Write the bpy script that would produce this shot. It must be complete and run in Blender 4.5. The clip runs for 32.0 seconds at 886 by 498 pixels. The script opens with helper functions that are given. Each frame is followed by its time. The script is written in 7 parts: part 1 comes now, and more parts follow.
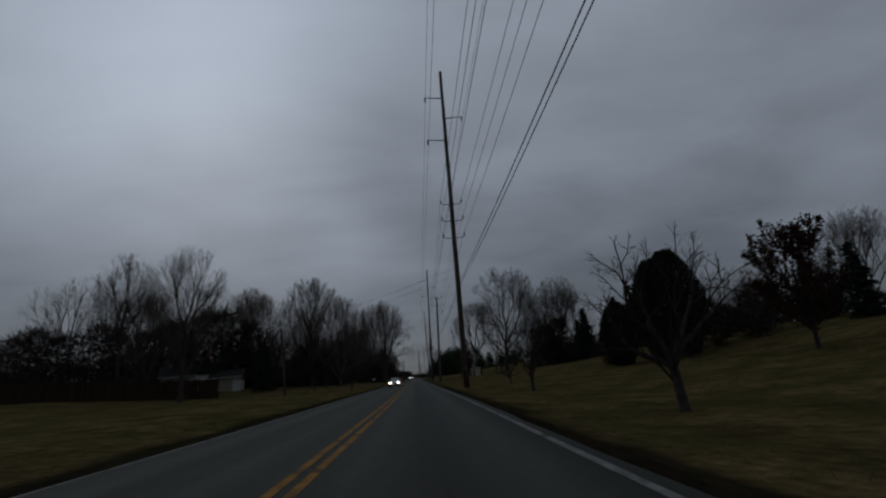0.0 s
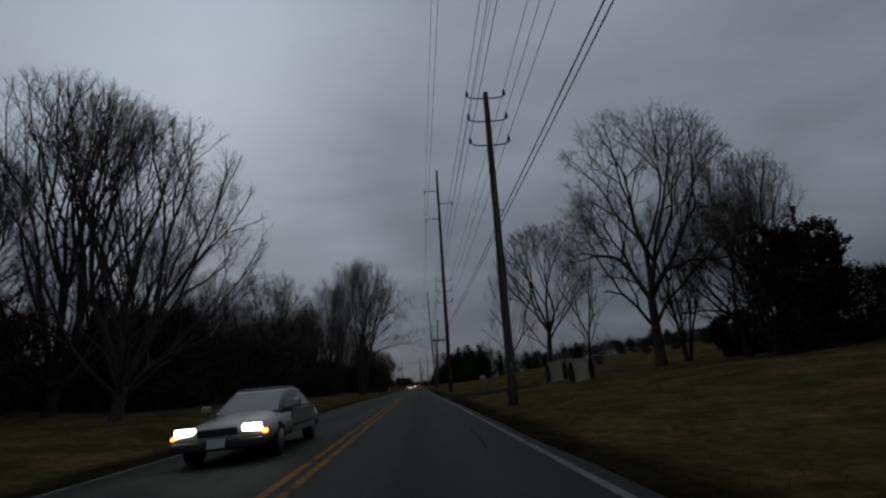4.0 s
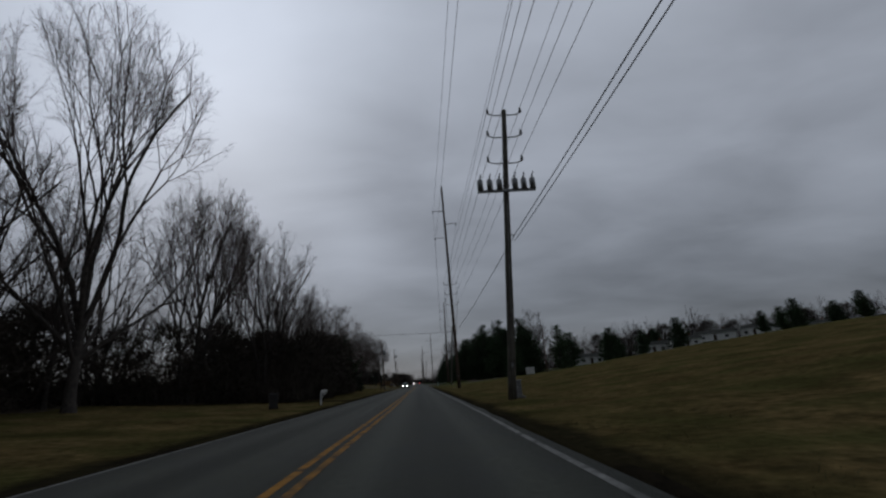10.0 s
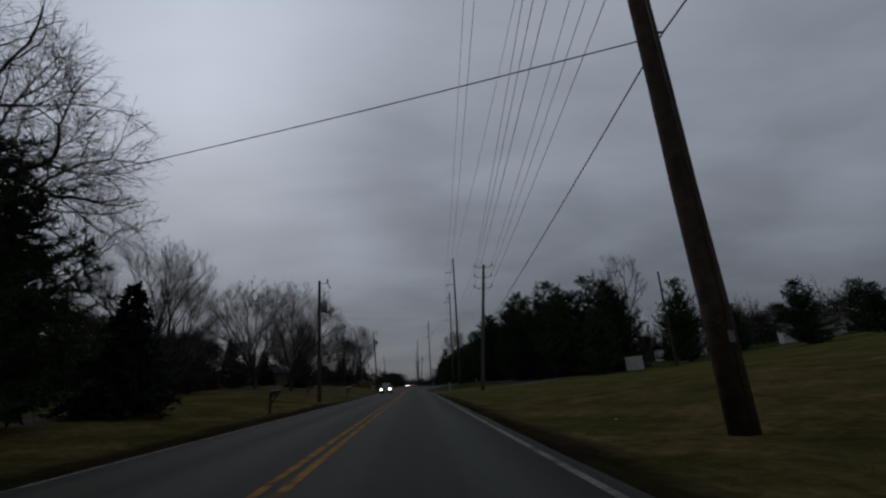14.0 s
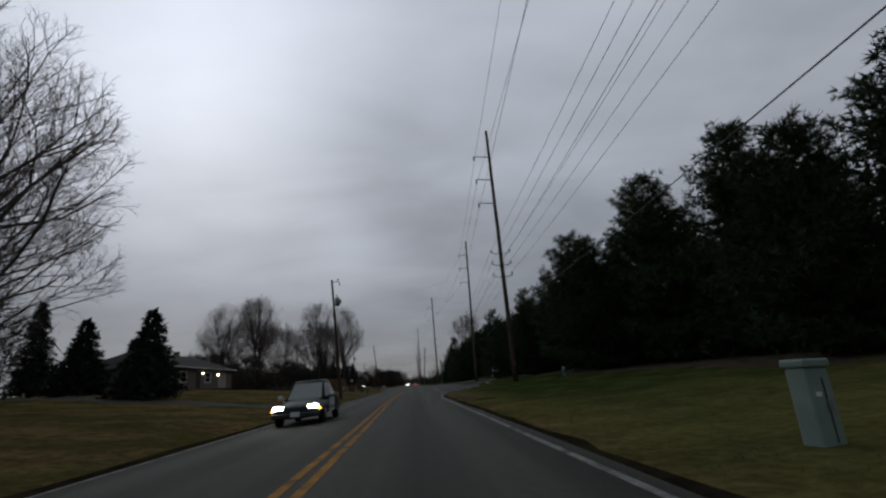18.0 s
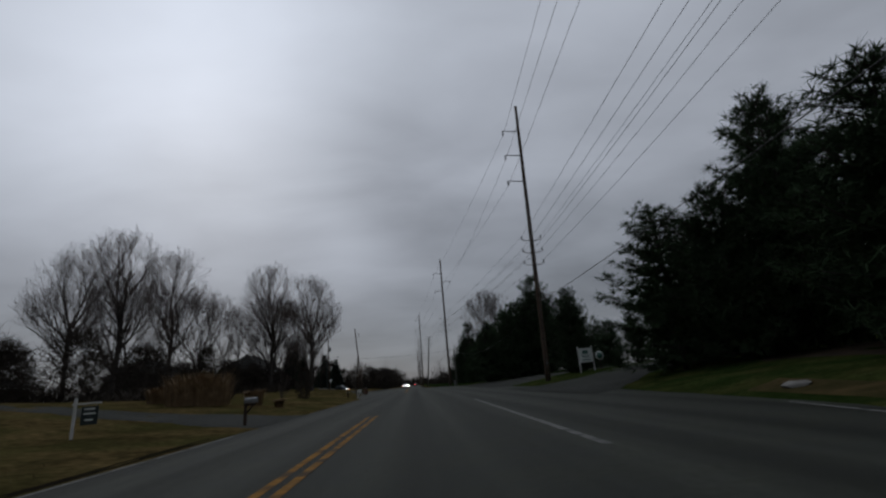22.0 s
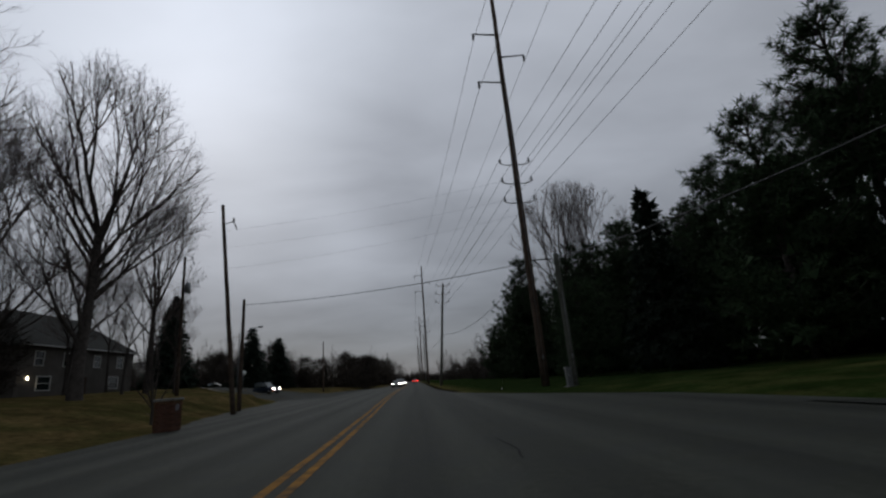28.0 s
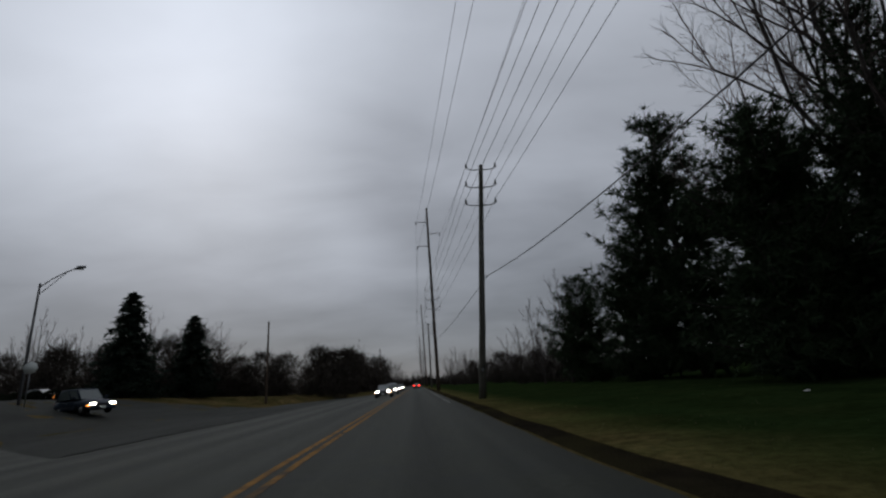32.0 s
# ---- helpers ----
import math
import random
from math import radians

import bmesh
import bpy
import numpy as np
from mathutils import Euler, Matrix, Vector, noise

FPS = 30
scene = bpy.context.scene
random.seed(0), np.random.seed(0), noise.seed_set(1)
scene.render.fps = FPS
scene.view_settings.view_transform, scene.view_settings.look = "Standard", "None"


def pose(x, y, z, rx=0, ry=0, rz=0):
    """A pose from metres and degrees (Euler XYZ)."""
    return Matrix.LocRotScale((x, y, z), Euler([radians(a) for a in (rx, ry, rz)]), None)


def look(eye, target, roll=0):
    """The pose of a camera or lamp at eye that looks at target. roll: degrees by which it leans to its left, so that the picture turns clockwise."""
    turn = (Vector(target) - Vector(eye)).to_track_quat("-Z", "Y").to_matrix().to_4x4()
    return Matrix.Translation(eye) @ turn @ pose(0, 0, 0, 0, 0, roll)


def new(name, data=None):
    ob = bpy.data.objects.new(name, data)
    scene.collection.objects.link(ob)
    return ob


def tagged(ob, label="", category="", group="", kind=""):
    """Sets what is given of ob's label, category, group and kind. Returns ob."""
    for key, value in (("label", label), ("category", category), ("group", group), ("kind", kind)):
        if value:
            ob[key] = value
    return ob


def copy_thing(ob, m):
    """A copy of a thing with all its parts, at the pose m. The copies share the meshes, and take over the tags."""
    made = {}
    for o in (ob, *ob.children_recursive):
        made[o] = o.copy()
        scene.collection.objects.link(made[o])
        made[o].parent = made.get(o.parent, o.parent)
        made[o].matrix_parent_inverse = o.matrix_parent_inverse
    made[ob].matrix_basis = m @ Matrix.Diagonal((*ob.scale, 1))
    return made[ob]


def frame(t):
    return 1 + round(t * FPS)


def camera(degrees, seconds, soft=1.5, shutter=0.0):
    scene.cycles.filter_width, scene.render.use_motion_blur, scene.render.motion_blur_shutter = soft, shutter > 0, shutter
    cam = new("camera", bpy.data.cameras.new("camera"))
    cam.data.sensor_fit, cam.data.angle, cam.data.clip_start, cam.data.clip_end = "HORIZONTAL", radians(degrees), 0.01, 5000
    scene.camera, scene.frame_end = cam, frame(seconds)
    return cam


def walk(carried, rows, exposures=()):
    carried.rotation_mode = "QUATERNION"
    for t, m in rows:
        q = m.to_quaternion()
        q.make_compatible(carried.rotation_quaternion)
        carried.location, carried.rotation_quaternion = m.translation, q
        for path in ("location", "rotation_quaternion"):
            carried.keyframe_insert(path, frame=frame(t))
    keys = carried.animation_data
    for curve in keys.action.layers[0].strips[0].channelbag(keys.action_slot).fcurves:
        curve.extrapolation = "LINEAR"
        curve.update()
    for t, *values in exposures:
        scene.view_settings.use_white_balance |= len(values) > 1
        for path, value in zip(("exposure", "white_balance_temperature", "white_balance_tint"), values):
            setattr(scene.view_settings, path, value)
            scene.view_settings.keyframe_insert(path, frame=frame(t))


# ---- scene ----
# A straight two-lane suburban road under heavy cloud. The road runs along +y; the car's own lane is x -1.9 to 1.9.
cam = camera(90.16, 32.0, soft=2.35)
# seconds, x, y, pitch, roll, yaw
ROWS = [
    (0.0, -0.05, 0.00, 15.92, 5.41, -3.19),
    (0.5, -0.03, 7.82, 16.30, 5.58, -3.34),
    (1.0, -0.01, 15.83, 16.54, 5.00, -3.76),
    (1.5, -0.02, 24.11, 16.36, 4.05, -3.38),
    (2.0, 0.02, 32.30, 17.10, 4.43, -2.35),
    (2.5, 0.02, 40.48, 16.95, 5.97, -2.14),
    (4.5, 0.07, 71.30, 16.86, 5.32, -3.18),
    (5.0, 0.05, 78.14, 16.94, 5.96, -3.35),
    (5.5, 0.04, 84.95, 16.98, 5.22, -3.31),
    (6.0, 0.02, 91.81, 16.97, 4.84, -3.50),
    (6.5, 0.01, 98.54, 16.62, 5.37, -3.55),
    (7.0, 0.00, 105.41, 15.47, 5.46, -3.28),
    (7.5, -0.01, 112.58, 15.55, 5.46, -3.32),
    (8.0, -0.01, 120.20, 15.83, 4.91, -2.91),
    (8.5, -0.02, 128.16, 15.95, 5.59, -3.08),
    (9.0, -0.02, 136.33, 16.31, 5.38, -3.39),
    (9.5, -0.05, 144.70, 16.26, 4.58, -3.20),
    (10.0, -0.07, 153.08, 16.63, 4.62, -2.87),
    (10.5, -0.07, 161.29, 16.30, 4.65, -3.07),
    (11.0, -0.02, 169.37, 16.30, 4.89, -3.21),
    (11.5, -0.02, 177.54, 16.74, 5.51, -3.34),
    (12.0, -0.03, 185.55, 16.45, 5.00, -3.77),
    (12.5, -0.02, 193.25, 16.88, 4.75, -3.83),
    (13.0, 0.01, 200.59, 16.88, 4.28, -3.64),
    (13.5, 0.06, 207.70, 16.86, 4.63, -3.81),
    (14.0, 0.08, 214.53, 16.79, 3.75, -3.59),
    (14.5, 0.07, 221.26, 16.35, 4.62, -2.89),
    (16.5, 0.05, 248.62, 16.26, 6.56, -2.70),
    (17.0, 0.06, 255.40, 16.22, 5.17, -3.54),
    (17.5, 0.04, 262.09, 16.62, 5.67, -3.24),
    (18.0, 0.03, 268.61, 16.54, 5.30, -3.48),
    (18.5, 0.02, 275.17, 16.74, 5.32, -3.60),
    (19.0, 0.01, 281.63, 17.28, 4.90, -3.53),
    (19.5, 0.00, 287.95, 18.16, 4.69, -3.26),
    (20.0, -0.03, 294.04, 17.79, 5.19, -3.24),
    (20.5, -0.04, 300.25, 17.40, 5.09, -3.26),
    (21.0, -0.01, 306.72, 17.46, 4.60, -2.79),
    (21.5, -0.01, 313.02, 17.10, 5.56, -3.00),
    (22.0, -0.01, 319.16, 16.67, 5.17, -3.44),
    (22.5, -0.01, 325.22, 16.30, 4.40, -3.33),
    (23.0, 0.01, 331.29, 16.30, 4.02, -3.04),
    (23.5, 0.02, 337.52, 16.49, 4.88, -2.94),
    (24.0, 0.04, 343.91, 16.17, 4.76, -3.10),
    (24.5, 0.04, 350.35, 15.93, 5.40, -3.16),
    (26.5, 0.03, 375.40, 16.30, 4.59, -3.07),
    (27.0, 0.02, 381.64, 16.25, 5.16, -3.37),
    (27.5, 0.01, 387.65, 16.35, 5.05, -3.48),
    (28.0, -0.00, 393.59, 16.20, 5.00, -3.50),
    (28.5, 0.00, 399.23, 16.42, 4.21, -3.07),
    (29.0, -0.01, 404.63, 16.24, 5.55, -3.65),
    (29.5, -0.01, 409.93, 16.25, 5.37, -3.67),
    (30.0, -0.02, 415.12, 16.49, 5.21, -3.84),
    (30.5, -0.03, 420.17, 16.58, 4.59, -3.23),
    (31.0, -0.04, 424.98, 16.58, 4.98, -3.20),
    (31.5, -0.05, 429.57, 16.77, 5.41, -3.59),
    (32.0, -0.06, 433.98, 16.75, 4.87, -3.35),
]
EXPOSURES = [(0.0, 0.12, 6260, 8), (1.0, 0.25, 6260, 8), (2.0, 0.12, 6280, 8), (6.0, 0.25, 6400, 10), (9.0, 0.58, 6450, 10), (10.0, 0.72, 6500, 10), (11.0, 0.42, 6450, 10), (14.0, 0.4, 6450, 10), (17.0, 0.74, 6620, 10), (19.0, 1.08, 6700, 10), (21.0, 0.86, 6650, 10), (22.0, 0.8, 6620, 10), (23.0, 0.5, 6550, 10), (24.0, 0.36, 6550, 10), (27.0, 0.76, 6680, 10), (27.5, 0.7, 6690, 10), (28.0, 0.9, 6700, 10), (29.0, 0.78, 6700, 10), (30.0, 0.88, 6700, 10), (31.0, 1.0, 6700, 10), (32.0, 0.86, 6700, 10)]
walk(cam, [(t, pose(x, y, 1.1, 90 + p, r, w)) for t, x, y, p, r, w in ROWS], EXPOSURES)


# ---------------------------------------------------------------- light
def world_sky():
    w = bpy.data.worlds.new("overcast_sky")
    scene.world = w
    w.use_nodes = True
    nt = w.node_tree
    nt.nodes.clear()
    N = nt.nodes.new
    L = nt.links.new
    out = N("ShaderNodeOutputWorld")
    bg = N("ShaderNodeBackground")
    bg.inputs["Strength"].default_value = 1.0
    L(bg.outputs[0], out.inputs[0])
    co = N("ShaderNodeTexCoord")
    nrm = N("ShaderNodeVectorMath")
    nrm.operation = "NORMALIZE"
    L(co.outputs["Generated"], nrm.inputs[0])
    sep = N("ShaderNodeSeparateXYZ")
    L(nrm.outputs[0], sep.inputs[0])

    def m(op, a, b=None, clamp=False):
        n = N("ShaderNodeMath")
        n.operation = op
        n.use_clamp = clamp
        for k, v in enumerate((a, b)):
            if v is None:
                continue
            if isinstance(v, (int, float)):
                n.inputs[k].default_value = v
            else:
                L(v, n.inputs[k])
        return n.outputs[0]

    zc = m("ADD", m("MAXIMUM", sep.outputs["Z"], 0.0), 0.22)
    px = m("DIVIDE", sep.outputs["X"], zc)
    py = m("DIVIDE", sep.outputs["Y"], zc)
    comb = N("ShaderNodeCombineXYZ")
    L(px, comb.inputs[0])
    L(py, comb.inputs[1])

    def cloud(scale, detail, rough, off):
        mp = N("ShaderNodeMapping")
        mp.inputs["Location"].default_value = off
        mp.inputs["Scale"].default_value = (scale, scale * 1.5, scale)
        L(comb.outputs[0], mp.inputs[0])
        n = N("ShaderNodeTexNoise")
        n.inputs["Scale"].default_value = 1.0
        n.inputs["Detail"].default_value = detail
        n.inputs["Roughness"].default_value = rough
        n.inputs["Distortion"].default_value = 0.3
        L(mp.outputs[0], n.inputs["Vector"])
        return n.outputs["Fac"]

    big = cloud(0.55, 3.0, 0.45, (1.3, 0.4, 0.0))
    mid = cloud(1.7, 5.0, 0.5, (4.1, 2.2, 0.0))

    def glow(d, power, amount):
        v = N("ShaderNodeVectorMath")
        v.operation = "DOT_PRODUCT"
        L(nrm.outputs[0], v.inputs[0])
        v.inputs[1].default_value = Vector(d).normalized()
        return m("MULTIPLY", m("POWER", m("MAXIMUM", v.outputs["Value"], 0.0), power), amount)

    # unseen sky behind and overhead kept dimmer, so less light reaches the ground
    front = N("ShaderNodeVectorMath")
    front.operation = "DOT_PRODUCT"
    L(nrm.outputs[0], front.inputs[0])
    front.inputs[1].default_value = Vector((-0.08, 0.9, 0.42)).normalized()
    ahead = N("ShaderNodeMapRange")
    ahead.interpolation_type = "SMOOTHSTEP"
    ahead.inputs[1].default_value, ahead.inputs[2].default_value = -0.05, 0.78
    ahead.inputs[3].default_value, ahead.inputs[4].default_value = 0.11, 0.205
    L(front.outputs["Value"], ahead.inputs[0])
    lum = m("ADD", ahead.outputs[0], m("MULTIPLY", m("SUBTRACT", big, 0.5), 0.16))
    lum = m("ADD", lum, m("MULTIPLY", m("SUBTRACT", mid, 0.5), 0.14))
    for d, power, amount in SKY_GLOWS:
        lum = m("ADD", lum, glow(d, power, amount))
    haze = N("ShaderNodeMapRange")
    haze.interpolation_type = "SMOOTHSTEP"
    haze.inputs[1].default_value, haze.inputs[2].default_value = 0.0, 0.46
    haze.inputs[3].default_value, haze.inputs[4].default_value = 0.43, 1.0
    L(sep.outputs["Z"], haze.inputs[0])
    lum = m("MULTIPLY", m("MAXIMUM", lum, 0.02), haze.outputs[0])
    tint = N("ShaderNodeMix")
    tint.data_type = "RGBA"
    tint.blend_type = "MULTIPLY"
    tint.inputs["Factor"].default_value = 1.0
    cl = N("ShaderNodeCombineColor")
    for k in range(3):
        L(lum, cl.inputs[k])
    L(cl.outputs[0], tint.inputs["A"])
    tint.inputs["B"].default_value = (0.915, 1.0, 1.16, 1)
    sky = N("ShaderNodeTexSky")
    sky.sky_type = "NISHITA"
    sky.sun_disc = False
    sky.sun_elevation = radians(SUN_ELEV)
    sky.sun_rotation = radians(SUN_AZ)
    mix = N("ShaderNodeMix")
    mix.data_type = "RGBA"
    mix.blend_type = "ADD"
    mix.inputs["Factor"].default_value = 0.002
    L(tint.outputs["Result"], mix.inputs["A"])
    L(sky.outputs[0], mix.inputs["B"])
    L(mix.outputs["Result"], bg.inputs["Color"])


# brighter and darker masses of the cloud deck: direction, tightness, amount
SKY_GLOWS = (
    ((-0.65, 1.0, 0.94), 16.0, 0.125),
    ((-0.40, 1.0, 0.80), 12.0, 0.09),
    ((0.70, 1.0, 0.75), 8.0, 0.065),
    ((-0.05, 1.0, 0.49), 60.0, -0.07),
    ((0.90, 1.0, 0.48), 24.0, -0.09),
    ((0.35, 1.0, 0.32), 24.0, -0.065),
    ((-0.13, 1.0, 0.34), 220.0, 0.05),
    ((1.17, 1.0, 0.40), 200.0, 0.05),
)
SUN_ELEV, SUN_AZ = 30.0, -25.0
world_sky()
sun = new("sun", bpy.data.lights.new("sun", "SUN"))
sun.data.energy = 0.05
sun.data.angle = radians(40)
sun.data.color = (1.0, 0.97, 0.93)
sun.matrix_world = look((0, 0, 60), (0.45 * 60, -0.9 * 60, 60 - 0.6 * 60))


# ---------------------------------------------------------------- materials
def mat(name, ca, cb, scale=4.0, rough=0.85, metal=0.0, bump=0.0, bump_scale=30.0, spread=0.0, cc=None, detail=6.0, coat=0.0, spec=None):
    """Two colours mixed by noise at two scales, an optional third in broad patches, fine bump, and a change from piece to piece."""
    m = bpy.data.materials.new(name)
    if spec is None:
        spec = 0.5 if metal or rough < 0.65 else 0.12
    m.use_nodes = True
    nt = m.node_tree
    N, L = nt.nodes.new, nt.links.new
    b = nt.nodes["Principled BSDF"]
    b.inputs["Roughness"].default_value = rough
    b.inputs["Metallic"].default_value = metal
    b.inputs["Specular IOR Level"].default_value = spec
    if coat:
        b.inputs["Coat Weight"].default_value = coat
    co = N("ShaderNodeTexCoord")
    n1 = N("ShaderNodeTexNoise")
    n1.inputs["Scale"].default_value = scale
    n1.inputs["Detail"].default_value = detail
    L(co.outputs["Object"], n1.inputs["Vector"])
    r1 = N("ShaderNodeMapRange")
    r1.inputs[1].default_value, r1.inputs[2].default_value = 0.32, 0.68
    L(n1.outputs["Fac"], r1.inputs[0])
    mx = N("ShaderNodeMix")
    mx.data_type = "RGBA"
    mx.inputs["A"].default_value = (*ca, 1)
    mx.inputs["B"].default_value = (*cb, 1)
    L(r1.outputs[0], mx.inputs["Factor"])
    col = mx.outputs["Result"]
    if cc:
        n2 = N("ShaderNodeTexNoise")
        n2.inputs["Scale"].default_value = scale * 0.13
        n2.inputs["Detail"].default_value = 4.0
        L(co.outputs["Object"], n2.inputs["Vector"])
        r2 = N("ShaderNodeMapRange")
        r2.inputs[1].default_value, r2.inputs[2].default_value = 0.42, 0.62
        L(n2.outputs["Fac"], r2.inputs[0])
        mx2 = N("ShaderNodeMix")
        mx2.data_type = "RGBA"
        L(r2.outputs[0], mx2.inputs["Factor"])
        L(col, mx2.inputs["A"])
        mx2.inputs["B"].default_value = (*cc, 1)
        col = mx2.outputs["Result"]
    if spread:
        oi = N("ShaderNodeObjectInfo")
        rr = N("ShaderNodeMapRange")
        rr.inputs[3].default_value, rr.inputs[4].default_value = 1 - spread, 1 + spread
        L(oi.outputs["Random"], rr.inputs[0])
        hs = N("ShaderNodeHueSaturation")
        L(rr.outputs[0], hs.inputs["Value"])
        L(col, hs.inputs["Color"])
        col = hs.outputs[0]
    L(col, b.inputs["Base Color"])
    if bump:
        n3 = N("ShaderNodeTexNoise")
        n3.inputs["Scale"].default_value = bump_scale
        n3.inputs["Detail"].default_value = 5.0
        L(co.outputs["Object"], n3.inputs["Vector"])
        bp = N("ShaderNodeBump")
        bp.inputs["Strength"].default_value = bump
        bp.inputs["Distance"].default_value = 0.05
        L(n3.outputs["Fac"], bp.inputs["Height"])
        L(bp.outputs[0], b.inputs["Normal"])
    return m


def emit(name, colour, strength):
    m = bpy.data.materials.new(name)
    m.use_nodes = True
    b = m.node_tree.nodes["Principled BSDF"]
    b.inputs["Base Color"].default_value = (*colour, 1)
    b.inputs["Emission Color"].default_value = (*colour, 1)
    b.inputs["Emission Strength"].default_value = strength
    return m


def glassy(name, colour, rough=0.06):
    m = bpy.data.materials.new(name)
    m.use_nodes = True
    b = m.node_tree.nodes["Principled BSDF"]
    b.inputs["Base Color"].default_value = (*colour, 1)
    b.inputs["Roughness"].default_value = rough
    b.inputs["Specular IOR Level"].default_value = 0.8
    return m


M_ASPHALT = mat("asphalt", (0.038, 0.041, 0.031), (0.056, 0.059, 0.046), 9.0, 0.7, bump=0.45, bump_scale=70, cc=(0.044, 0.047, 0.039), spec=0.10)
M_ASPHALT_OLD = mat("old_asphalt", (0.034, 0.036, 0.031), (0.054, 0.056, 0.049), 5.0, 0.85, bump=0.5, bump_scale=50, cc=(0.044, 0.046, 0.040), spec=0.06)


def streaks(m, scale, amount, lane=0.0):
    """Long worn streaks along y, as traffic leaves them."""
    nt = m.node_tree
    b = nt.nodes["Principled BSDF"]
    src = b.inputs["Base Color"].links[0].from_socket
    co, mp, n = nt.nodes.new("ShaderNodeTexCoord"), nt.nodes.new("ShaderNodeMapping"), nt.nodes.new("ShaderNodeTexNoise")
    mp.inputs["Scale"].default_value = scale
    n.inputs["Scale"].default_value = 1.0
    n.inputs["Detail"].default_value = 4.0
    nt.links.new(co.outputs["Object"], mp.inputs[0])
    nt.links.new(mp.outputs[0], n.inputs["Vector"])
    r = nt.nodes.new("ShaderNodeMapRange")
    r.inputs[1].default_value, r.inputs[2].default_value = 0.3, 0.7
    r.inputs[3].default_value, r.inputs[4].default_value = 1 - amount, 1 + amount
    nt.links.new(n.outputs["Fac"], r.inputs[0])
    hs = nt.nodes.new("ShaderNodeHueSaturation")
    nt.links.new(src, hs.inputs["Color"])
    val = r.outputs[0]
    if lane:
        # an oily dark strip down the middle of each lane, paler where the wheels run
        sx, w, mu = nt.nodes.new("ShaderNodeSeparateXYZ"), nt.nodes.new("ShaderNodeMath"), nt.nodes.new("ShaderNodeMath")
        nt.links.new(co.outputs["Object"], sx.inputs[0])
        mu.operation, w.operation = "MULTIPLY", "COSINE"
        mu.inputs[1].default_value = 2 * math.pi / 1.89
        nt.links.new(sx.outputs["X"], mu.inputs[0])
        nt.links.new(mu.outputs[0], w.inputs[0])
        k = nt.nodes.new("ShaderNodeMath")
        k.operation = "MULTIPLY_ADD"
        nt.links.new(w.outputs[0], k.inputs[0])
        k.inputs[1].default_value = -lane
        nt.links.new(val, k.inputs[2])
        val = k.outputs[0]
    nt.links.new(val, hs.inputs["Value"])
    nt.links.new(hs.outputs[0], b.inputs["Base Color"])


streaks(M_ASPHALT, (1.3, 0.015, 1), 0.26, 0.2)
streaks(M_ASPHALT_OLD, (0.4, 0.1, 1), 0.2)
M_GRAVEL = mat("worn_gravel", (0.125, 0.112, 0.094), (0.080, 0.073, 0.061), 3.0, 0.95, bump=0.7, bump_scale=30, cc=(0.075, 0.067, 0.05))
M_GRAVEL_WET = mat("wet_gravel", (0.058, 0.052, 0.042), (0.036, 0.033, 0.027), 3.0, 0.95, bump=0.7, bump_scale=30, cc=(0.046, 0.041, 0.031))
M_APRON = mat("wet_dark_asphalt", (0.014, 0.015, 0.014), (0.024, 0.025, 0.022), 4.0, 0.9, bump=0.6, bump_scale=40, cc=(0.020, 0.020, 0.016), spec=0.02)
M_TAR = mat("tar_seal", (0.010, 0.010, 0.011), (0.018, 0.018, 0.019), 20.0, 0.9)
M_WHITE_LINE = mat("worn_white_paint", (0.25, 0.25, 0.235), (0.13, 0.13, 0.12), 7.0, 0.85, bump=0.2, bump_scale=70)
M_YELLOW_LINE = mat("worn_yellow_paint", (0.36, 0.17, 0.022), (0.17, 0.085, 0.020), 5.0, 0.8, bump=0.2, bump_scale=70)
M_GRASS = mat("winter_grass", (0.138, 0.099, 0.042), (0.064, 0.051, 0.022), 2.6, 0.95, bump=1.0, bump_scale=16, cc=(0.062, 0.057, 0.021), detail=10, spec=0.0)


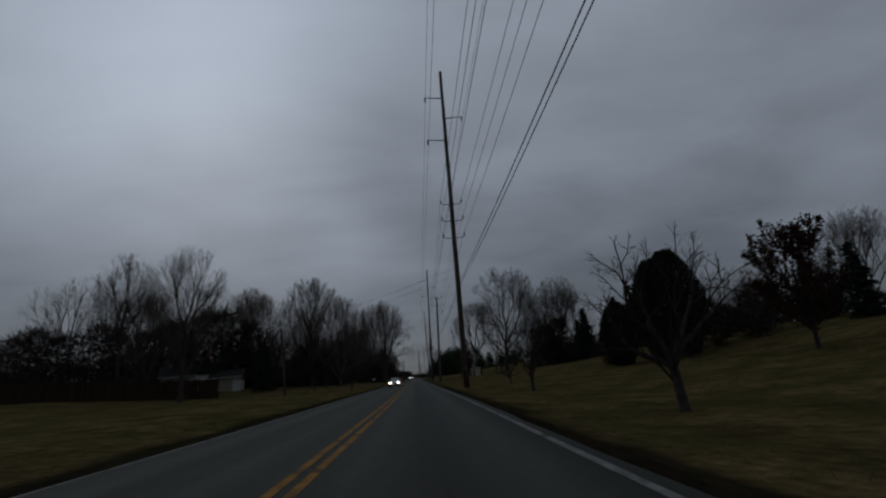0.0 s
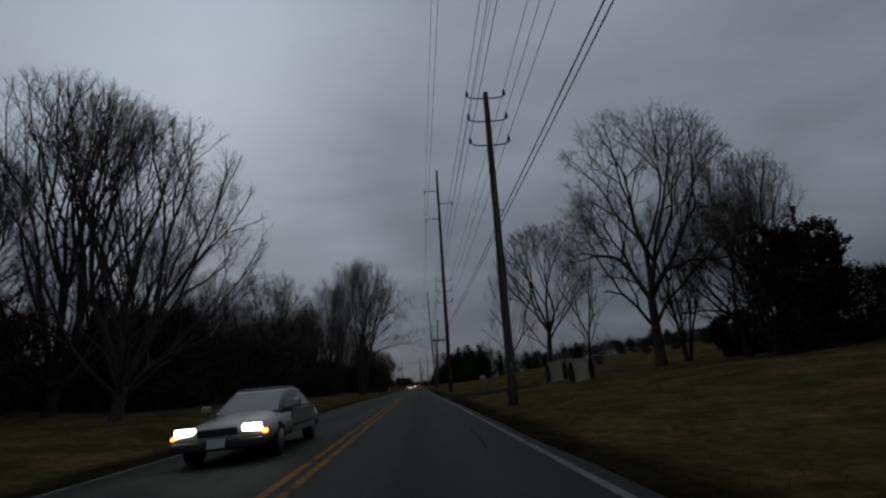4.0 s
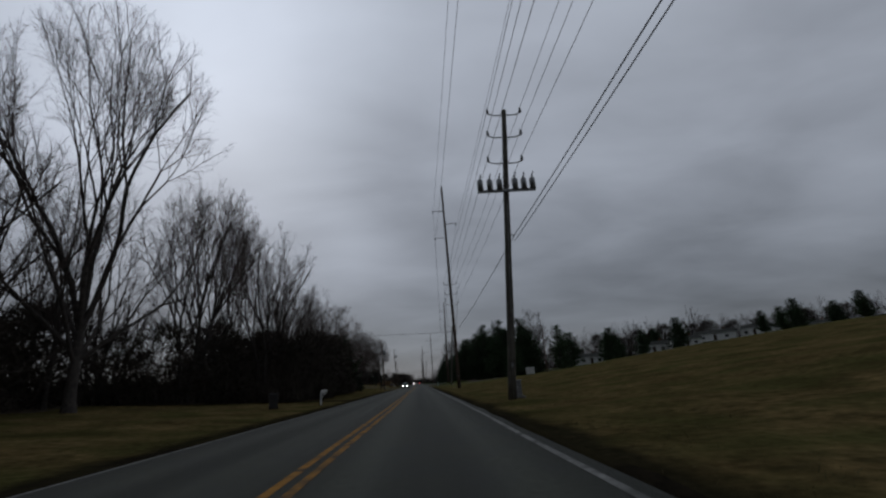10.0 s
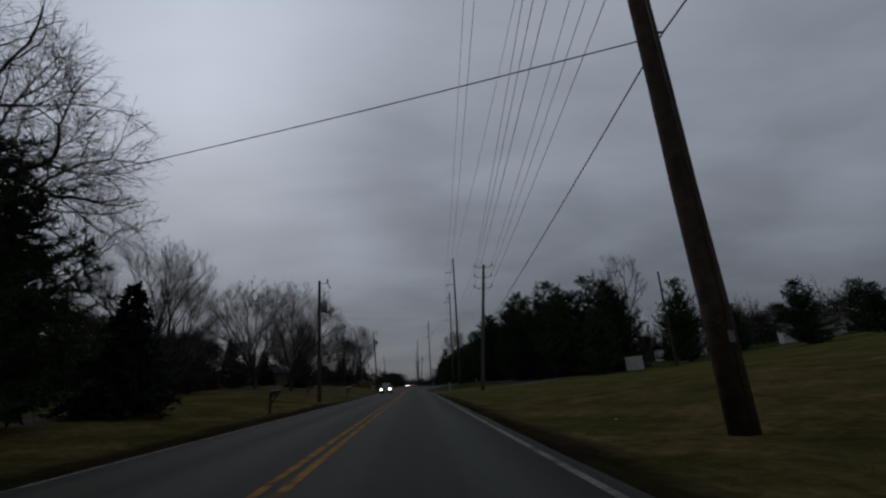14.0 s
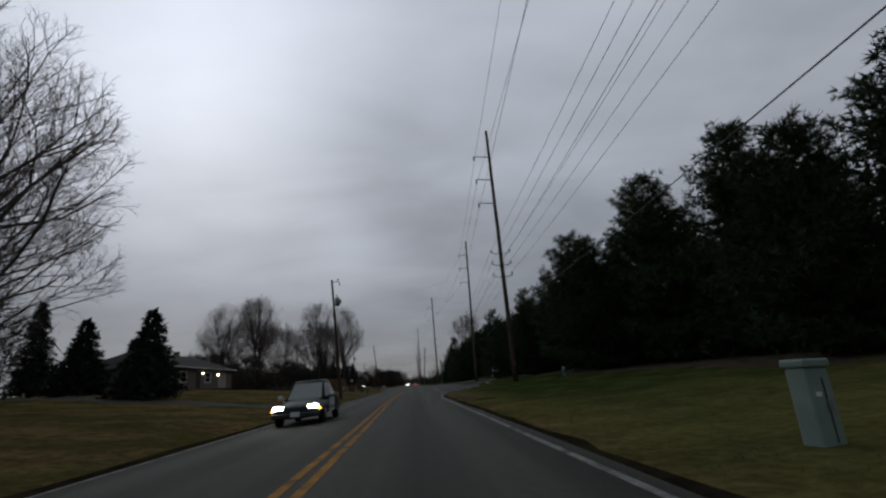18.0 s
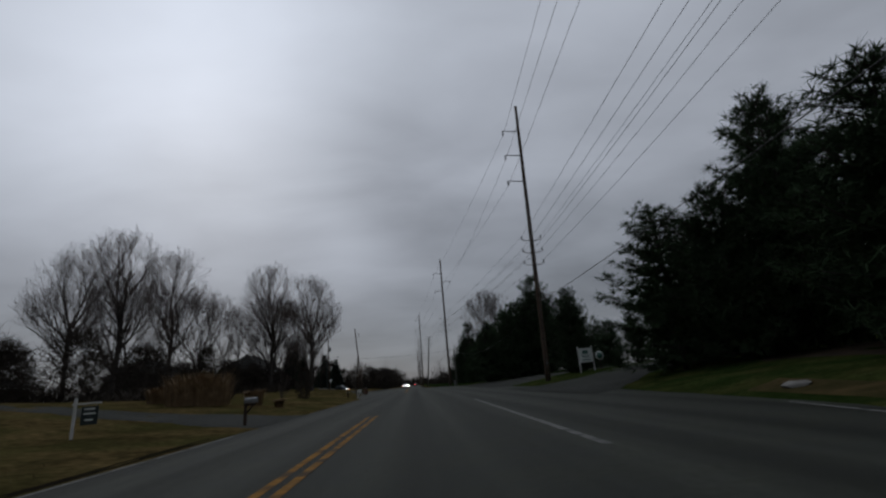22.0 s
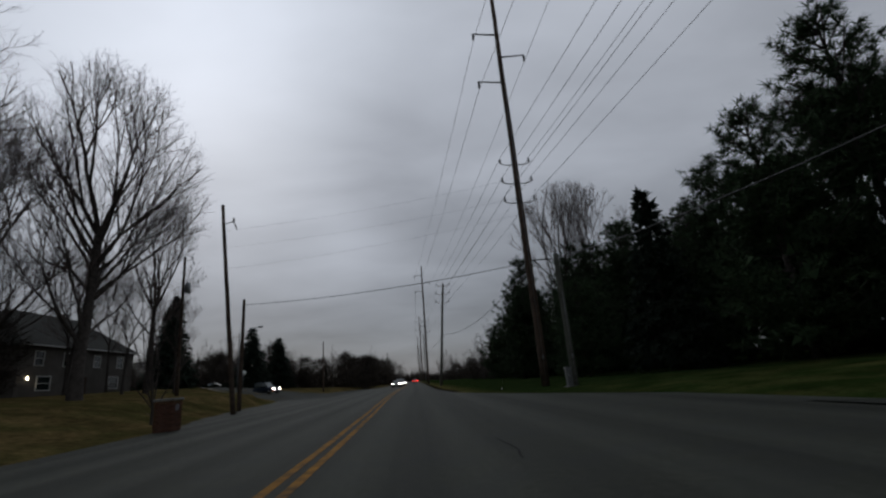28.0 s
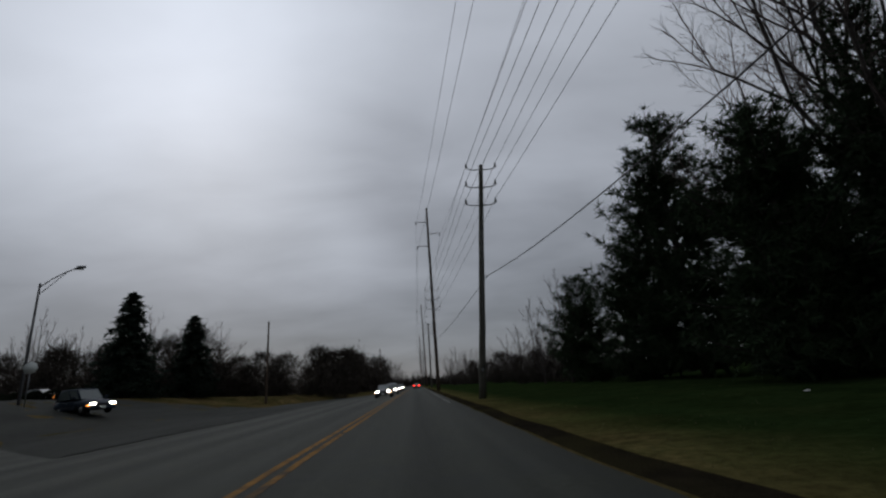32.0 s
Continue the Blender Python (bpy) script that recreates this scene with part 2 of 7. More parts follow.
def greener(m, colour, x0, y0, width, least=0.45):
    """Greener turf past a line of the plan; the last call also paints pine shade."""
    nt = m.node_tree
    b = nt.nodes["Principled BSDF"]
    src = b.inputs["Base Color"].links[0].from_socket
    co, sep = nt.nodes.new("ShaderNodeTexCoord"), nt.nodes.new("ShaderNodeSeparateXYZ")
    nt.links.new(co.outputs["Object"], sep.inputs[0])
    fac = []
    for out, lo in (("X", x0), ("Y", y0)):
        r = nt.nodes.new("ShaderNodeMapRange")
        r.inputs[1].default_value, r.inputs[2].default_value = lo, lo + (width if out == "Y" else 2.5)
        nt.links.new(sep.outputs[out], r.inputs[0])
        fac.append(r.outputs[0])
    n = nt.nodes.new("ShaderNodeTexNoise")
    n.inputs["Scale"].default_value = 0.5
    n.inputs["Detail"].default_value = 6.0
    nt.links.new(co.outputs["Object"], n.inputs["Vector"])
    fac.append(n.outputs["Fac"])
    mu = nt.nodes.new("ShaderNodeMath")
    mu.operation = "MULTIPLY"
    nt.links.new(fac[0], mu.inputs[0])
    nt.links.new(fac[1], mu.inputs[1])
    m2 = nt.nodes.new("ShaderNodeMath")
    m2.operation = "MULTIPLY"
    m2.use_clamp = True
    gain = nt.nodes.new("ShaderNodeMapRange")
    gain.inputs[1].default_value, gain.inputs[2].default_value = 0.3, 0.6
    gain.inputs[3].default_value, gain.inputs[4].default_value = least, 1.0
    nt.links.new(fac[2], gain.inputs[0])
    nt.links.new(mu.outputs[0], m2.inputs[0])
    nt.links.new(gain.outputs[0], m2.inputs[1])
    mx = nt.nodes.new("ShaderNodeMix")
    mx.data_type = "RGBA"
    nt.links.new(m2.outputs[0], mx.inputs["Factor"])
    nt.links.new(src, mx.inputs["A"])
    mx.inputs["B"].default_value = (*colour, 1)
    nt.links.new(mx.outputs["Result"], b.inputs["Base Color"])


def muddy(m, colour, sides, y1):
    """Trodden mud that thins out raggedly away from the road: (x where it is thick, x where it ends)."""
    nt = m.node_tree
    N, L = nt.nodes.new, nt.links.new
    b = nt.nodes["Principled BSDF"]
    src = b.inputs["Base Color"].links[0].from_socket
    co, sep = N("ShaderNodeTexCoord"), N("ShaderNodeSeparateXYZ")
    L(co.outputs["Object"], sep.inputs[0])
    n, mp = N("ShaderNodeTexNoise"), N("ShaderNodeMapping")
    mp.inputs["Scale"].default_value = (0.9, 0.35, 1)
    n.inputs["Scale"].default_value, n.inputs["Detail"].default_value = 1.0, 7.0
    L(co.outputs["Object"], mp.inputs[0])
    L(mp.outputs[0], n.inputs["Vector"])
    for thick, end in sides:
        r, a, k, y = N("ShaderNodeMapRange"), N("ShaderNodeMath"), N("ShaderNodeMapRange"), N("ShaderNodeMapRange")
        r.inputs[1].default_value, r.inputs[2].default_value = thick, end
        r.inputs[3].default_value, r.inputs[4].default_value = 1.0, 0.0
        L(sep.outputs["X"], r.inputs[0])
        a.operation = "ADD"
        L(r.outputs[0], a.inputs[0])
        L(n.outputs["Fac"], a.inputs[1])
        k.inputs[1].default_value, k.inputs[2].default_value = 0.72, 1.15
        L(a.outputs[0], k.inputs[0])
        y.inputs[1].default_value, y.inputs[2].default_value = y1, y1 + 12.0
        y.inputs[3].default_value, y.inputs[4].default_value = 0.92, 0.0
        L(sep.outputs["Y"], y.inputs[0])
        side, g = N("ShaderNodeMapRange"), N("ShaderNodeMath")
        side.inputs[1].default_value, side.inputs[2].default_value = thick * 0.5, thick * 0.6
        L(sep.outputs["X"], side.inputs[0])
        g.operation = "MULTIPLY"
        L(side.outputs[0], g.inputs[0])
        L(y.outputs[0], g.inputs[1])
        f, mx = N("ShaderNodeMath"), N("ShaderNodeMix")
        f.operation = "MULTIPLY"
        L(k.outputs[0], f.inputs[0])
        L(g.outputs[0], f.inputs[1])
        mx.data_type = "RGBA"
        L(f.outputs[0], mx.inputs["Factor"])
        L(src, mx.inputs["A"])
        mx.inputs["B"].default_value = (*colour, 1)
        src = mx.outputs["Result"]
    L(src, b.inputs["Base Color"])


greener(M_GRASS, (0.084, 0.084, 0.028), 2.0, 235.0, 20.0)
greener(M_GRASS, (0.022, 0.037, 0.010), 3.5, 275.0, 14.0)
# dark green turf near the pines, their shade put into its colour
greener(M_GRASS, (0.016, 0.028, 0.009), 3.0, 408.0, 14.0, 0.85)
muddy(M_GRASS, (0.019, 0.017, 0.010), ((2.2, 3.6), (-6.3, -7.6)), 250.0)
def mottle(m, scales, amount):
    """Tufts and thin places: the colour varies at several scales."""
    nt = m.node_tree
    N, L = nt.nodes.new, nt.links.new
    b = nt.nodes["Principled BSDF"]
    src = b.inputs["Base Color"].links[0].from_socket
    co = N("ShaderNodeTexCoord")
    for q in scales:
        n, r, hs = N("ShaderNodeTexNoise"), N("ShaderNodeMapRange"), N("ShaderNodeHueSaturation")
        n.inputs["Scale"].default_value, n.inputs["Detail"].default_value = q, 8.0
        n.inputs["Roughness"].default_value = 0.65
        L(co.outputs["Object"], n.inputs["Vector"])
        r.inputs[1].default_value, r.inputs[2].default_value = 0.35, 0.65
        r.inputs[3].default_value, r.inputs[4].default_value = 1 - amount, 1 + amount
        L(n.outputs["Fac"], r.inputs[0])
        L(r.outputs[0], hs.inputs["Value"])
        L(src, hs.inputs["Color"])
        src = hs.outputs[0]
    L(src, b.inputs["Base Color"])


mottle(M_GRASS, (0.45, 5.0), 0.28)
M_GRASS_BLADE = mat("dry_grass_blades", (0.16, 0.12, 0.06), (0.07, 0.065, 0.03), 0.4, 0.9, cc=(0.06, 0.07, 0.03))
M_DIRT = mat("muddy_verge", (0.012, 0.0105, 0.008), (0.026, 0.021, 0.014), 2.5, 1.0, bump=1.0, bump_scale=20, spec=0.0, cc=(0.030, 0.026, 0.013))
M_DRY_TURF = mat("dry_straw_turf", (0.120, 0.082, 0.038), (0.050, 0.042, 0.018), 1.6, 0.95, bump=0.9, bump_scale=14, cc=(0.036, 0.036, 0.013), detail=9, spec=0.02)
M_LITTER = mat("leaf_litter", (0.060, 0.042, 0.028), (0.030, 0.024, 0.018), 1.5, 0.95, bump=0.8, bump_scale=9)
M_BARK = mat("grey_bark", (0.085, 0.074, 0.066), (0.042, 0.037, 0.034), 5.0, 0.95, bump=0.8, bump_scale=18, spread=0.25)
M_TWIG = mat("bare_twigs", (0.125, 0.098, 0.088), (0.075, 0.060, 0.055), 3.0, 0.95, spread=0.25)
M_TWIG_DARK = mat("dark_ornamental_twigs", (0.050, 0.040, 0.036), (0.028, 0.023, 0.021), 3.0, 0.95, spread=0.2)
M_LEAF_BROWN = mat("dead_oak_leaves", (0.075, 0.042, 0.026), (0.04, 0.026, 0.018), 2.0, 0.9, spread=0.2)
M_PINE = mat("pine_needles", (0.052, 0.084, 0.040), (0.020, 0.036, 0.018), 1.3, 0.8, spread=0.25)
M_SPRUCE = mat("spruce_needles", (0.032, 0.048, 0.034), (0.018, 0.028, 0.020), 1.3, 0.8, spread=0.25)
M_CEDAR = mat("cedar_foliage", (0.028, 0.038, 0.020), (0.014, 0.020, 0.012), 1.0, 0.9, spread=0.25)
M_BRUSH = mat("tangled_brush", (0.070, 0.058, 0.048), (0.032, 0.027, 0.022), 0.7, 0.95, spread=0.2)
M_STRAW = mat("ornamental_grass", (0.30, 0.21, 0.12), (0.16, 0.105, 0.06), 2.0, 0.9)
M_POLE = mat("weathered_pole_wood", (0.105, 0.075, 0.055), (0.055, 0.042, 0.034), 3.0, 0.9, bump=0.5, bump_scale=14, spread=0.2)
M_POLE_GREY = mat("silvered_pole_wood", (0.120, 0.112, 0.092), (0.070, 0.066, 0.056), 3.0, 0.9, bump=0.5, bump_scale=14, spread=0.15)
M_POLE_GREEN = mat("treated_pole_wood", (0.13, 0.135, 0.11), (0.085, 0.088, 0.075), 3.0, 0.9, bump=0.5, bump_scale=14)
M_GALV = mat("galvanised_steel", (0.30, 0.31, 0.32), (0.20, 0.205, 0.21), 6.0, 0.45, metal=0.7)
M_INSUL = mat("dark_porcelain", (0.05, 0.045, 0.045), (0.03, 0.028, 0.03), 10.0, 0.3)
M_WIRE = mat("weathered_wire", (0.05, 0.05, 0.052), (0.03, 0.03, 0.032), 2.0, 0.6)
M_CABLE = mat("black_cable_sheath", (0.016, 0.016, 0.017), (0.024, 0.024, 0.025), 2.0, 0.6)
M_WHITE = mat("white_paint", (0.66, 0.66, 0.64), (0.50, 0.50, 0.48), 2.0, 0.6, bump=0.15, bump_scale=10)
M_BEIGE = mat("painted_block", (0.58, 0.53, 0.43), (0.44, 0.40, 0.32), 2.5, 0.85, bump=0.4, bump_scale=12)
M_ROOF = mat("asphalt_shingle", (0.046, 0.047, 0.042), (0.028, 0.029, 0.026), 3.0, 0.95, bump=0.6, bump_scale=10)
M_SIDING = mat("grey_brown_siding", (0.115, 0.105, 0.095), (0.085, 0.078, 0.07), 1.0, 0.8)
M_GARAGE = mat("cream_garage_door", (0.34, 0.31, 0.25), (0.27, 0.245, 0.20), 1.5, 0.7)
M_SIDING_TAN = mat("tan_siding", (0.15, 0.125, 0.10), (0.11, 0.095, 0.08), 1.0, 0.8)
M_BRICK = mat("brown_brick_face", (0.15, 0.075, 0.050), (0.09, 0.048, 0.035), 3.0, 0.9, bump=0.3, bump_scale=10, spread=0.35)
M_MORTAR = mat("mortar", (0.20, 0.185, 0.165), (0.15, 0.14, 0.125), 6.0, 0.95)
M_FENCE = mat("stained_fence_boards", (0.050, 0.029, 0.020), (0.030, 0.019, 0.014), 2.5, 0.9, spread=0.3)
M_DARK = mat("dark_plastic", (0.02, 0.02, 0.021), (0.03, 0.03, 0.031), 4.0, 0.5)
M_WOOD_DARK = mat("dark_post_wood", (0.07, 0.05, 0.038), (0.04, 0.03, 0.024), 4.0, 0.9, bump=0.4, bump_scale=20)
M_CONCRETE = mat("concrete", (0.26, 0.255, 0.24), (0.17, 0.167, 0.16), 2.0, 0.9, bump=0.4, bump_scale=20)
M_RUBBER = mat("tyre_rubber", (0.012, 0.012, 0.012), (0.02, 0.02, 0.02), 8.0, 0.8)
M_GLASS_DARK = glassy("dark_window_glass", (0.016, 0.022, 0.021))
M_LAMP_WHITE = emit("lit_headlamp", (1.0, 0.97, 0.9), 9.0)
M_LAMP_AMBER = emit("lit_marker_lamp", (1.0, 0.32, 0.06), 3.0)
M_LAMP_RED = emit("lit_tail_lamp", (1.0, 0.03, 0.02), 5.0)
M_PORCH = emit("lit_porch_lamp", (1.0, 0.86, 0.6), 8.0)


# ---------------------------------------------------------------- mesh helpers
def link_mesh(name, verts, faces, material, parent=None, label="", smooth=False):
    me = bpy.data.meshes.new(name)
    me.from_pydata(verts, [], faces)
    me.update()
    if smooth:
        me.polygons.foreach_set("use_smooth", [True] * len(me.polygons))
    for mm in material if isinstance(material, (tuple, list)) else (material,):
        me.materials.append(mm)
    ob = new(name, me)
    ob.parent = parent
    if label:
        tagged(ob, label)
    return ob


def part(name, bm, material, parent, label=""):
    """One bmesh as one mesh object under a thing or a part."""
    me = bpy.data.meshes.new(name)
    bm.to_mesh(me)
    bm.free()
    me.materials.append(material)
    ob = new(name, me)
    ob.parent = parent
    if label:
        tagged(ob, label)
    return ob


def thing(name, label, category, m=None, group="", kind=""):
    """An Empty at the base of a thing."""
    ob = new(name)
    ob.empty_display_size = 0.2
    if m is not None:
        ob.matrix_basis = m
    return tagged(ob, label, category, group, kind)


def box(sx, sy, sz, x=0, y=0, z=0, bevel=0.0, taper=1.0, m=None):
    """A box standing on z, bevelled, its top scaled by taper."""
    bm = bmesh.new()
    bmesh.ops.create_cube(bm, size=1.0)
    for v in bm.verts:
        k = taper if v.co.z > 0 else 1.0
        v.co = Vector((v.co.x * sx * k + x, v.co.y * sy * k + y, (v.co.z + 0.5) * sz + z))
    if bevel:
        bmesh.ops.bevel(bm, geom=list(bm.edges), offset=bevel, segments=2, affect="EDGES", profile=0.5)
    if m is not None:
        bm.transform(m)
    return bm


def add_box(bm, sx, sy, sz, x=0, y=0, z=0, bevel=0.0, taper=1.0, m=None):
    b2 = box(sx, sy, sz, x, y, z, bevel, taper, m)
    me = bpy.data.meshes.new("tmp")
    b2.to_mesh(me)
    b2.free()
    bm.from_mesh(me)
    bpy.data.meshes.remove(me)
    return bm


class Tubes:
    """Tapered tubes along polylines, gathered in one mesh."""

    def __init__(self):
        self.v, self.f = [], []

    def add(self, pts, radii, sides=6, cap=True):
        base = len(self.v)
        n = len(pts)
        d0 = pts[1] - pts[0]
        ref = Vector((1, 0, 0)) if abs(d0.normalized().x) < 0.8 else Vector((0, 1, 0))
        for k in range(n):
            d = (pts[min(k + 1, n - 1)] - pts[max(k - 1, 0)]).normalized()
            a = d.cross(ref).normalized()
            b = d.cross(a)
            for s in range(sides):
                t = 2 * math.pi * s / sides
                self.v.append(pts[k] + (a * math.cos(t) + b * math.sin(t)) * radii[k])
        for k in range(n - 1):
            for s in range(sides):
                i, j = base + k * sides + s, base + k * sides + (s + 1) % sides
                self.f.append((i, j, j + sides, i + sides))
        if cap and sides > 3:
            self.f.append(tuple(base + s for s in range(sides))[::-1])
            self.f.append(tuple(base + (n - 1) * sides + s for s in range(sides)))
        return self

    def ob(self, name, material, parent=None, label="", smooth=True):
        return link_mesh(name, self.v, self.f, material, parent, label, smooth)


def V(*a):
    return Vector(a)


# ---------------------------------------------------------------- the lie of the land
WHITE_R, YELLOW, WHITE_L = 1.765, -1.765, -6.0
# how far the lanes drift to the side along the way
LANES = ([-60, 5, 21, 40, 90, 111, 125, 142, 159, 175, 206, 220, 254, 275, 287, 303, 313, 325, 360, 390, 410, 424, 440, 520, 640], [0.1, 0.13, 0.23, 0.06, 0.0, -0.2, -0.15, -0.1, 0.0, 0.17, 0.19, 0.12, 0.28, 0.28, 0.13, -0.15, -0.13, -0.04, 0.1, 0.18, 0.05, -0.28, -0.45, -0.3, 0.0])
EDGE_R = ([-200, 305, 309, 314, 328, 340, 352, 395, 408, 418, 426, 440, 2000], [2.1, 2.15, 2.8, 4.2, 8.6, 9.8, 10.2, 9.5, 8.5, 5.0, 3.2, 2.6, 2.6])
EDGE_L = ([-200, 320, 350, 372, 385, 395, 414, 423, 435, 446, 452, 500, 510, 2000], [-6.3, -6.3, -6.5, -6.5, -8.8, -9.8, -10.6, -13.0, -15.0, -16.0, -18.0, -18.0, -8.0, -7.0])
LEFT_X = [11, 18, 30, 50, 90, 250]
LEFT = {
    -120: (0.3, 0.4, 0.6, 1.0, 1.5, 2), 0: (0.3, 0.5, 0.6, 1.0, 1.5, 2), 60: (0.4, 0.6, 0.9, 2.5, 3.2, 3.6), 85: (0.6, 1.0, 2.2, 3.9, 4.1, 4.2), 110: (0.9, 1.3, 1.8, 2.2, 2.5, 3),
    150: (0.4, 0.8, 1.5, 2, 2.5, 3), 200: (0.2, 0.7, 1.9, 2.5, 3, 4), 250: (0.7, 1.1, 1.6, 2.2, 3, 4), 280: (0.7, 1.4, 2.1, 2.5, 3, 4),
    305: (0.5, 1.3, 2.5, 3, 3.5, 4), 330: (0.5, 1.6, 3.2, 4, 4.5, 5), 370: (0.7, 1.3, 2, 2.5, 3, 4), 420: (0.5, 1.3, 2.3, 3, 3.5, 4), 460: (0.3, 1.1, 2.7, 3.2, 3.6, 4),
    520: (0.3, 0.8, 1.5, 2, 2.5, 3), 800: (0, 0.2, 0.5, 1, 1.5, 2), 2000: (0, 0.2, 0.5, 1, 1.5, 2),
}
RIGHT_X = [6, 11, 18, 28, 42, 65, 110, 250]
RIGHT = {
    -120: (-0.4, -0.6, -0.4, -0.1, 1.2, 3.5, 6, 7), 0: (-0.4, -0.6, -0.4, -0.1, 1.2, 3.5, 6, 7), 40: (-0.35, -0.6, -0.3, 0.2, 2.0, 4.6, 7, 8),
    80: (-0.1, 0, 0.5, 1.0, 2.6, 4.3, 5.5, 6), 110: (0, 0.1, 0.8, 0.7, 1.2, 2, 3, 4), 150: (0, 0.2, 1, 1.8, 3, 4.3, 5, 5),
    200: (-0.1, 0.2, 0.9, 1.8, 3.2, 4.5, 5, 5), 250: (-0.2, 0.1, 0.5, 1.0, 2.6, 4.7, 8.0, 10), 265: (0, 0.1, 0.4, 0.8, 1.9, 4.3, 8.0, 10),
    300: (0.1, 0.4, 0.8, 1.0, 1.6, 3.0, 7.6, 10), 320: (0.1, 0.4, 1.0, 1.4, 1.9, 2.9, 7.4, 10), 362: (0.1, 0.3, 0.9, 1.2, 1.8, 2.5, 4.5, 6),
    420: (0.05, 0.1, 0.25, 0.5, 1, 2, 3, 3), 460: (0, 0.1, 0, 0.2, 0.5, 1, 2, 2), 800: (0, 0, 0, 0.2, 0.5, 1, 1, 1), 2000: (0, 0, 0, 0.2, 0.5, 1, 1, 1),
}


def lane(y):
    """The drift of the lanes, smoothed over a few metres."""
    return float(np.mean([np.interp(y + d, *LANES) for d in (-6, -3, 0, 3, 6)]))


def edge_r(y):
    return float(np.interp(y, *EDGE_R)) + lane(y)


def edge_l(y):
    return float(np.interp(y, *EDGE_L)) + lane(y)


def ground_z(x, y):
    """The height of the land beside the road."""
    xr, xl = edge_r(y), edge_l(y)
    if xl <= x <= xr:
        return -0.05
    if x > xr:
        tab, kx, d, lim = RIGHT, RIGHT_X, x, xr
    else:
        tab, kx, d, lim = LEFT, LEFT_X, -x, -xl
    ys = list(tab)
    row = [float(np.interp(y, ys, [tab[q][k] for q in ys])) for k in range(len(kx))]
    pts = [(lim, -0.04)] + [(a, b) for a, b in zip(kx, row) if a > lim + 1.5]
    z = float(np.interp(d, [p[0] for p in pts], [p[1] for p in pts]))
    k = min(1.0, (d - lim) / 3.0)
    return z + k * 0.10 * noise.noise(Vector((x * 0.35, y * 0.35, 0))) + k * 0.05 * noise.noise(Vector((x * 1.1, y * 1.1, 3)))


def wood_edge(y):
    """Where the wood on the left begins."""
    return float(np.interp(y, [100, 130, 140, 160, 168, 190, 198, 226], [-15.5, -17, -18.5, -17.5, -24, -25.5, -13, -12]))


# ---------------------------------------------------------------- ground, road, markings
def build_ground():
    xs = [-1500, -600, -250, -150, -100, -75, -60] + [-50 + 2.5 * k for k in range(13)] + [-18 + 1.0 * k for k in range(11)] + [-7, -6, -5, 0, 2]
    xs += [2.6, 3.2, 4, 5, 6] + [7 + 1.0 * k for k in range(13)] + [22 + 2.5 * k for k in range(14)] + [62, 75, 100, 150, 250, 600, 1500]
    ys = [-300, -120, -60] + [-30 + 2.0 * k for k in range(290)] + [560, 600, 700, 900, 1300, 2500]
    verts, faces = [], []
    for y in ys:
        for x in xs:
            verts.append((x, y, ground_z(x, y) if abs(x) < 260 else ground_z(250 if x > 0 else -250, y)))
    n = len(xs)
    for j in range(len(ys) - 1):
        for i in range(n - 1):
            a = j * n + i
            faces.append((a, a + 1, a + 1 + n, a + n))
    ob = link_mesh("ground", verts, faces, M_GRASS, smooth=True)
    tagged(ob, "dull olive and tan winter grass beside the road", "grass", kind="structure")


def drape(name, label, rows, material, lift=0.03, category="road", across=4, kind="structure"):
    """A strip laid on the land: rows of (x0, y0, x1, y1), one edge to the other."""
    verts, faces = [], []
    fine = []
    for a, b in zip(rows[:-1], rows[1:]):
        n = max(1, int(max(abs(b[0] - a[0]), abs(b[1] - a[1])) / 1.2))
        fine += [tuple(p + (q - p) * k / n for p, q in zip(a, b)) for k in range(n)]
    rows = fine + [rows[-1]]
    across = max(across, min(24, int(max(math.hypot(r[2] - r[0], r[3] - r[1]) for r in rows) / 0.8))) if across > 1 else 1
    for x0, y0, x1, y1 in rows:
        for k in range(across + 1):
            x, y = x0 + (x1 - x0) * k / across, y0 + (y1 - y0) * k / across
            g = ground_z(x, y)
            if edge_l(y) - 1.0 < x < edge_r(y) + 1.0:
                g = max(g, -0.02)
            side = 0.10 if across > 1 and k in (0, across) else 0.0
            verts.append((x, y, g + lift - side))
    n = across + 1
    for j in range(len(rows) - 1):
        for i in range(across):
            a = j * n + i
            faces.append((a, a + 1, a + 1 + n, a + n))
    ob = link_mesh(name, verts, faces, material, smooth=True)
    return tagged(ob, label, category, kind=kind)


def build_road():
    ys = [-300, -100] + [-30 + 2.0 * k for k in range(290)] + [600, 800, 1200, 2400]
    verts, faces = [], []
    for y in ys:
        wob = 0.10 * noise.noise(Vector((0, y * 0.45, 7))) + 0.05 * noise.noise(Vector((0, y * 1.7, 2)))
        wob2 = 0.10 * noise.noise(Vector((5, y * 0.45, 7))) + 0.05 * noise.noise(Vector((5, y * 1.7, 2)))
        xl, xr = edge_l(y) + wob, edge_r(y) + wob2
        k = lane(y)
        for x in (xl, xl + 0.25, k - 4.6, k - 3.7, k - 2.8, k + YELLOW, k - 0.95, k, k + 0.95, k + WHITE_R, xr - 0.12, xr):
            e = -0.06 if x in (xl, xr) else 0.0
            verts.append((x, y, e + 0.02 * (1 - abs((x - YELLOW) / 5.0))))
    n = 12
    for j in range(len(ys) - 1):
        for i in range(n - 1):
            a = j * n + i
            faces.append((a, a + 1, a + 1 + n, a + n))
    ob = link_mesh("road", verts, faces, M_ASPHALT, smooth=True)
    tagged(ob, "damp grey asphalt two-lane road with faint wheel tracks", "road", kind="structure")


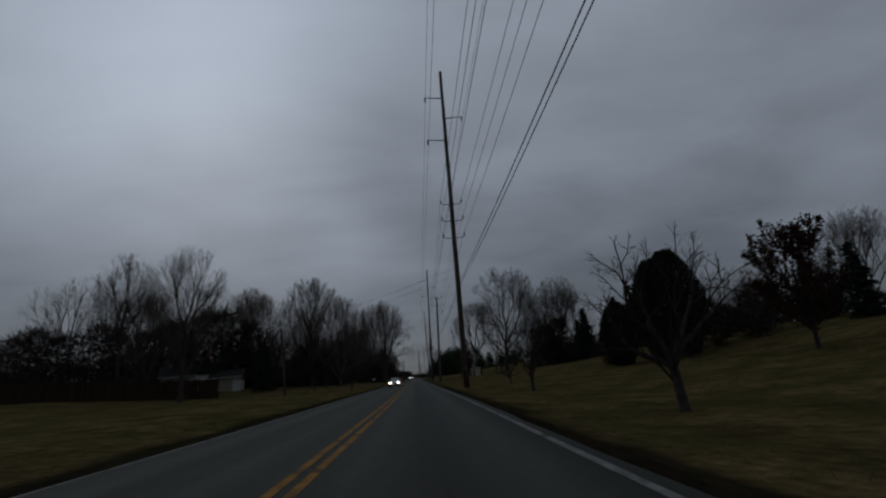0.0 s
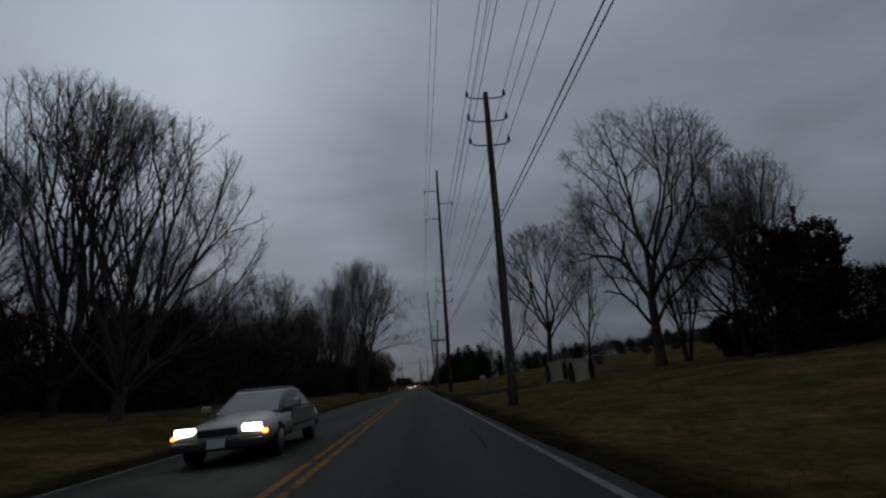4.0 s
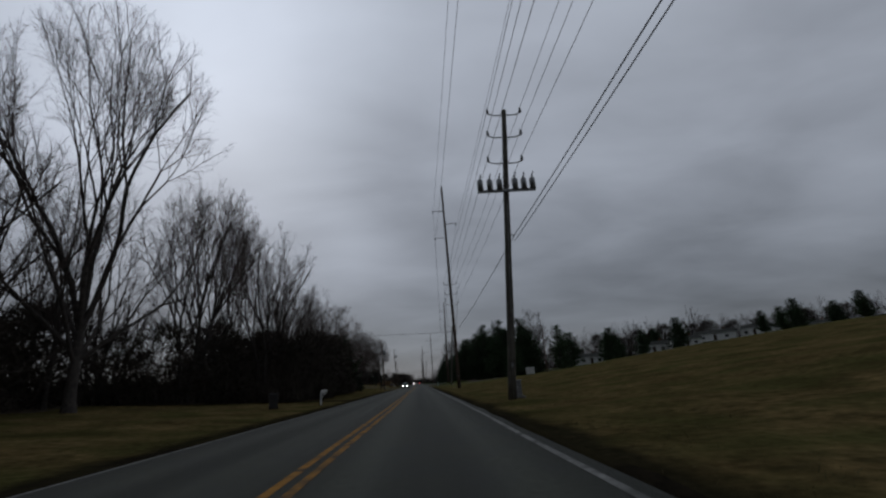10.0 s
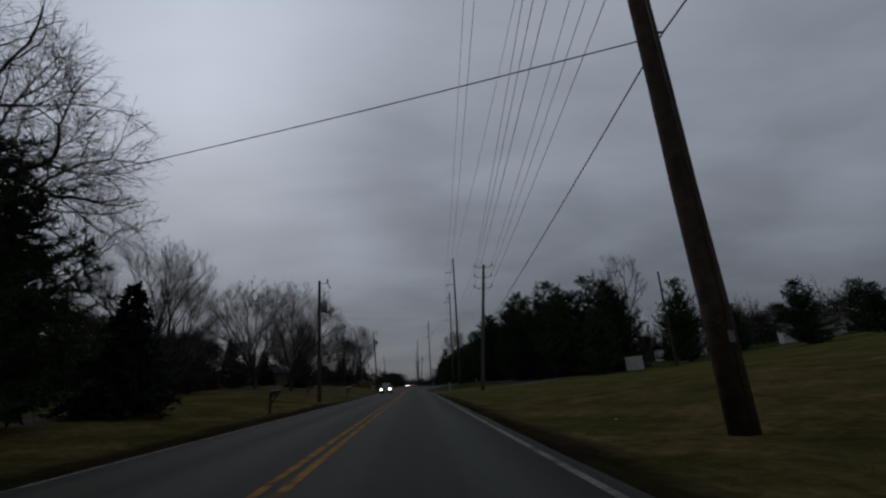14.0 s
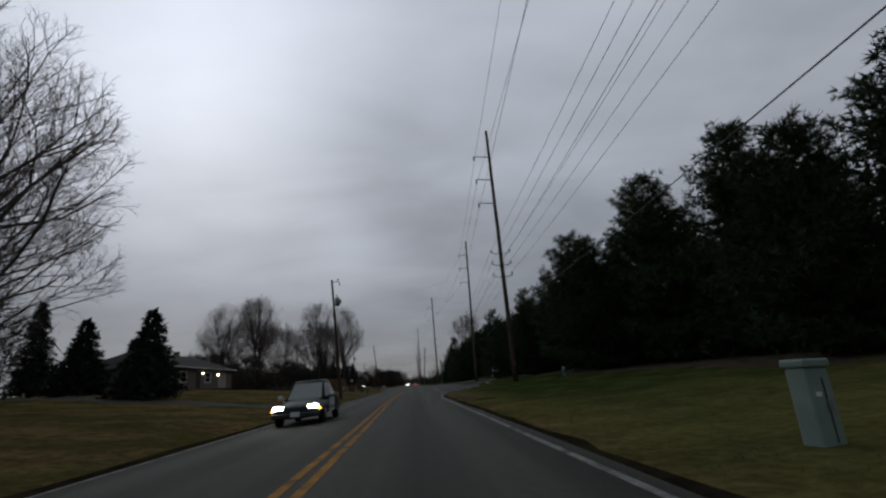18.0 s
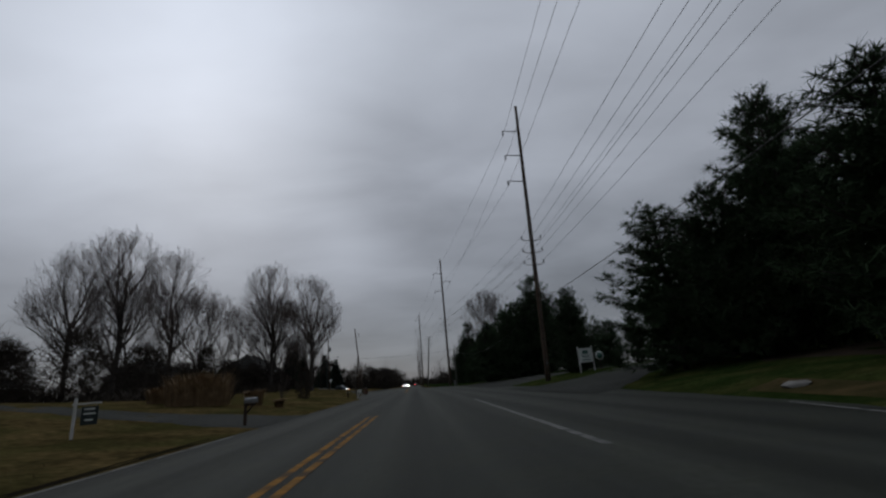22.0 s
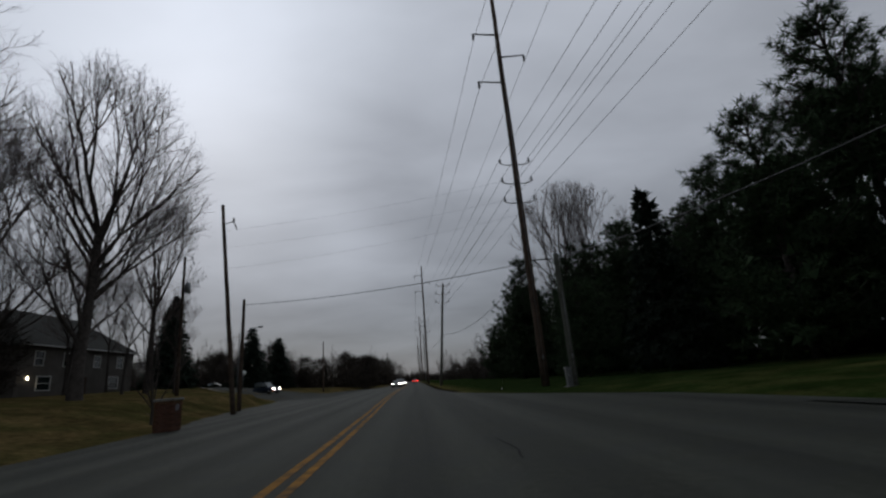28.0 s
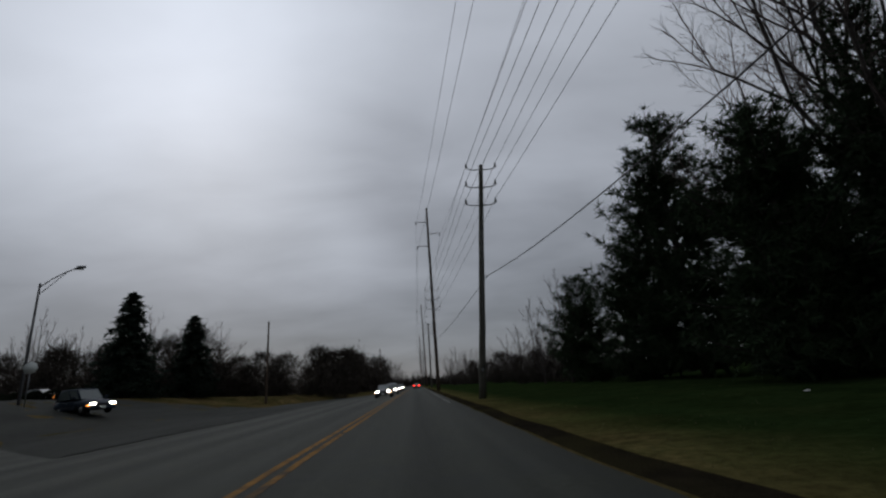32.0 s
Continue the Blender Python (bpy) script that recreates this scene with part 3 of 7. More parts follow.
def road_z(x):
    return 0.02 * (1 - abs((x - YELLOW) / 5.0))


def stripe(name, label, material, pts, width, lift=0.006, gaps=0.0):
    """A painted line along points, with worn, slightly uneven edges."""
    verts, faces = [], []
    for k, (x, y) in enumerate(pts):
        a, b = pts[max(k - 1, 0)], pts[min(k + 1, len(pts) - 1)]
        t = Vector((b[0] - a[0], b[1] - a[1])).normalized()
        nx, ny = t.y, -t.x
        w = width / 2 * (1 + 0.12 * noise.noise(Vector((x * 3, y * 1.3, 1))))
        for s in (-1, 1):
            verts.append((x + nx * w * s, y + ny * w * s, max(road_z(x), -0.02) + lift))
    rnd = random.Random(name + str(pts[0]))
    for k in range(len(pts) - 1):
        if gaps and rnd.random() < gaps:
            continue
        faces.append((2 * k, 2 * k + 1, 2 * k + 3, 2 * k + 2))
    ob = link_mesh(name, verts, faces, material)
    return tagged(ob, label, "road marking", kind="structure")


def straight(x, y0, y1, step=1.0):
    n = int((y1 - y0) / step)
    return [(x + lane(y0 + k * step) + 0.02 * noise.noise(Vector((x, (y0 + k * step) * 0.2, 0))), y0 + k * step) for k in range(n + 1)]


def build_markings():
    for y0, y1 in ((-30, 338.5), (388.0, 560)):
        for dx in (-0.14, 0.14):
            stripe("centre_line", "worn double yellow centre line", M_YELLOW_LINE, straight(YELLOW + dx, y0, y1), 0.14)
    stripe("edge_line", "worn white edge line", M_WHITE_LINE, straight(WHITE_L, -30, 335), 0.11)
    curve = straight(WHITE_R, -30, 300) + [(2.0, 302), (2.05, 304), (2.1, 306), (2.2, 308), (2.4, 309.5), (2.7, 310.8), (3.2, 312.2), (3.8, 313.8), (4.6, 316), (5.4, 318.5), (6.3, 321.5), (7.2, 325), (8.2, 329)]
    stripe("edge_line", "white edge line curving into the side street", M_WHITE_LINE, curve, 0.11)
    stripe("edge_line", "faded white line across the mouth of the side street", M_WHITE_LINE, [(2.75 + 0.025 * k, 326 + k) for k in range(20)], 0.15)
    stripe("edge_line", "faint white edge line beyond the junction", M_WHITE_LINE, straight(2.1, 458, 560), 0.12, gaps=0.12)
    rnd = random.Random(11)
    for k in range(12):
        x, y = rnd.uniform(-5, 1.6), rnd.uniform(10, 470)
        pts = [(x, y)]
        for j in range(rnd.randint(6, 16)):
            x += rnd.gauss(0, 0.035)
            y += rnd.uniform(0.25, 0.6)
            pts.append((x, y))
        stripe("crack_seal", "thin dark sealed crack in the asphalt", M_TAR, pts, rnd.uniform(0.018, 0.035), lift=0.009)
    stripe("crack_seal", "dark tar patch in the lane", M_TAR, [(1.0, 294.5), (1.05, 294.9), (1.1, 295.4)], 0.3, lift=0.009)


def worn(m, under, amount):
    """Paint rubbed off in patches, down to the asphalt."""
    nt = m.node_tree
    b = nt.nodes["Principled BSDF"]
    src = b.inputs["Base Color"].links[0].from_socket
    co, n, r, mx = nt.nodes.new("ShaderNodeTexCoord"), nt.nodes.new("ShaderNodeTexNoise"), nt.nodes.new("ShaderNodeMapRange"), nt.nodes.new("ShaderNodeMix")
    n.inputs["Scale"].default_value, n.inputs["Detail"].default_value = 1.7, 9.0
    nt.links.new(co.outputs["Object"], n.inputs["Vector"])
    r.inputs[1].default_value, r.inputs[2].default_value = 0.62 - amount, 0.70 - amount * 0.5
    nt.links.new(n.outputs["Fac"], r.inputs[0])
    mx.data_type = "RGBA"
    nt.links.new(r.outputs[0], mx.inputs["Factor"])
    nt.links.new(src, mx.inputs["A"])
    mx.inputs["B"].default_value = (*under, 1)
    nt.links.new(mx.outputs["Result"], b.inputs["Base Color"])


worn(M_YELLOW_LINE, (0.075, 0.05, 0.026), 0.12)
worn(M_WHITE_LINE, (0.075, 0.077, 0.07), 0.10)
build_ground()
build_road()
build_markings()
drape("driveway", "dark asphalt apron of the entrance drive", [(1.95, 96.0, 1.95, 108.2), (2.6, 97.0, 2.5, 106.6), (3.6, 98.3, 3.4, 105.6), (5.8, 100.2, 5.6, 105.6), (8, 101.4, 8, 106.1), (10.5, 102.0, 10.5, 106.3)], M_APRON, 0.05)
drape("driveway", "narrow pale gravel drive between the entrance walls", [(10.5, 102.3, 10.5, 106.0), (18, 104.2, 18, 107.4), (34, 108.6, 34, 111.6), (60, 114, 60, 117)], M_GRAVEL_WET, 0.054)
drape("driveway", "pale gravel drive rising beside the pines", [(2.3, 264.6, 2.3, 270.2), (4.5, 265.8, 4.5, 269.2), (9, 266.1, 8.5, 269.1), (15.5, 269.2, 14, 272), (31, 280.5, 29.5, 283.5), (45, 290, 43, 293)], M_GRAVEL, 0.03)
drape("driveway", "dark wet drive through the lawn", [(-5.8, 269.5, -5.8, 276.5), (-12, 271.5, -12, 275.5), (-30, 276, -30, 280), (-50, 282, -50, 286)], M_ASPHALT_OLD)
drape("driveway", "dark drive leading to the brick house", [(-5.8, 299, -5.8, 306), (-12, 301, -12, 305), (-30, 308, -30, 312), (-40, 316, -38, 320)], M_ASPHALT_OLD)
drape("driveway", "dark drive leading off through the lawn", [(-6, 338, -6, 346), (-14, 340, -14, 344), (-30, 346, -30, 350), (-50, 352, -50, 356)], M_ASPHALT_OLD)
drape("driveway", "gravel drive at the wood's edge", [(-5.8, 196, -5.8, 201), (-12, 197, -12, 200.5), (-30, 202, -30, 206)], M_DIRT)
drape("driveway", "dark drive between lawns", [(-5.8, 88.5, -5.8, 95.5), (-12, 91, -12, 94.5), (-30, 99, -30, 103)], M_ASPHALT_OLD)
drape("side_street", "wide asphalt side street running off among the pines", [(7.5, 338, 7.5, 359), (10.5, 341.6, 10.5, 358), (14, 345.6, 14, 357), (24, 349.5, 24, 357), (50, 352, 50, 361), (90, 358, 90, 366)], M_ASPHALT_OLD)
drape("side_street", "asphalt turning apron at the second side street", [(8, 366, 8, 404), (14, 369, 14, 398), (24, 374, 24, 391), (50, 380, 50, 390), (90, 390, 90, 399)], M_ASPHALT_OLD)
drape("side_street", "side street climbing away from the junction", [(-10, 446, -10, 500), (-18, 455, -18, 492), (-26, 461, -26, 484), (-40, 464, -40, 478), (-90, 470, -90, 482)], M_ASPHALT_OLD, across=6)
drape("verge", "bare muddy strip along the road's edge", [(edge_r(y) - 0.1, y, edge_r(y) + 0.22 + 0.22 * noise.noise(Vector((1, y * 0.4, 0))) + 0.16 * noise.noise(Vector((8, y * 1.3, 0))), y) for y in range(-30, 304, 1)], M_DIRT, 0.02, "dirt")
drape("verge", "strip of dry straw-coloured turf along the curving kerb line", [(edge_r(y) + 0.15, y, edge_r(y) + 1.9 + 0.9 * noise.noise(Vector((3, y * 0.3, 0))) + 0.4 * noise.noise(Vector((6, y * 1.1, 0))), y) for y in range(292, 333, 1)], M_DRY_TURF, 0.03, "grass")
drape("verge", "bare muddy strip along the road's edge", [(edge_r(y) - 0.1, y, edge_r(y) + 0.8 + 0.4 * noise.noise(Vector((1, y * 0.2, 0))), y) for y in range(428, 550, 2)], M_DIRT, 0.012, "dirt")
drape("verge", "bare muddy strip along the road's edge", [(edge_l(y) + 0.1, y, edge_l(y) - 0.45 - 0.3 * noise.noise(Vector((4, y * 0.2, 0))), y) for y in range(-30, 420, 2)], M_DIRT, 0.012, "dirt")
drape("wood_floor", "dark leaf litter under the trees", [(wood_edge(y) + 1.0 - 2 * noise.noise(Vector((2, y * 0.1, 0))), y, -60, y) for y in range(100, 236, 3)], M_LITTER, 0.02, "leaf litter", 10)
drape("wood_floor", "needle litter under the pines", [(13.0 + 2 * noise.noise(Vector((2, y * 0.1, 0))), y, 45, y) for y in range(276, 342, 3)], M_LITTER, 0.02, "leaf litter", 8)


# ---------------------------------------------------------------- poles and lines
def pin_insulator(parent, x, y, z):
    t = Tubes()
    t.add([V(x, y, z), V(x, y, z + 0.12)], [0.03, 0.03], 6)
    for k in range(3):
        t.add([V(x, y, z + 0.08 + 0.09 * k), V(x, y, z + 0.14 + 0.09 * k)], [0.10 - 0.015 * k, 0.05], 8)
    t.add([V(x, y, z + 0.32), V(x, y, z + 0.38)], [0.055, 0.04], 8)
    t.ob("insulator", M_INSUL, parent)


def utility_pole(x, y, top_x, h, arms=(), pairs=(), rack=None, r0=0.25, r1=0.15, label="tall weathered wooden utility pole with steel arms", material=None, reach=1.0, steps=True, cable=0.0):
    """A round pole with steel transmission arms (side, height, reach) and pairs of pin insulators."""
    z0 = ground_z(x, y) - 0.15
    p = thing("utility_pole", label, "utility pole", pose(x, y, z0), group="power line poles")
    H = h - z0
    lean = (top_x - x) / H
    n = 14
    t = Tubes()
    t.add([V(lean * H * k / n + 0.03 * noise.noise(Vector((y, k * 0.6, 0))), 0.02 * noise.noise(Vector((y, 9, k * 0.6))), H * k / n) for k in range(n + 1)], [r0 + (r1 - r0) * k / n for k in range(n + 1)], 12)
    t.ob("shaft", material or M_POLE, p)
    Tubes().add([V(lean * H, 0, H - 0.02), V(lean * H, 0, H + 0.06)], [r1 + 0.015, r1 * 0.7], 12).ob("pole_cap", M_GALV, p)
    for side, az, ar in arms:
        zz = az - z0
        cx = lean * zz
        a = Tubes()
        a.add([V(cx, 0, zz), V(cx + side * ar * 0.5, 0, zz + 0.05), V(cx + side * ar, 0, zz + 0.14)], [0.075, 0.06, 0.05], 6)
        a.ob("steel_arm", M_GALV, p)
        s = Tubes()
        for k in range(5):
            s.add([V(cx + side * ar, 0, zz + 0.1 - 0.11 * k), V(cx + side * ar, 0, zz + 0.02 - 0.11 * k)], [0.09, 0.055], 8)
        s.ob("insulator_string", M_INSUL, p)
    for pz in pairs:
        zz = pz - z0
        cx = lean * zz
        b = Tubes()
        for sd in (-1, 1):
            b.add([V(cx, -0.02, zz - 0.12), V(cx + sd * reach * 0.6, -0.02, zz - 0.12), V(cx + sd * reach, -0.02, zz)], [0.045, 0.04, 0.035], 6)
        b.ob("crossarm", M_GALV, p)
        for sd in (-1, 1):
            pin_insulator(p, cx + sd * reach, -0.02, zz)
    if cable:
        cx = lean * (cable - z0)
        Tubes().add([V(cx + 0.1, 0, cable - z0), V(cx + 0.4, 0, cable - z0)], [0.035, 0.03], 6).ob("cable_bracket", M_GALV, p)
    if rack:
        zz = rack - z0
        cx = lean * zz
        part("rack_beam", box(3.3, 0.14, 0.16, cx, -0.22, zz - 0.1, 0.02), M_GALV, p)
        for k, dx in enumerate((-1.5, -0.95, -0.4, 0.5, 1.0, 1.5)):
            c = Tubes()
            c.add([V(cx + dx, -0.25, zz + 0.02), V(cx + dx, -0.25, zz + 0.62), V(cx + dx, -0.25, zz + 0.72)], [0.17, 0.17, 0.08], 10)
            c.ob("regulator_can", M_GALV, p, "grey steel can on the rack")
            Tubes().add([V(cx + dx, -0.25, zz + 0.7), V(cx + dx + 0.1, -0.3, zz + 1.05)], [0.05, 0.03], 6).ob("bushing", M_INSUL, p)
    if steps:
        part("pole_tag", box(0.12, 0.012, 0.2, lean * 1.7, -r0 - 0.008, 1.7), M_GALV, p)
        Tubes().add([V(0.0 + lean * q, -r0 - 0.01 + (r0 - r1) * q / H, q) for q in (0.05, H * 0.35, H * 0.7)], [0.012] * 3, 4).ob("ground_wire", M_GALV, p)
    return p


# x, y at the foot, x at the top, height of the top, arms, insulator pairs, rack
TALL = (-1, 1, -1)
POLES = [
    (3.9, -18, 4.2, 30.5, TALL, (27.5, 25.2, 23.0), (15.6, 14.2, 12.8), None, 9.7),
    (4.1, 39.6, 4.75, 31.8, TALL, (28.6, 26.2, 23.7), (16.9, 15.2, 13.5), None, 9.5),
    (4.05, 84.0, 4.75, 15.6, (), (), (15.4, 14.0, 12.6), None, 8.9),
    (3.85, 120.0, 4.76, 29.5, TALL, (26.4, 24.5, 22.3), (13.8, 12.4, 11.0), None, 8.4),
    (4.45, 176.0, 6.0, 16.4, (), (), (16.2, 14.7, 13.0), 11.1, 8.5),
    (5.8, 222.5, 5.7, 33.0, TALL, (28.4, 26.1, 23.7), (15.9, 14.3, 12.7), None, 8.5),
    (7.5, 264.8, 8.9, 14.1, (), (), (13.9, 12.7, 11.4), None, 6.9),
    (10.1, 314.3, 10.5, 28.8, (-1, -1, -1), (25.4, 22.5, 19.6), (13.8, 12.5, 11.2), None, 7.4),
    (12.5, 362.0, 13.5, 30.2, (-1, -1, -1), (27.0, 24.0, 20.9), (14.3, 13.0, 11.7), None, 7.9),
    (7.7, 420.6, 7.85, 28.9, TALL, (25.4, 23.4, 21.2), (14.7, 13.3, 11.9), None, 7.7),
    (3.75, 461.0, 5.3, 15.0, (), (), (14.8, 13.5, 12.2), None, 7.3),
    (3.1, 500.1, 3.4, 28.0, TALL, (25.6, 23.6, 21.6), (14.6, 13.2, 11.8), None, 7.3),
    (3.6, 545, 3.9, 15.5, (), (), (15.2, 13.8, 12.4), None, 7.3),
    (3.6, 590, 3.5, 28.0, TALL, (25.6, 23.6, 21.6), (14.6, 13.2, 11.8), None, 7.3),
    (3.6, 640, 3.9, 15.5, (), (), (15.2, 13.8, 12.4), None, 7.3),
    (3.6, 690, 3.5, 28.0, TALL, (25.6, 23.6, 21.6), (14.6, 13.2, 11.8), None, 7.3),
    (3.8, 760, 3.8, 27.0, TALL, (25.0, 23.2, 21.4), (14.6, 13.2, 11.8), None, 7.3),
]
ARM = 1.8
for x, y, tx, h, sides, zs, pairs, rack, cable in POLES:
    utility_pole(x, y, tx, h, [(s, z, ARM) for s, z in zip(sides, zs)], pairs, rack,
                 label="tall weathered wooden pole with steel transmission arms" if sides else "shorter wooden pole with three pairs of insulators", r0=0.26 if sides else 0.22, r1=0.15 if sides else 0.14, cable=cable, material=M_POLE if sides else M_POLE_GREY)


def at_pole(q, z, dx):
    x, y, tx, h = q[:4]
    return V(x + (tx - x) * z / h + dx, y, z)


def catenary(pts, sag):
    out = []
    for a, b in zip(pts[:-1], pts[1:]):
        n = 14
        for k in range(n):
            s = k / n
            p = a.lerp(b, s)
            p.z -= 4 * sag * s * (1 - s) * ((b - a).length / 50) ** 2
            out.append(p)
    return out + [pts[-1]]


def wire(pts, sag, r, material, label, name="power_line"):
    c = catenary(pts, sag)
    ob = Tubes().add(c, [r] * len(c), 4).ob(name, material, None, label)
    return tagged(ob, label, "overhead wire")


tall = [q for q in POLES if q[4]]
for k in range(3):
    wire([at_pole(q, q[5][k] - 0.45, q[4][k] * ARM) for q in tall], 0.35, 0.016, M_WIRE, "thin bare transmission wire between the tall poles")
for k in range(3):
    for sd in (-1, 1):
        wire([at_pole(q, q[6][k] + 0.38, sd * 1.0) for q in POLES], 0.35, 0.015, M_WIRE, "thin bare distribution wire along the road")
for first, last, sag in ((0, 9, 0.3), (9, 11, 1.9), (10, len(POLES), 0.4)):
    wire([at_pole(q, q[8], 0.4) for q in POLES[first:last]], sag, 0.025, M_CABLE, "thick black communication cable", "communication_cable")
wire([at_pole(q, q[8] - 0.35, 0.4) for q in POLES[:5]], 0.32, 0.022, M_CABLE, "black communication cable slung below the power lines", "communication_cable")


def can_transformer(p, x, z, y=0.0):
    t = Tubes()
    t.add([V(x, y, z), V(x, y, z + 0.04), V(x, y, z + 0.95), V(x, y, z + 1.05)], [0.22, 0.26, 0.26, 0.17], 14)
    can = t.ob("transformer", M_GALV, p, "grey steel transformer can")
    b = Tubes()
    b.add([V(x - 0.08, y, z + 1.03), V(x - 0.08, y, z + 1.4)], [0.06, 0.03], 8)
    b.ob("bushing", M_INSUL, can)
    part("bracket", box(0.3, 0.06, 0.5, x - 0.3 if x > 0 else x + 0.3, y, z + 0.25), M_GALV, can)


def left_pole(x, y, tx, h, transformer=0.0, cut=0.0, label="plain wooden service pole", r0=0.17, r1=0.11):
    p = utility_pole(x, y, tx, h, (), (), None, r0, r1, label, steps=False)
    z0 = p.location.z
    if transformer:
        can_transformer(p, (tx - x) * (transformer - z0) / (h - z0) + 0.42, transformer - z0)
    if cut:
        cx = (tx - x) * (cut - z0) / (h - z0)
        t = Tubes()
        t.add([V(cx, 0, cut - z0), V(cx + 0.55, 0, cut - z0 + 0.15), V(cx + 0.8, 0, cut - z0 + 0.05)], [0.04, 0.03, 0.03], 6)
        t.ob("bracket_arm", M_GALV, p)
        pin_insulator(p, cx + 0.7, 0, cut - z0 + 0.1)
        Tubes().add([V(cx + 0.8, 0, cut - z0), V(cx + 0.95, 0, cut - z0 - 0.45)], [0.05, 0.04], 6).ob("fuse_cutout", M_INSUL, p)
    return p


left_pole(-16.3, 57.8, -16.8, 8.8)
left_pole(-7.75, 253.6, -7.9, 10.4, 7.6, 10.1, "wooden service pole with a grey transformer")
left_pole(-8.2, 320.5, -8.9, 13.6, 10.5, 13.3, "wooden service pole with a grey transformer and fuse cutout")
left_pole(-11.9, 425.0, -13.3, 14.7, 0, 13.2, "wooden service pole with side brackets")
left_pole(-21.5, 437.0, -21.7, 14.6, 11.0, 14.2, "wooden service pole with a transformer behind the junction")
left_pole(-13.6, 430.5, -13.5, 8.6, label="short wooden stub pole")
left_pole(-20.5, 498.7, -20.4, 11.4, label="plain wooden pole past the junction")
left_pole(-9.5, 560, -9.4, 11.4, label="plain wooden pole past the junction")
left_pole(32.8, 269.5, 32.9, 13.2, label="thin wooden pole behind the field")
utility_pole(8.95, 419.0, 9.0, 7.7, label="grey-green treated guy stub pole", material=M_POLE_GREEN, r0=0.19, r1=0.15)
CROSS = [
    ((4.3, 39.9, 10.6), (-16.8, 57.8, 8.5), 0.5, 0.010), ((4.3, 39.9, 9.9), (-16.8, 57.8, 7.9), 0.6, 0.007),
    ((4.4, 122, 8.6), (-12, 128, 6.5), 0.7, 0.010), ((5.7, 222.5, 8.3), (-18, 233.8, 10.4), 0.3, 0.02),
    ((8.6, 265.2, 11.5), (-7.9, 253.6, 9.9), 0.9, 0.004), ((8.2, 265.2, 8.6), (-7.9, 253.6, 7.9), 0.9, 0.004), ((8.2, 265.2, 7.9), (-7.9, 253.6, 7.3), 0.9, 0.0045),
    ((10.2, 314.3, 12.5), (-8.7, 320.5, 9.9), 0.9, 0.004), ((10.2, 314.3, 9.4), (-8.7, 320.5, 8.4), 0.9, 0.004),
    ((7.9, 420.6, 7.7), (-13.5, 430.5, 8.2), 0.9, 0.022), ((7.8, 420.6, 13.6), (-13.1, 425, 12.7), 0.9, 0.0045), ((7.8, 420.6, 12.2), (-13.1, 425, 11.4), 0.9, 0.0045),
    ((7.8, 420.6, 11.0), (-13.1, 425, 9.8), 0.9, 0.0045), ((9.0, 419.8, 7.6), (7.9, 420.6, 7.8), 0.05, 0.04), ((9.0, 419.8, 7.6), (13.1, 362, 8.0), 1.0, 0.024),
]
for a, b, sag, r in CROSS:
    wire([V(*a), V(*b)], sag * 2, r, M_CABLE, "dark service wire slung across the road", "service_wire")


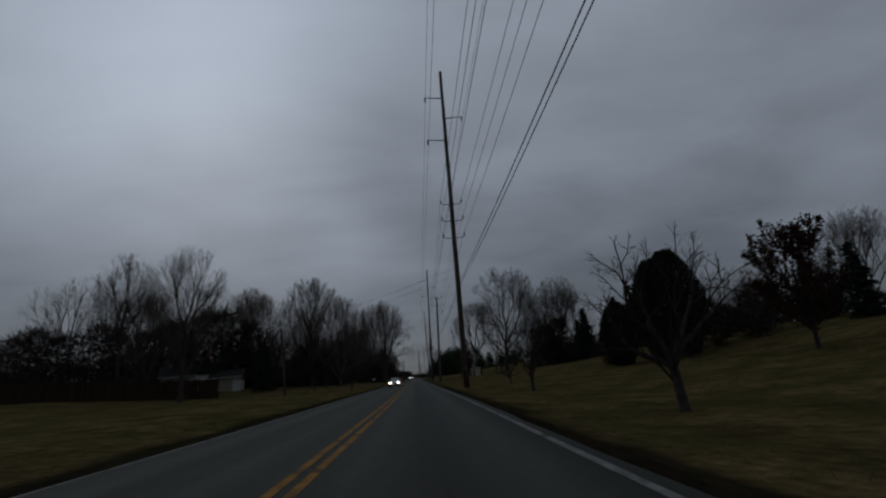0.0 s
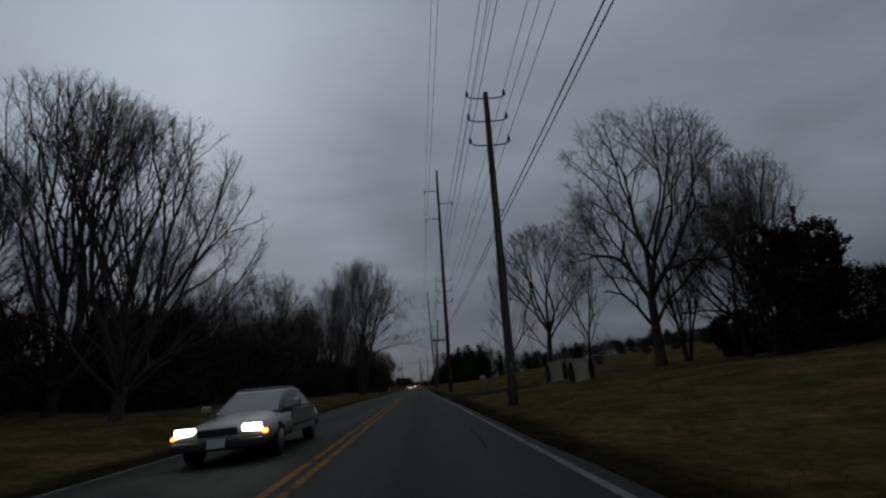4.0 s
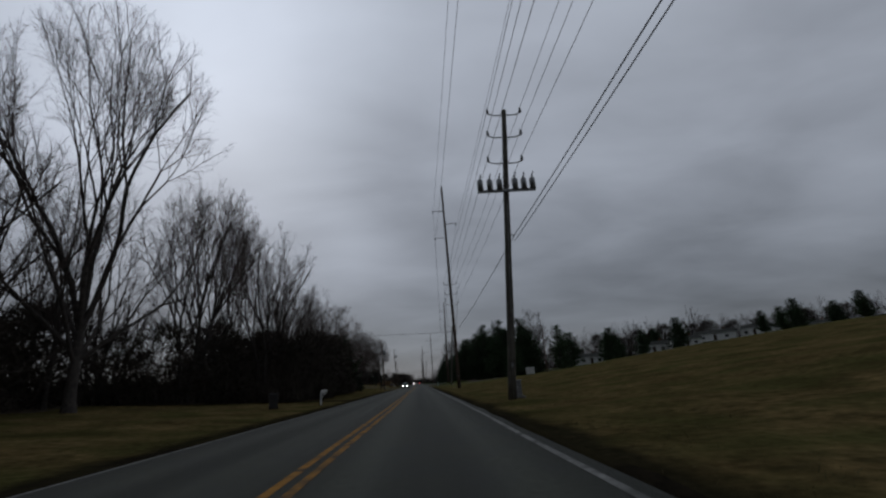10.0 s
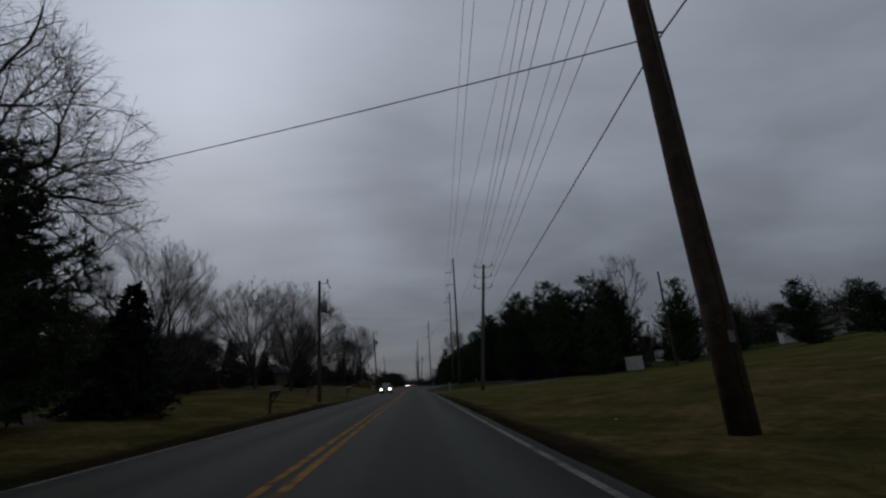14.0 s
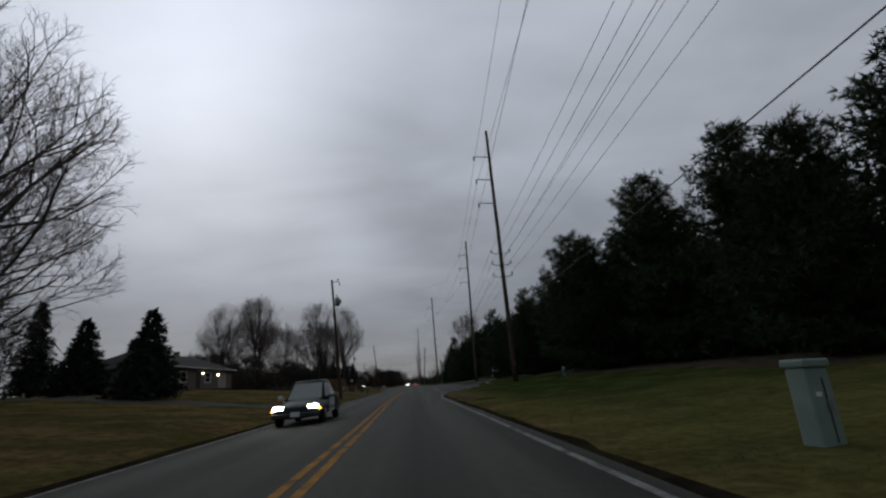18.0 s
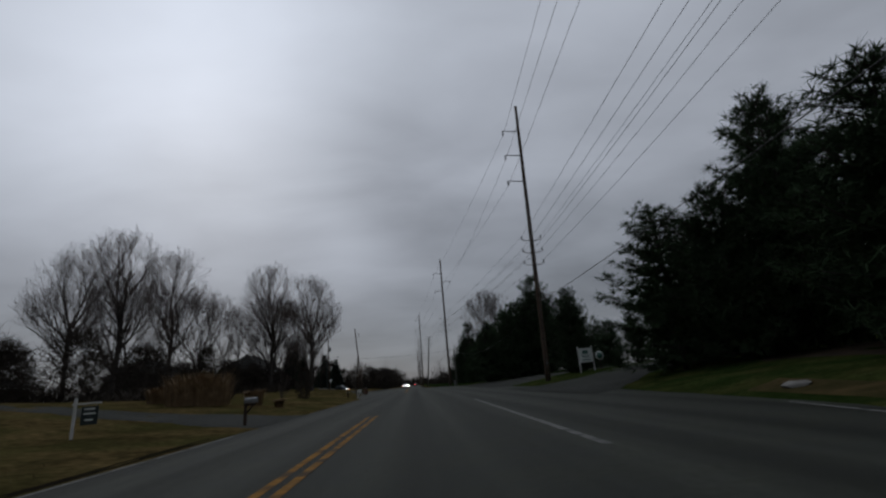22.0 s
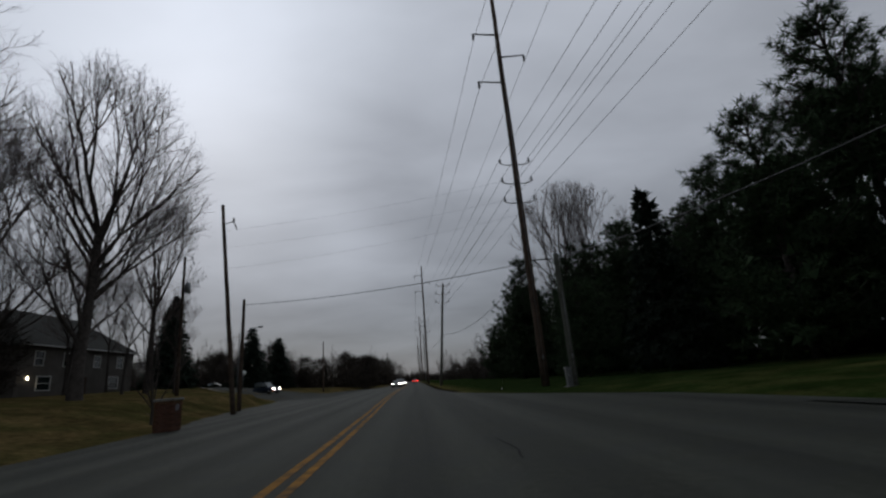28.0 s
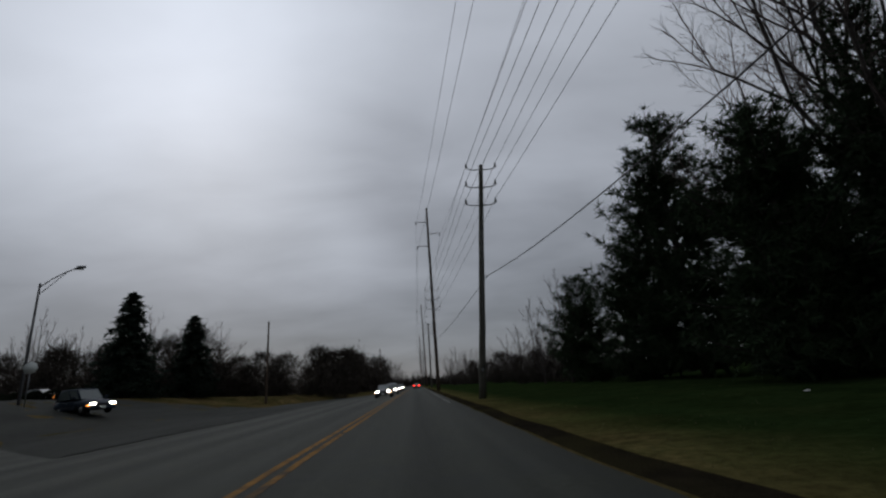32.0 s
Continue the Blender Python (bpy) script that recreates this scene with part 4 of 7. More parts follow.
# ---------------------------------------------------------------- trees
class ForkTree:
    """A bare tree whose stem divides again and again inside an egg-shaped crown: stem and limbs in one mesh, twigs in another."""

    def __init__(self, seed, H, R, base, fork, r0=0.25, leaders=3, ang=0.42, lift=0.10, wander=0.06, twig_r=0.011, droop=0.0, stems=1, splay=0.12, end=0.022, shoots=2, sliv=4, reach=1.0, gnarl=0.0, low=3, low_from=0.55, low_ang=(0.75, 1.1), extra=()):
        self.rnd = rnd = random.Random(seed)
        self.H, self.R, self.base, self.ang, self.lift, self.wander, self.twig_r, self.droop, self.end = H, R, base, ang, lift, wander, twig_r, droop, end
        self.shoots, self.sliv, self.gnarl = shoots, sliv, gnarl
        self.trunk, self.twigs = Tubes(), Tubes()
        step = (H - fork) / 4.6 * reach
        for k in range(stems):
            a = 6.283 * k / stems + rnd.uniform(-0.5, 0.5)
            s = splay * rnd.uniform(0.6, 1.2) if stems > 1 else 0.0
            foot = V(math.cos(a), math.sin(a), 0) * (r0 * 1.3 if stems > 1 else 0.0) + V(0, 0, -0.15)
            d = V(math.cos(a) * s + rnd.gauss(0, 0.02), math.sin(a) * s + rnd.gauss(0, 0.02), 1).normalized()
            pts = self.path(foot, d, fork * (rnd.uniform(0.8, 1.2) if stems > 1 else 1.0) + 0.15, 6, 0.022, 0.01)
            self.trunk.add(pts, [r0 * q for q in (1.55, 1.15, 1.05, 1.0, 0.96, 0.94, 0.92)], 9, cap=False)
            self.fork(pts[-1], (pts[-1] - pts[-2]).normalized(), r0 * 0.92, step, leaders)
            for c in range(low if stems == 1 else 1):
                q, t = self.along(pts, rnd.uniform(low_from, 0.95))
                nd = (self.turn(t, rnd.uniform(*low_ang), 2.4 * c + rnd.uniform(-0.4, 0.4)) + V(0, 0, 0.1)).normalized()
                self.seg(q, nd, r0 * rnd.uniform(0.3, 0.42), step * rnd.uniform(0.7, 0.95))
        for z, az, ang2, length, r in extra:
            self.bough(V(0, 0, z), V(math.cos(az) * math.sin(ang2), math.sin(az) * math.sin(ang2), math.cos(ang2)), length, r)

    def reach(self, p, d):
        """How far the crown's outline lies from p along d."""
        b = (self.H - self.base) / 2
        o = V(p.x / self.R, p.y / self.R, (p.z - self.base - b) / b)
        e = V(d.x / self.R, d.y / self.R, d.z / b)
        A, B, C = e.dot(e), o.dot(e), o.dot(o) - 1
        disc = B * B - A * C
        return max(0.0, (-B + math.sqrt(disc)) / A) if disc > 0 else 0.0

    def path(self, p, d, length, n, wander, lift):
        rnd, pts = self.rnd, [p.copy()]
        for k in range(n):
            d = (d + V(rnd.gauss(0, wander), rnd.gauss(0, wander), rnd.gauss(0, wander * 0.7) + lift)).normalized()
            p = p + d * (length / n)
            pts.append(p.copy())
        return pts

    def along(self, pts, s):
        n = len(pts) - 1
        i = min(int(s * n), n - 1)
        return pts[i].lerp(pts[i + 1], s * n - i), (pts[i + 1] - pts[i]).normalized()

    def turn(self, t, ang, az=None):
        az = self.rnd.uniform(0, 6.283) if az is None else az
        u = t.cross(V(1, 0, 0) if abs(t.x) < 0.8 else V(0, 1, 0)).normalized()
        v = t.cross(u)
        return (t * math.cos(ang) + (u * math.cos(az) + v * math.sin(az)) * math.sin(ang)).normalized()

    def fork(self, p, d, r, L, n):
        rnd = self.rnd
        az = rnd.uniform(0, 6.283)
        for k in range(n):
            lead = k == 0
            a = self.ang * (rnd.uniform(0.25, 0.6) if lead else rnd.uniform(0.75, 1.3))
            nd = self.turn(d, a, az + 6.283 * k / n + rnd.gauss(0, 0.3))
            nd = (nd + V(0, 0, self.lift)).normalized()
            self.seg(p, nd, r * (0.83 if lead and n == 2 else 0.60 if n == 2 else 0.64), L * rnd.uniform(0.85, 1.2) * (1.0 if lead else 0.92))

    def seg(self, p, d, r, L):
        rnd = self.rnd
        room = self.reach(p, d)
        if r < self.end or room < 0.45 * L:
            self.twig(p, d, min(max(0.06 * self.H, 0.6 * L), max(room, 0.04 * self.H)) * rnd.uniform(0.85, 1.15), r, self.sliv + 2)
            return
        L = min(L, room)
        pts = self.path(p, d, L, 3, self.wander + self.gnarl * rnd.random(), self.lift * 0.25)
        rr = [r, r * 0.97, r * 0.95, r * 0.92]
        if r > 0.05:
            self.trunk.add(pts, rr, 6, cap=False)
        else:
            self.twigs.add(pts, rr, 3, cap=False)
        b = (self.H - self.base) / 2
        if r < 0.14 and (abs(pts[1].z - self.base - b) / b + math.hypot(pts[1].x, pts[1].y) / self.R) > 0.55:
            for c in range(self.shoots):
                q, t = self.along(pts, (c + rnd.random()) / self.shoots)
                nd = (self.turn(t, rnd.uniform(0.5, 0.95)) + V(0, 0, self.lift)).normalized()
                self.twig(q, nd, min(0.085 * self.H, max(self.reach(q, nd), 0.05 * self.H)) * rnd.uniform(0.6, 1.1), min(r * 0.5, self.end), self.sliv)
        self.fork(pts[-1], (pts[-1] - pts[-2]).normalized(), r * 0.93, L * 0.86, 3 if rnd.random() < 0.14 else 2)

    def bough(self, p, d, L, r):
        """A long low limb that hangs out over the road."""
        rnd = self.rnd
        pts = self.path(p, d, L, 9, 0.12, -0.01)
        self.trunk.add(pts, [r * (1 - 0.85 * k / 9) + 0.01 for k in range(10)], 7, cap=False)
        for c in range(10):
            s = 0.25 + 0.75 * (c + rnd.random()) / 10
            q, t = self.along(pts, s)
            self.free(q, (self.turn(t, rnd.uniform(0.45, 0.9)) + V(0, 0, rnd.uniform(-0.25, 0.45))).normalized(), L * 0.40 * (1.1 - 0.6 * s), r * 0.42 * (1.1 - 0.8 * s), 3)

    def free(self, p, d, L, r, deep):
        rnd = self.rnd
        pts = self.path(p, d, L, 3, 0.13, 0.0)
        self.twigs.add(pts, [r, r * 0.8, r * 0.65, r * 0.5], 3, cap=False)
        for c in range(3):
            q, t = self.along(pts, 0.3 + 0.7 * (c + rnd.random()) / 3)
            if deep > 1:
                self.free(q, self.turn(t, rnd.uniform(0.4, 0.8)), L * 0.6, max(r * 0.5, self.twig_r), deep - 1)
            else:
                self.twig(q, self.turn(t, rnd.uniform(0.3, 0.7)), 0.04 * self.H, self.twig_r, self.sliv)

    def strip(self, pts, w):
        v, f, rnd = self.twigs.v, self.twigs.f, self.rnd
        s = (pts[-1] - pts[0]).cross(V(rnd.gauss(0, 1), rnd.gauss(0, 1), rnd.gauss(0, 1))).normalized() * w
        b, n = len(v), len(pts) - 1
        for k, q in enumerate(pts[:-1]):
            v += [q - s * (1 - k / n * 0.6), q + s * (1 - k / n * 0.6)]
        v.append(pts[-1])
        f += [(b + 2 * k, b + 2 * k + 1, b + 2 * k + 3, b + 2 * k + 2) for k in range(n - 1)] + [(b + 2 * n - 2, b + 2 * n - 1, b + 2 * n)]

    def twig(self, p, d, L, r, cnt):
        """A twig with finer ones along it."""
        rnd, v, f = self.rnd, self.twigs.v, self.twigs.f
        pts = self.path(p, d, L, 3, 0.07, self.lift * 0.3 - self.droop)
        self.strip(pts, max(r, self.twig_r))
        for c in range(cnt):
            q, t = self.along(pts, 0.15 + 0.85 * (c + rnd.random()) / cnt)
            nd = (self.turn(t, rnd.uniform(0.35, 0.75)) + V(0, 0, self.lift * 0.5 - self.droop * 1.5)).normalized()
            w = nd.cross(V(rnd.gauss(0, 1), rnd.gauss(0, 1), rnd.gauss(0, 1))).normalized() * self.twig_r * 0.8
            e = q + nd * L * rnd.uniform(0.4, 0.75)
            b = len(v)
            v += [q - w, q + w, e]
            f.append((b, b + 1, b + 2))
            o = q.lerp(e, rnd.uniform(0.3, 0.6))
            n2 = (self.turn(nd, rnd.uniform(0.4, 0.7)) + V(0, 0, -self.droop)).normalized()
            b = len(v)
            v += [o - w * 0.8, o + w * 0.8, o + n2 * L * rnd.uniform(0.25, 0.45)]
            f.append((b, b + 1, b + 2))


def bare_tree(name, label, tm, twig_mat=None):
    t = thing(name, label, "tree")
    tm.trunk.ob("trunk", M_BARK, t)
    tm.twigs.ob("crown", twig_mat or M_TWIG, t)
    return t


def leafy_tree(name, label, tm, leaf_mat, seed, count):
    """A tree that has kept its dead leaves in loose bunches on the twigs."""
    t = bare_tree(name, label, tm)
    fol = Foliage(seed)
    for k in range(count):
        q = fol.rnd.choice(tm.twigs.v)
        fol.clump(q, V(0, 0, -0.2), 4, 0.18, 0.07, -0.1)
    link_mesh("leaves", fol.v, fol.f, leaf_mat, t)
    return t


class Foliage:
    """Clumps of thin blades, gathered in one mesh."""

    def __init__(self, seed):
        self.rnd = random.Random(seed)
        self.v, self.f = [], []

    def clump(self, c, out, blades, length, width, up=0.3):
        rnd = self.rnd
        for k in range(blades):
            d = V(rnd.gauss(0, 1), rnd.gauss(0, 1), rnd.gauss(0, 0.8)).normalized() + out * 0.7 + V(0, 0, up)
            d.normalize()
            s = d.cross(V(rnd.gauss(0, 1), rnd.gauss(0, 1), rnd.gauss(0, 1))).normalized() * width * rnd.uniform(0.6, 1.2)
            L = length * rnd.uniform(0.6, 1.25)
            b = len(self.v)
            self.v += [c - s, c + s, c + d * L]
            self.f.append((b, b + 1, b + 2))


def pine_tree(seed, H, R, label, name="pine_tree", bare=0.03, density=1.0, blade=(0.62, 0.10), rag=1.0, needles=6, fine=0.72):
    """An open, ragged pine: whorls of limbs that turn up at the ends, in tufts."""
    rnd = random.Random(seed)
    t = thing(name, label, "tree")
    wood, fol = Tubes(), Foliage(seed + 1)
    wood.add([V(0.1 * noise.noise(Vector((seed, k * 0.7, 0))), 0, H * 0.97 * k / 10 - 0.1 * (k == 0)) for k in range(11)], [H * 0.017 * (1 - 0.92 * k / 10) + 0.02 for k in range(11)], 8)
    z = H * bare
    while z < H * 0.98:
        f = (z - H * bare) / (H * (1 - bare))
        reach = R * (0.82 + 0.32 * f if f < 0.28 else (1 - f) ** 0.72 * 1.12) + 0.25
        for k in range(rnd.randint(6, 8)):
            a = rnd.uniform(0, 6.283)
            L = reach * rnd.uniform(0.6, 1.18) ** rag
            o = V(math.cos(a), math.sin(a), 0)
            rise = 0.10 + 0.55 * f + rnd.gauss(0, 0.12)
            pts = [V(0, 0, z) + o * (L * s) + V(0, 0, L * (rise * s + 0.22 * s * s)) for s in (0, 0.35, 0.7, 1.0)]
            wood.add(pts, [0.05 + 0.02 * (1 - f), 0.04, 0.03, 0.012], 4, cap=False)
            m = max(3, int(L * 3.6 * density))
            for j in range(m):
                s = 0.22 + 0.78 * (j + rnd.random()) / m
                i = 0 if s < 0.35 else (1 if s < 0.7 else 2)
                q = pts[i].lerp(pts[i + 1], (s - (0, 0.35, 0.7)[i]) / (0.35, 0.35, 0.3)[i])
                w = 0.34 * L * (1 - s) + 0.18
                side = V(-o.y, o.x, 0) * rnd.gauss(0, w)
                fol.clump(q + side + V(0, 0, rnd.uniform(-0.12, 0.25)), (o * 0.6 + side * 0.5).normalized(), needles, blade[0] * 0.85, blade[1] * fine)
                if s < 0.8 and f < 0.7:
                    fol.clump(pts[0].lerp(q, 0.7) + side * 0.4, o, 1, 0.7, 0.26, 0.1)
        z += H * 0.045 * rnd.uniform(0.8, 1.2)
    fol.clump(V(0, 0, H * 0.97), V(0, 0, 1), 14, blade[0], blade[1], 0.8)
    wood.ob("trunk", M_BARK, t)
    link_mesh("crown", fol.v, fol.f, M_PINE, t)
    return t


def spruce_tree(seed, H, R, label, material=None, name="spruce_tree", bare=0.03, tight=1.0):
    """A cone of drooping, dense boughs."""
    rnd = random.Random(seed)
    t = thing(name, label, "tree")
    wood, fol = Tubes(), Foliage(seed + 1)
    wood.add([V(0, 0, H * k / 6 - 0.1 * (k == 0)) for k in range(7)], [H * 0.016 * (1 - 0.95 * k / 6) + 0.012 for k in range(7)], 7)
    z = H * bare + 0.1
    while z < H * 0.99:
        f = z / H
        reach = R * (1 - f) ** 0.85 * (1.0 if f > 0.1 else 0.85) + 0.12
        for k in range(int(6 + 5 * (1 - f))):
            a = rnd.uniform(0, 6.283)
            L = reach * rnd.uniform(0.8, 1.13)
            o = V(math.cos(a), math.sin(a), 0)
            m = max(2, int(L * 4.0 * tight))
            for j in range(m):
                s = 0.25 + 0.75 * (j + rnd.random()) / m
                q = V(0, 0, z) + o * (L * s) + V(0, 0, L * (0.16 * s - 0.30 * s * s)) + V(-o.y, o.x, 0) * rnd.gauss(0, 0.16 * L * (1.1 - s))
                fol.clump(q, (o + V(0, 0, -0.15)).normalized(), 6, 0.45, 0.085, 0.05)
                if j == 0:
                    fol.clump(q, o, 2, 0.8, 0.3, 0.0)
        z += max(0.16, H * 0.032) * rnd.uniform(0.8, 1.2)
    fol.clump(V(0, 0, H * 0.97), V(0, 0, 1), 8, 0.5, 0.05, 1.2)
    wood.ob("trunk", M_BARK, t)
    link_mesh("crown", fol.v, fol.f, material or M_SPRUCE, t)
    return t


def dome_shrub(seed, H, R, label, material=None, name="evergreen_shrub", clumps=900, category="shrub", blade=(0.4, 0.12), round_=1.0, lobes=1.0, inner=0.72, tufts=6, stalks=5):
    """A dense rounded evergreen, its surface broken into tufts."""
    rnd = random.Random(seed)
    t = thing(name, label, category)
    fol = Foliage(seed)
    for k in range(stalks):
        a = rnd.uniform(0, 6.28)
        Tubes().add([V(0.1 * math.cos(a), 0.1 * math.sin(a), -0.1), V(R * 0.4 * math.cos(a), R * 0.4 * math.sin(a), H * 0.6)], [0.06 + H * 0.006, 0.02], 5, cap=False).ob("stem", M_BARK, t)
    lob = [(rnd.uniform(0, 6.28), rnd.uniform(0.15, 0.9), rnd.uniform(0.05, 0.16) * lobes) for k in range(9)]
    for k in range(clumps):
        a, f = rnd.uniform(0, 6.283), rnd.random()
        prof = (math.sin(min(f + 0.18, 1.0) * math.pi * 0.5) if f < 0.4 else math.cos((f - 0.4) / 0.6 * 1.45)) ** (0.7 * round_)
        g = 1.0 + sum(amp * math.cos(a - aa) * math.exp(-((f - ff) / 0.2) ** 2) for aa, ff, amp in lob)
        rr = R * prof * g * rnd.uniform(inner, 1.04)
        o = V(math.cos(a), math.sin(a), 0)
        fol.clump(o * rr + V(0, 0, f * H), (o + V(0, 0, (f - 0.3))).normalized(), tufts, blade[0], blade[1] * 1.3, 0.35)
    link_mesh("foliage", fol.v, fol.f, material or M_CEDAR, t)
    return t


def put(template, x, y, rz=0.0, s=1.0, sz=None, label="", sink=0.0, lean=0.0, deep=1.0):
    m = pose(x, y, ground_z(x, y) - sink, 0, lean, 0) @ Matrix.Rotation(radians(rz), 4, "Z") @ Matrix.Diagonal((s, s * deep, sz or s, 1))
    ob = copy_thing(template, m)
    if label:
        ob["label"] = label
    return ob


def drop_template(t):
    for o in (*t.children_recursive, t):
        bpy.data.objects.remove(o)


# templates, each built at its own size
T_ROUND = bare_tree("bare_tree", "broad leafless tree with fine dark twigs", ForkTree(3, 20, 7.6, 2.6, 3.4, 0.30, 4, 0.46, 0.09, low=5, sliv=5, shoots=3, twig_r=0.011, end=0.017))
T_VASE = bare_tree("bare_tree", "leafless tree with upswept limbs", ForkTree(8, 20, 7.0, 1.6, 1.9, 0.30, 5, 0.40, 0.12, low=6, sliv=5, shoots=3, twig_r=0.011, end=0.017, reach=1.1))
T_SPREAD = bare_tree("bare_tree", "wide leafless tree with heavy spreading limbs", ForkTree(12, 20, 9.4, 3.0, 4.6, 0.44, 4, 0.60, 0.03, sliv=5, shoots=3, twig_r=0.011, end=0.017, gnarl=0.12, droop=0.05))
T_MULTI = bare_tree("bare_tree", "leafless tree with several trunks from one foot", ForkTree(21, 24, 7.6, 4.0, 4.5, 0.19, 2, 0.34, 0.10, stems=5, splay=0.16, sliv=4, shoots=3, twig_r=0.013, end=0.020))
T_LINDEN = bare_tree("bare_tree", "tall straight-stemmed leafless tree with a rounded crown", ForkTree(17, 20, 5.3, 1.8, 9.0, 0.25, 3, 0.42, 0.11, low=17, low_from=0.30, low_ang=(0.6, 0.95), sliv=4, shoots=2, twig_r=0.009, end=0.016))
T_TALL = bare_tree("bare_tree", "tall thin leafless wood tree", ForkTree(31, 22, 4.6, 6.0, 8.0, 0.19, 3, 0.40, 0.10, sliv=5, shoots=3, twig_r=0.013, end=0.018))
T_WOOD = [bare_tree("bare_tree", "leafless wood tree among others", ForkTree(35 + k, 21, r, 5.0, fk, 0.19, 3, 0.42, 0.09, stems=st, splay=0.08, sliv=4, shoots=3, twig_r=0.016, end=0.024)) for k, (r, fk, st) in enumerate(((5.2, 5.5, 1), (6.4, 4.5, 2), (5.0, 7.5, 1)))]
T_FAR = [bare_tree("bare_tree", "distant leafless tree on the skyline", ForkTree(40 + k, 18, r, 1.6, fk, 0.22, 4, a, 0.10, low=5, sliv=2, shoots=2, twig_r=0.028, end=0.036)) for k, (r, fk, a) in enumerate(((7.0, 2.6, 0.46), (6.2, 2.0, 0.40), (4.4, 1.8, 0.30), (5.6, 2.6, 0.40)))]
T_GIANT = bare_tree("bare_tree", "great leafless tree with a cluster of trunks by the road", ForkTree(24, 27, 10.5, 6.0, 7.5, 0.30, 2, 0.34, 0.08, stems=5, splay=0.13, sliv=4, shoots=2, twig_r=0.009, end=0.020, extra=((6.4, -0.1, 1.1, 11.5, 0.15), (7.5, -0.5, 0.9, 10.5, 0.15), (9.0, 0.3, 0.75, 11.0, 0.14), (9.5, -0.1, 0.9, 11.5, 0.13), (11.0, -0.4, 0.65, 11.0, 0.12))))
T_OAK = leafy_tree("oak_tree", "small oak still holding rusty brown leaves", ForkTree(55, 12.5, 3.3, 1.8, 3.4, 0.16, 5, 0.46, 0.09, low=14, low_from=0.4, sliv=4, shoots=3, twig_r=0.012, end=0.022), M_LEAF_BROWN, 5, 8000)
T_CLEAN = [bare_tree("bare_tree", "leafless tree with clean dark limbs", ForkTree(sd, 18, r, 3.0, fk, tr, ld, an, 0.09, sliv=4, shoots=3, twig_r=0.008, end=0.015, gnarl=0.06)) for sd, r, fk, ld, tr, an in ((101, 6.4, 5.0, 4, 0.30, 0.46), (103, 4.3, 4.6, 3, 0.19, 0.42))]
T_THICKET = [dome_shrub(84 + k, 6.0, r, "dark tangled leafless thicket", M_BRUSH, "thicket", clumps=900, blade=(1.4, 0.030), lobes=2.2, inner=0.15, tufts=2, stalks=1) for k, r in enumerate((3.0, 3.8))]
PINES = ((60, 15, 4.6, "dark ragged white pine on the bank", 0.03, 1.0), (61, 14, 4.2, "dark ragged white pine on the bank", 0.03, 1.6), (62, 17, 5.2, "tall dark white pine with open top", 0.05, 1.4), (63, 11, 4.4, "broad low dark pine with boughs to the ground", 0.02, 1.0))
T_PINE = [pine_tree(a, h, r, lab, bare=br, rag=rg, needles=9, blade=(0.62, 0.07)) for a, h, r, lab, br, rg in PINES]
T_NEAR = [pine_tree(a, h, r, lab, bare=br, rag=rg, density=1.45, needles=12, fine=0.50, blade=(0.66, 0.062)) for a, h, r, lab, br, rg in PINES]
T_SPRUCE = [spruce_tree(70, 11, 2.9, "dark conical spruce on the lawn"), spruce_tree(71, 8, 3.3, "dark broad young spruce on the lawn")]
T_DOME = dome_shrub(80, 11, 4.25, "massive dark domed evergreen on the slope", clumps=6500, category="tree", name="evergreen_tree", blade=(0.34, 0.075), lobes=0.6)
T_BUSH = [dome_shrub(81, 3.0, 2.2, "dark tangled evergreen bush", clumps=420), dome_shrub(82, 4.2, 3.0, "tall dark tangled bush", M_BRUSH, clumps=800, blade=(0.7, 0.05))]
T_CONE = dome_shrub(83, 2.3, 0.62, "narrow pointed dark evergreen shrub", clumps=300, blade=(0.18, 0.04), round_=1.6)
T_SMALL = bare_tree("bare_tree", "small low-forking ornamental tree", ForkTree(90, 5.2, 3.3, 1.3, 1.15, 0.15, 4, 0.62, 0.02, sliv=4, shoots=2, twig_r=0.008, end=0.016, gnarl=0.10), M_TWIG_DARK)
T_LOLLIPOP = dome_shrub(88, 4.6, 1.5, "small round-headed dark tree with a short clear stem", M_BRUSH, "ornamental_tree", clumps=900, category="tree", blade=(0.34, 0.03), inner=0.3, tufts=4, stalks=1)
T_LAWN = bare_tree("bare_tree", "big round-crowned leafless lawn tree", ForkTree(61, 18, 8.2, 1.0, 2.4, 0.28, 5, 0.50, 0.07, low=9, sliv=5, shoots=3, twig_r=0.011, end=0.016))
TEMPLATES = [T_LAWN, T_LINDEN, T_LOLLIPOP, T_ROUND, T_VASE, T_SPREAD, T_MULTI, T_TALL, *T_WOOD, *T_FAR, T_GIANT, T_OAK, *T_CLEAN, *T_THICKET, *T_PINE, *T_NEAR, *T_SPRUCE, T_DOME, *T_BUSH, T_CONE, T_SMALL]

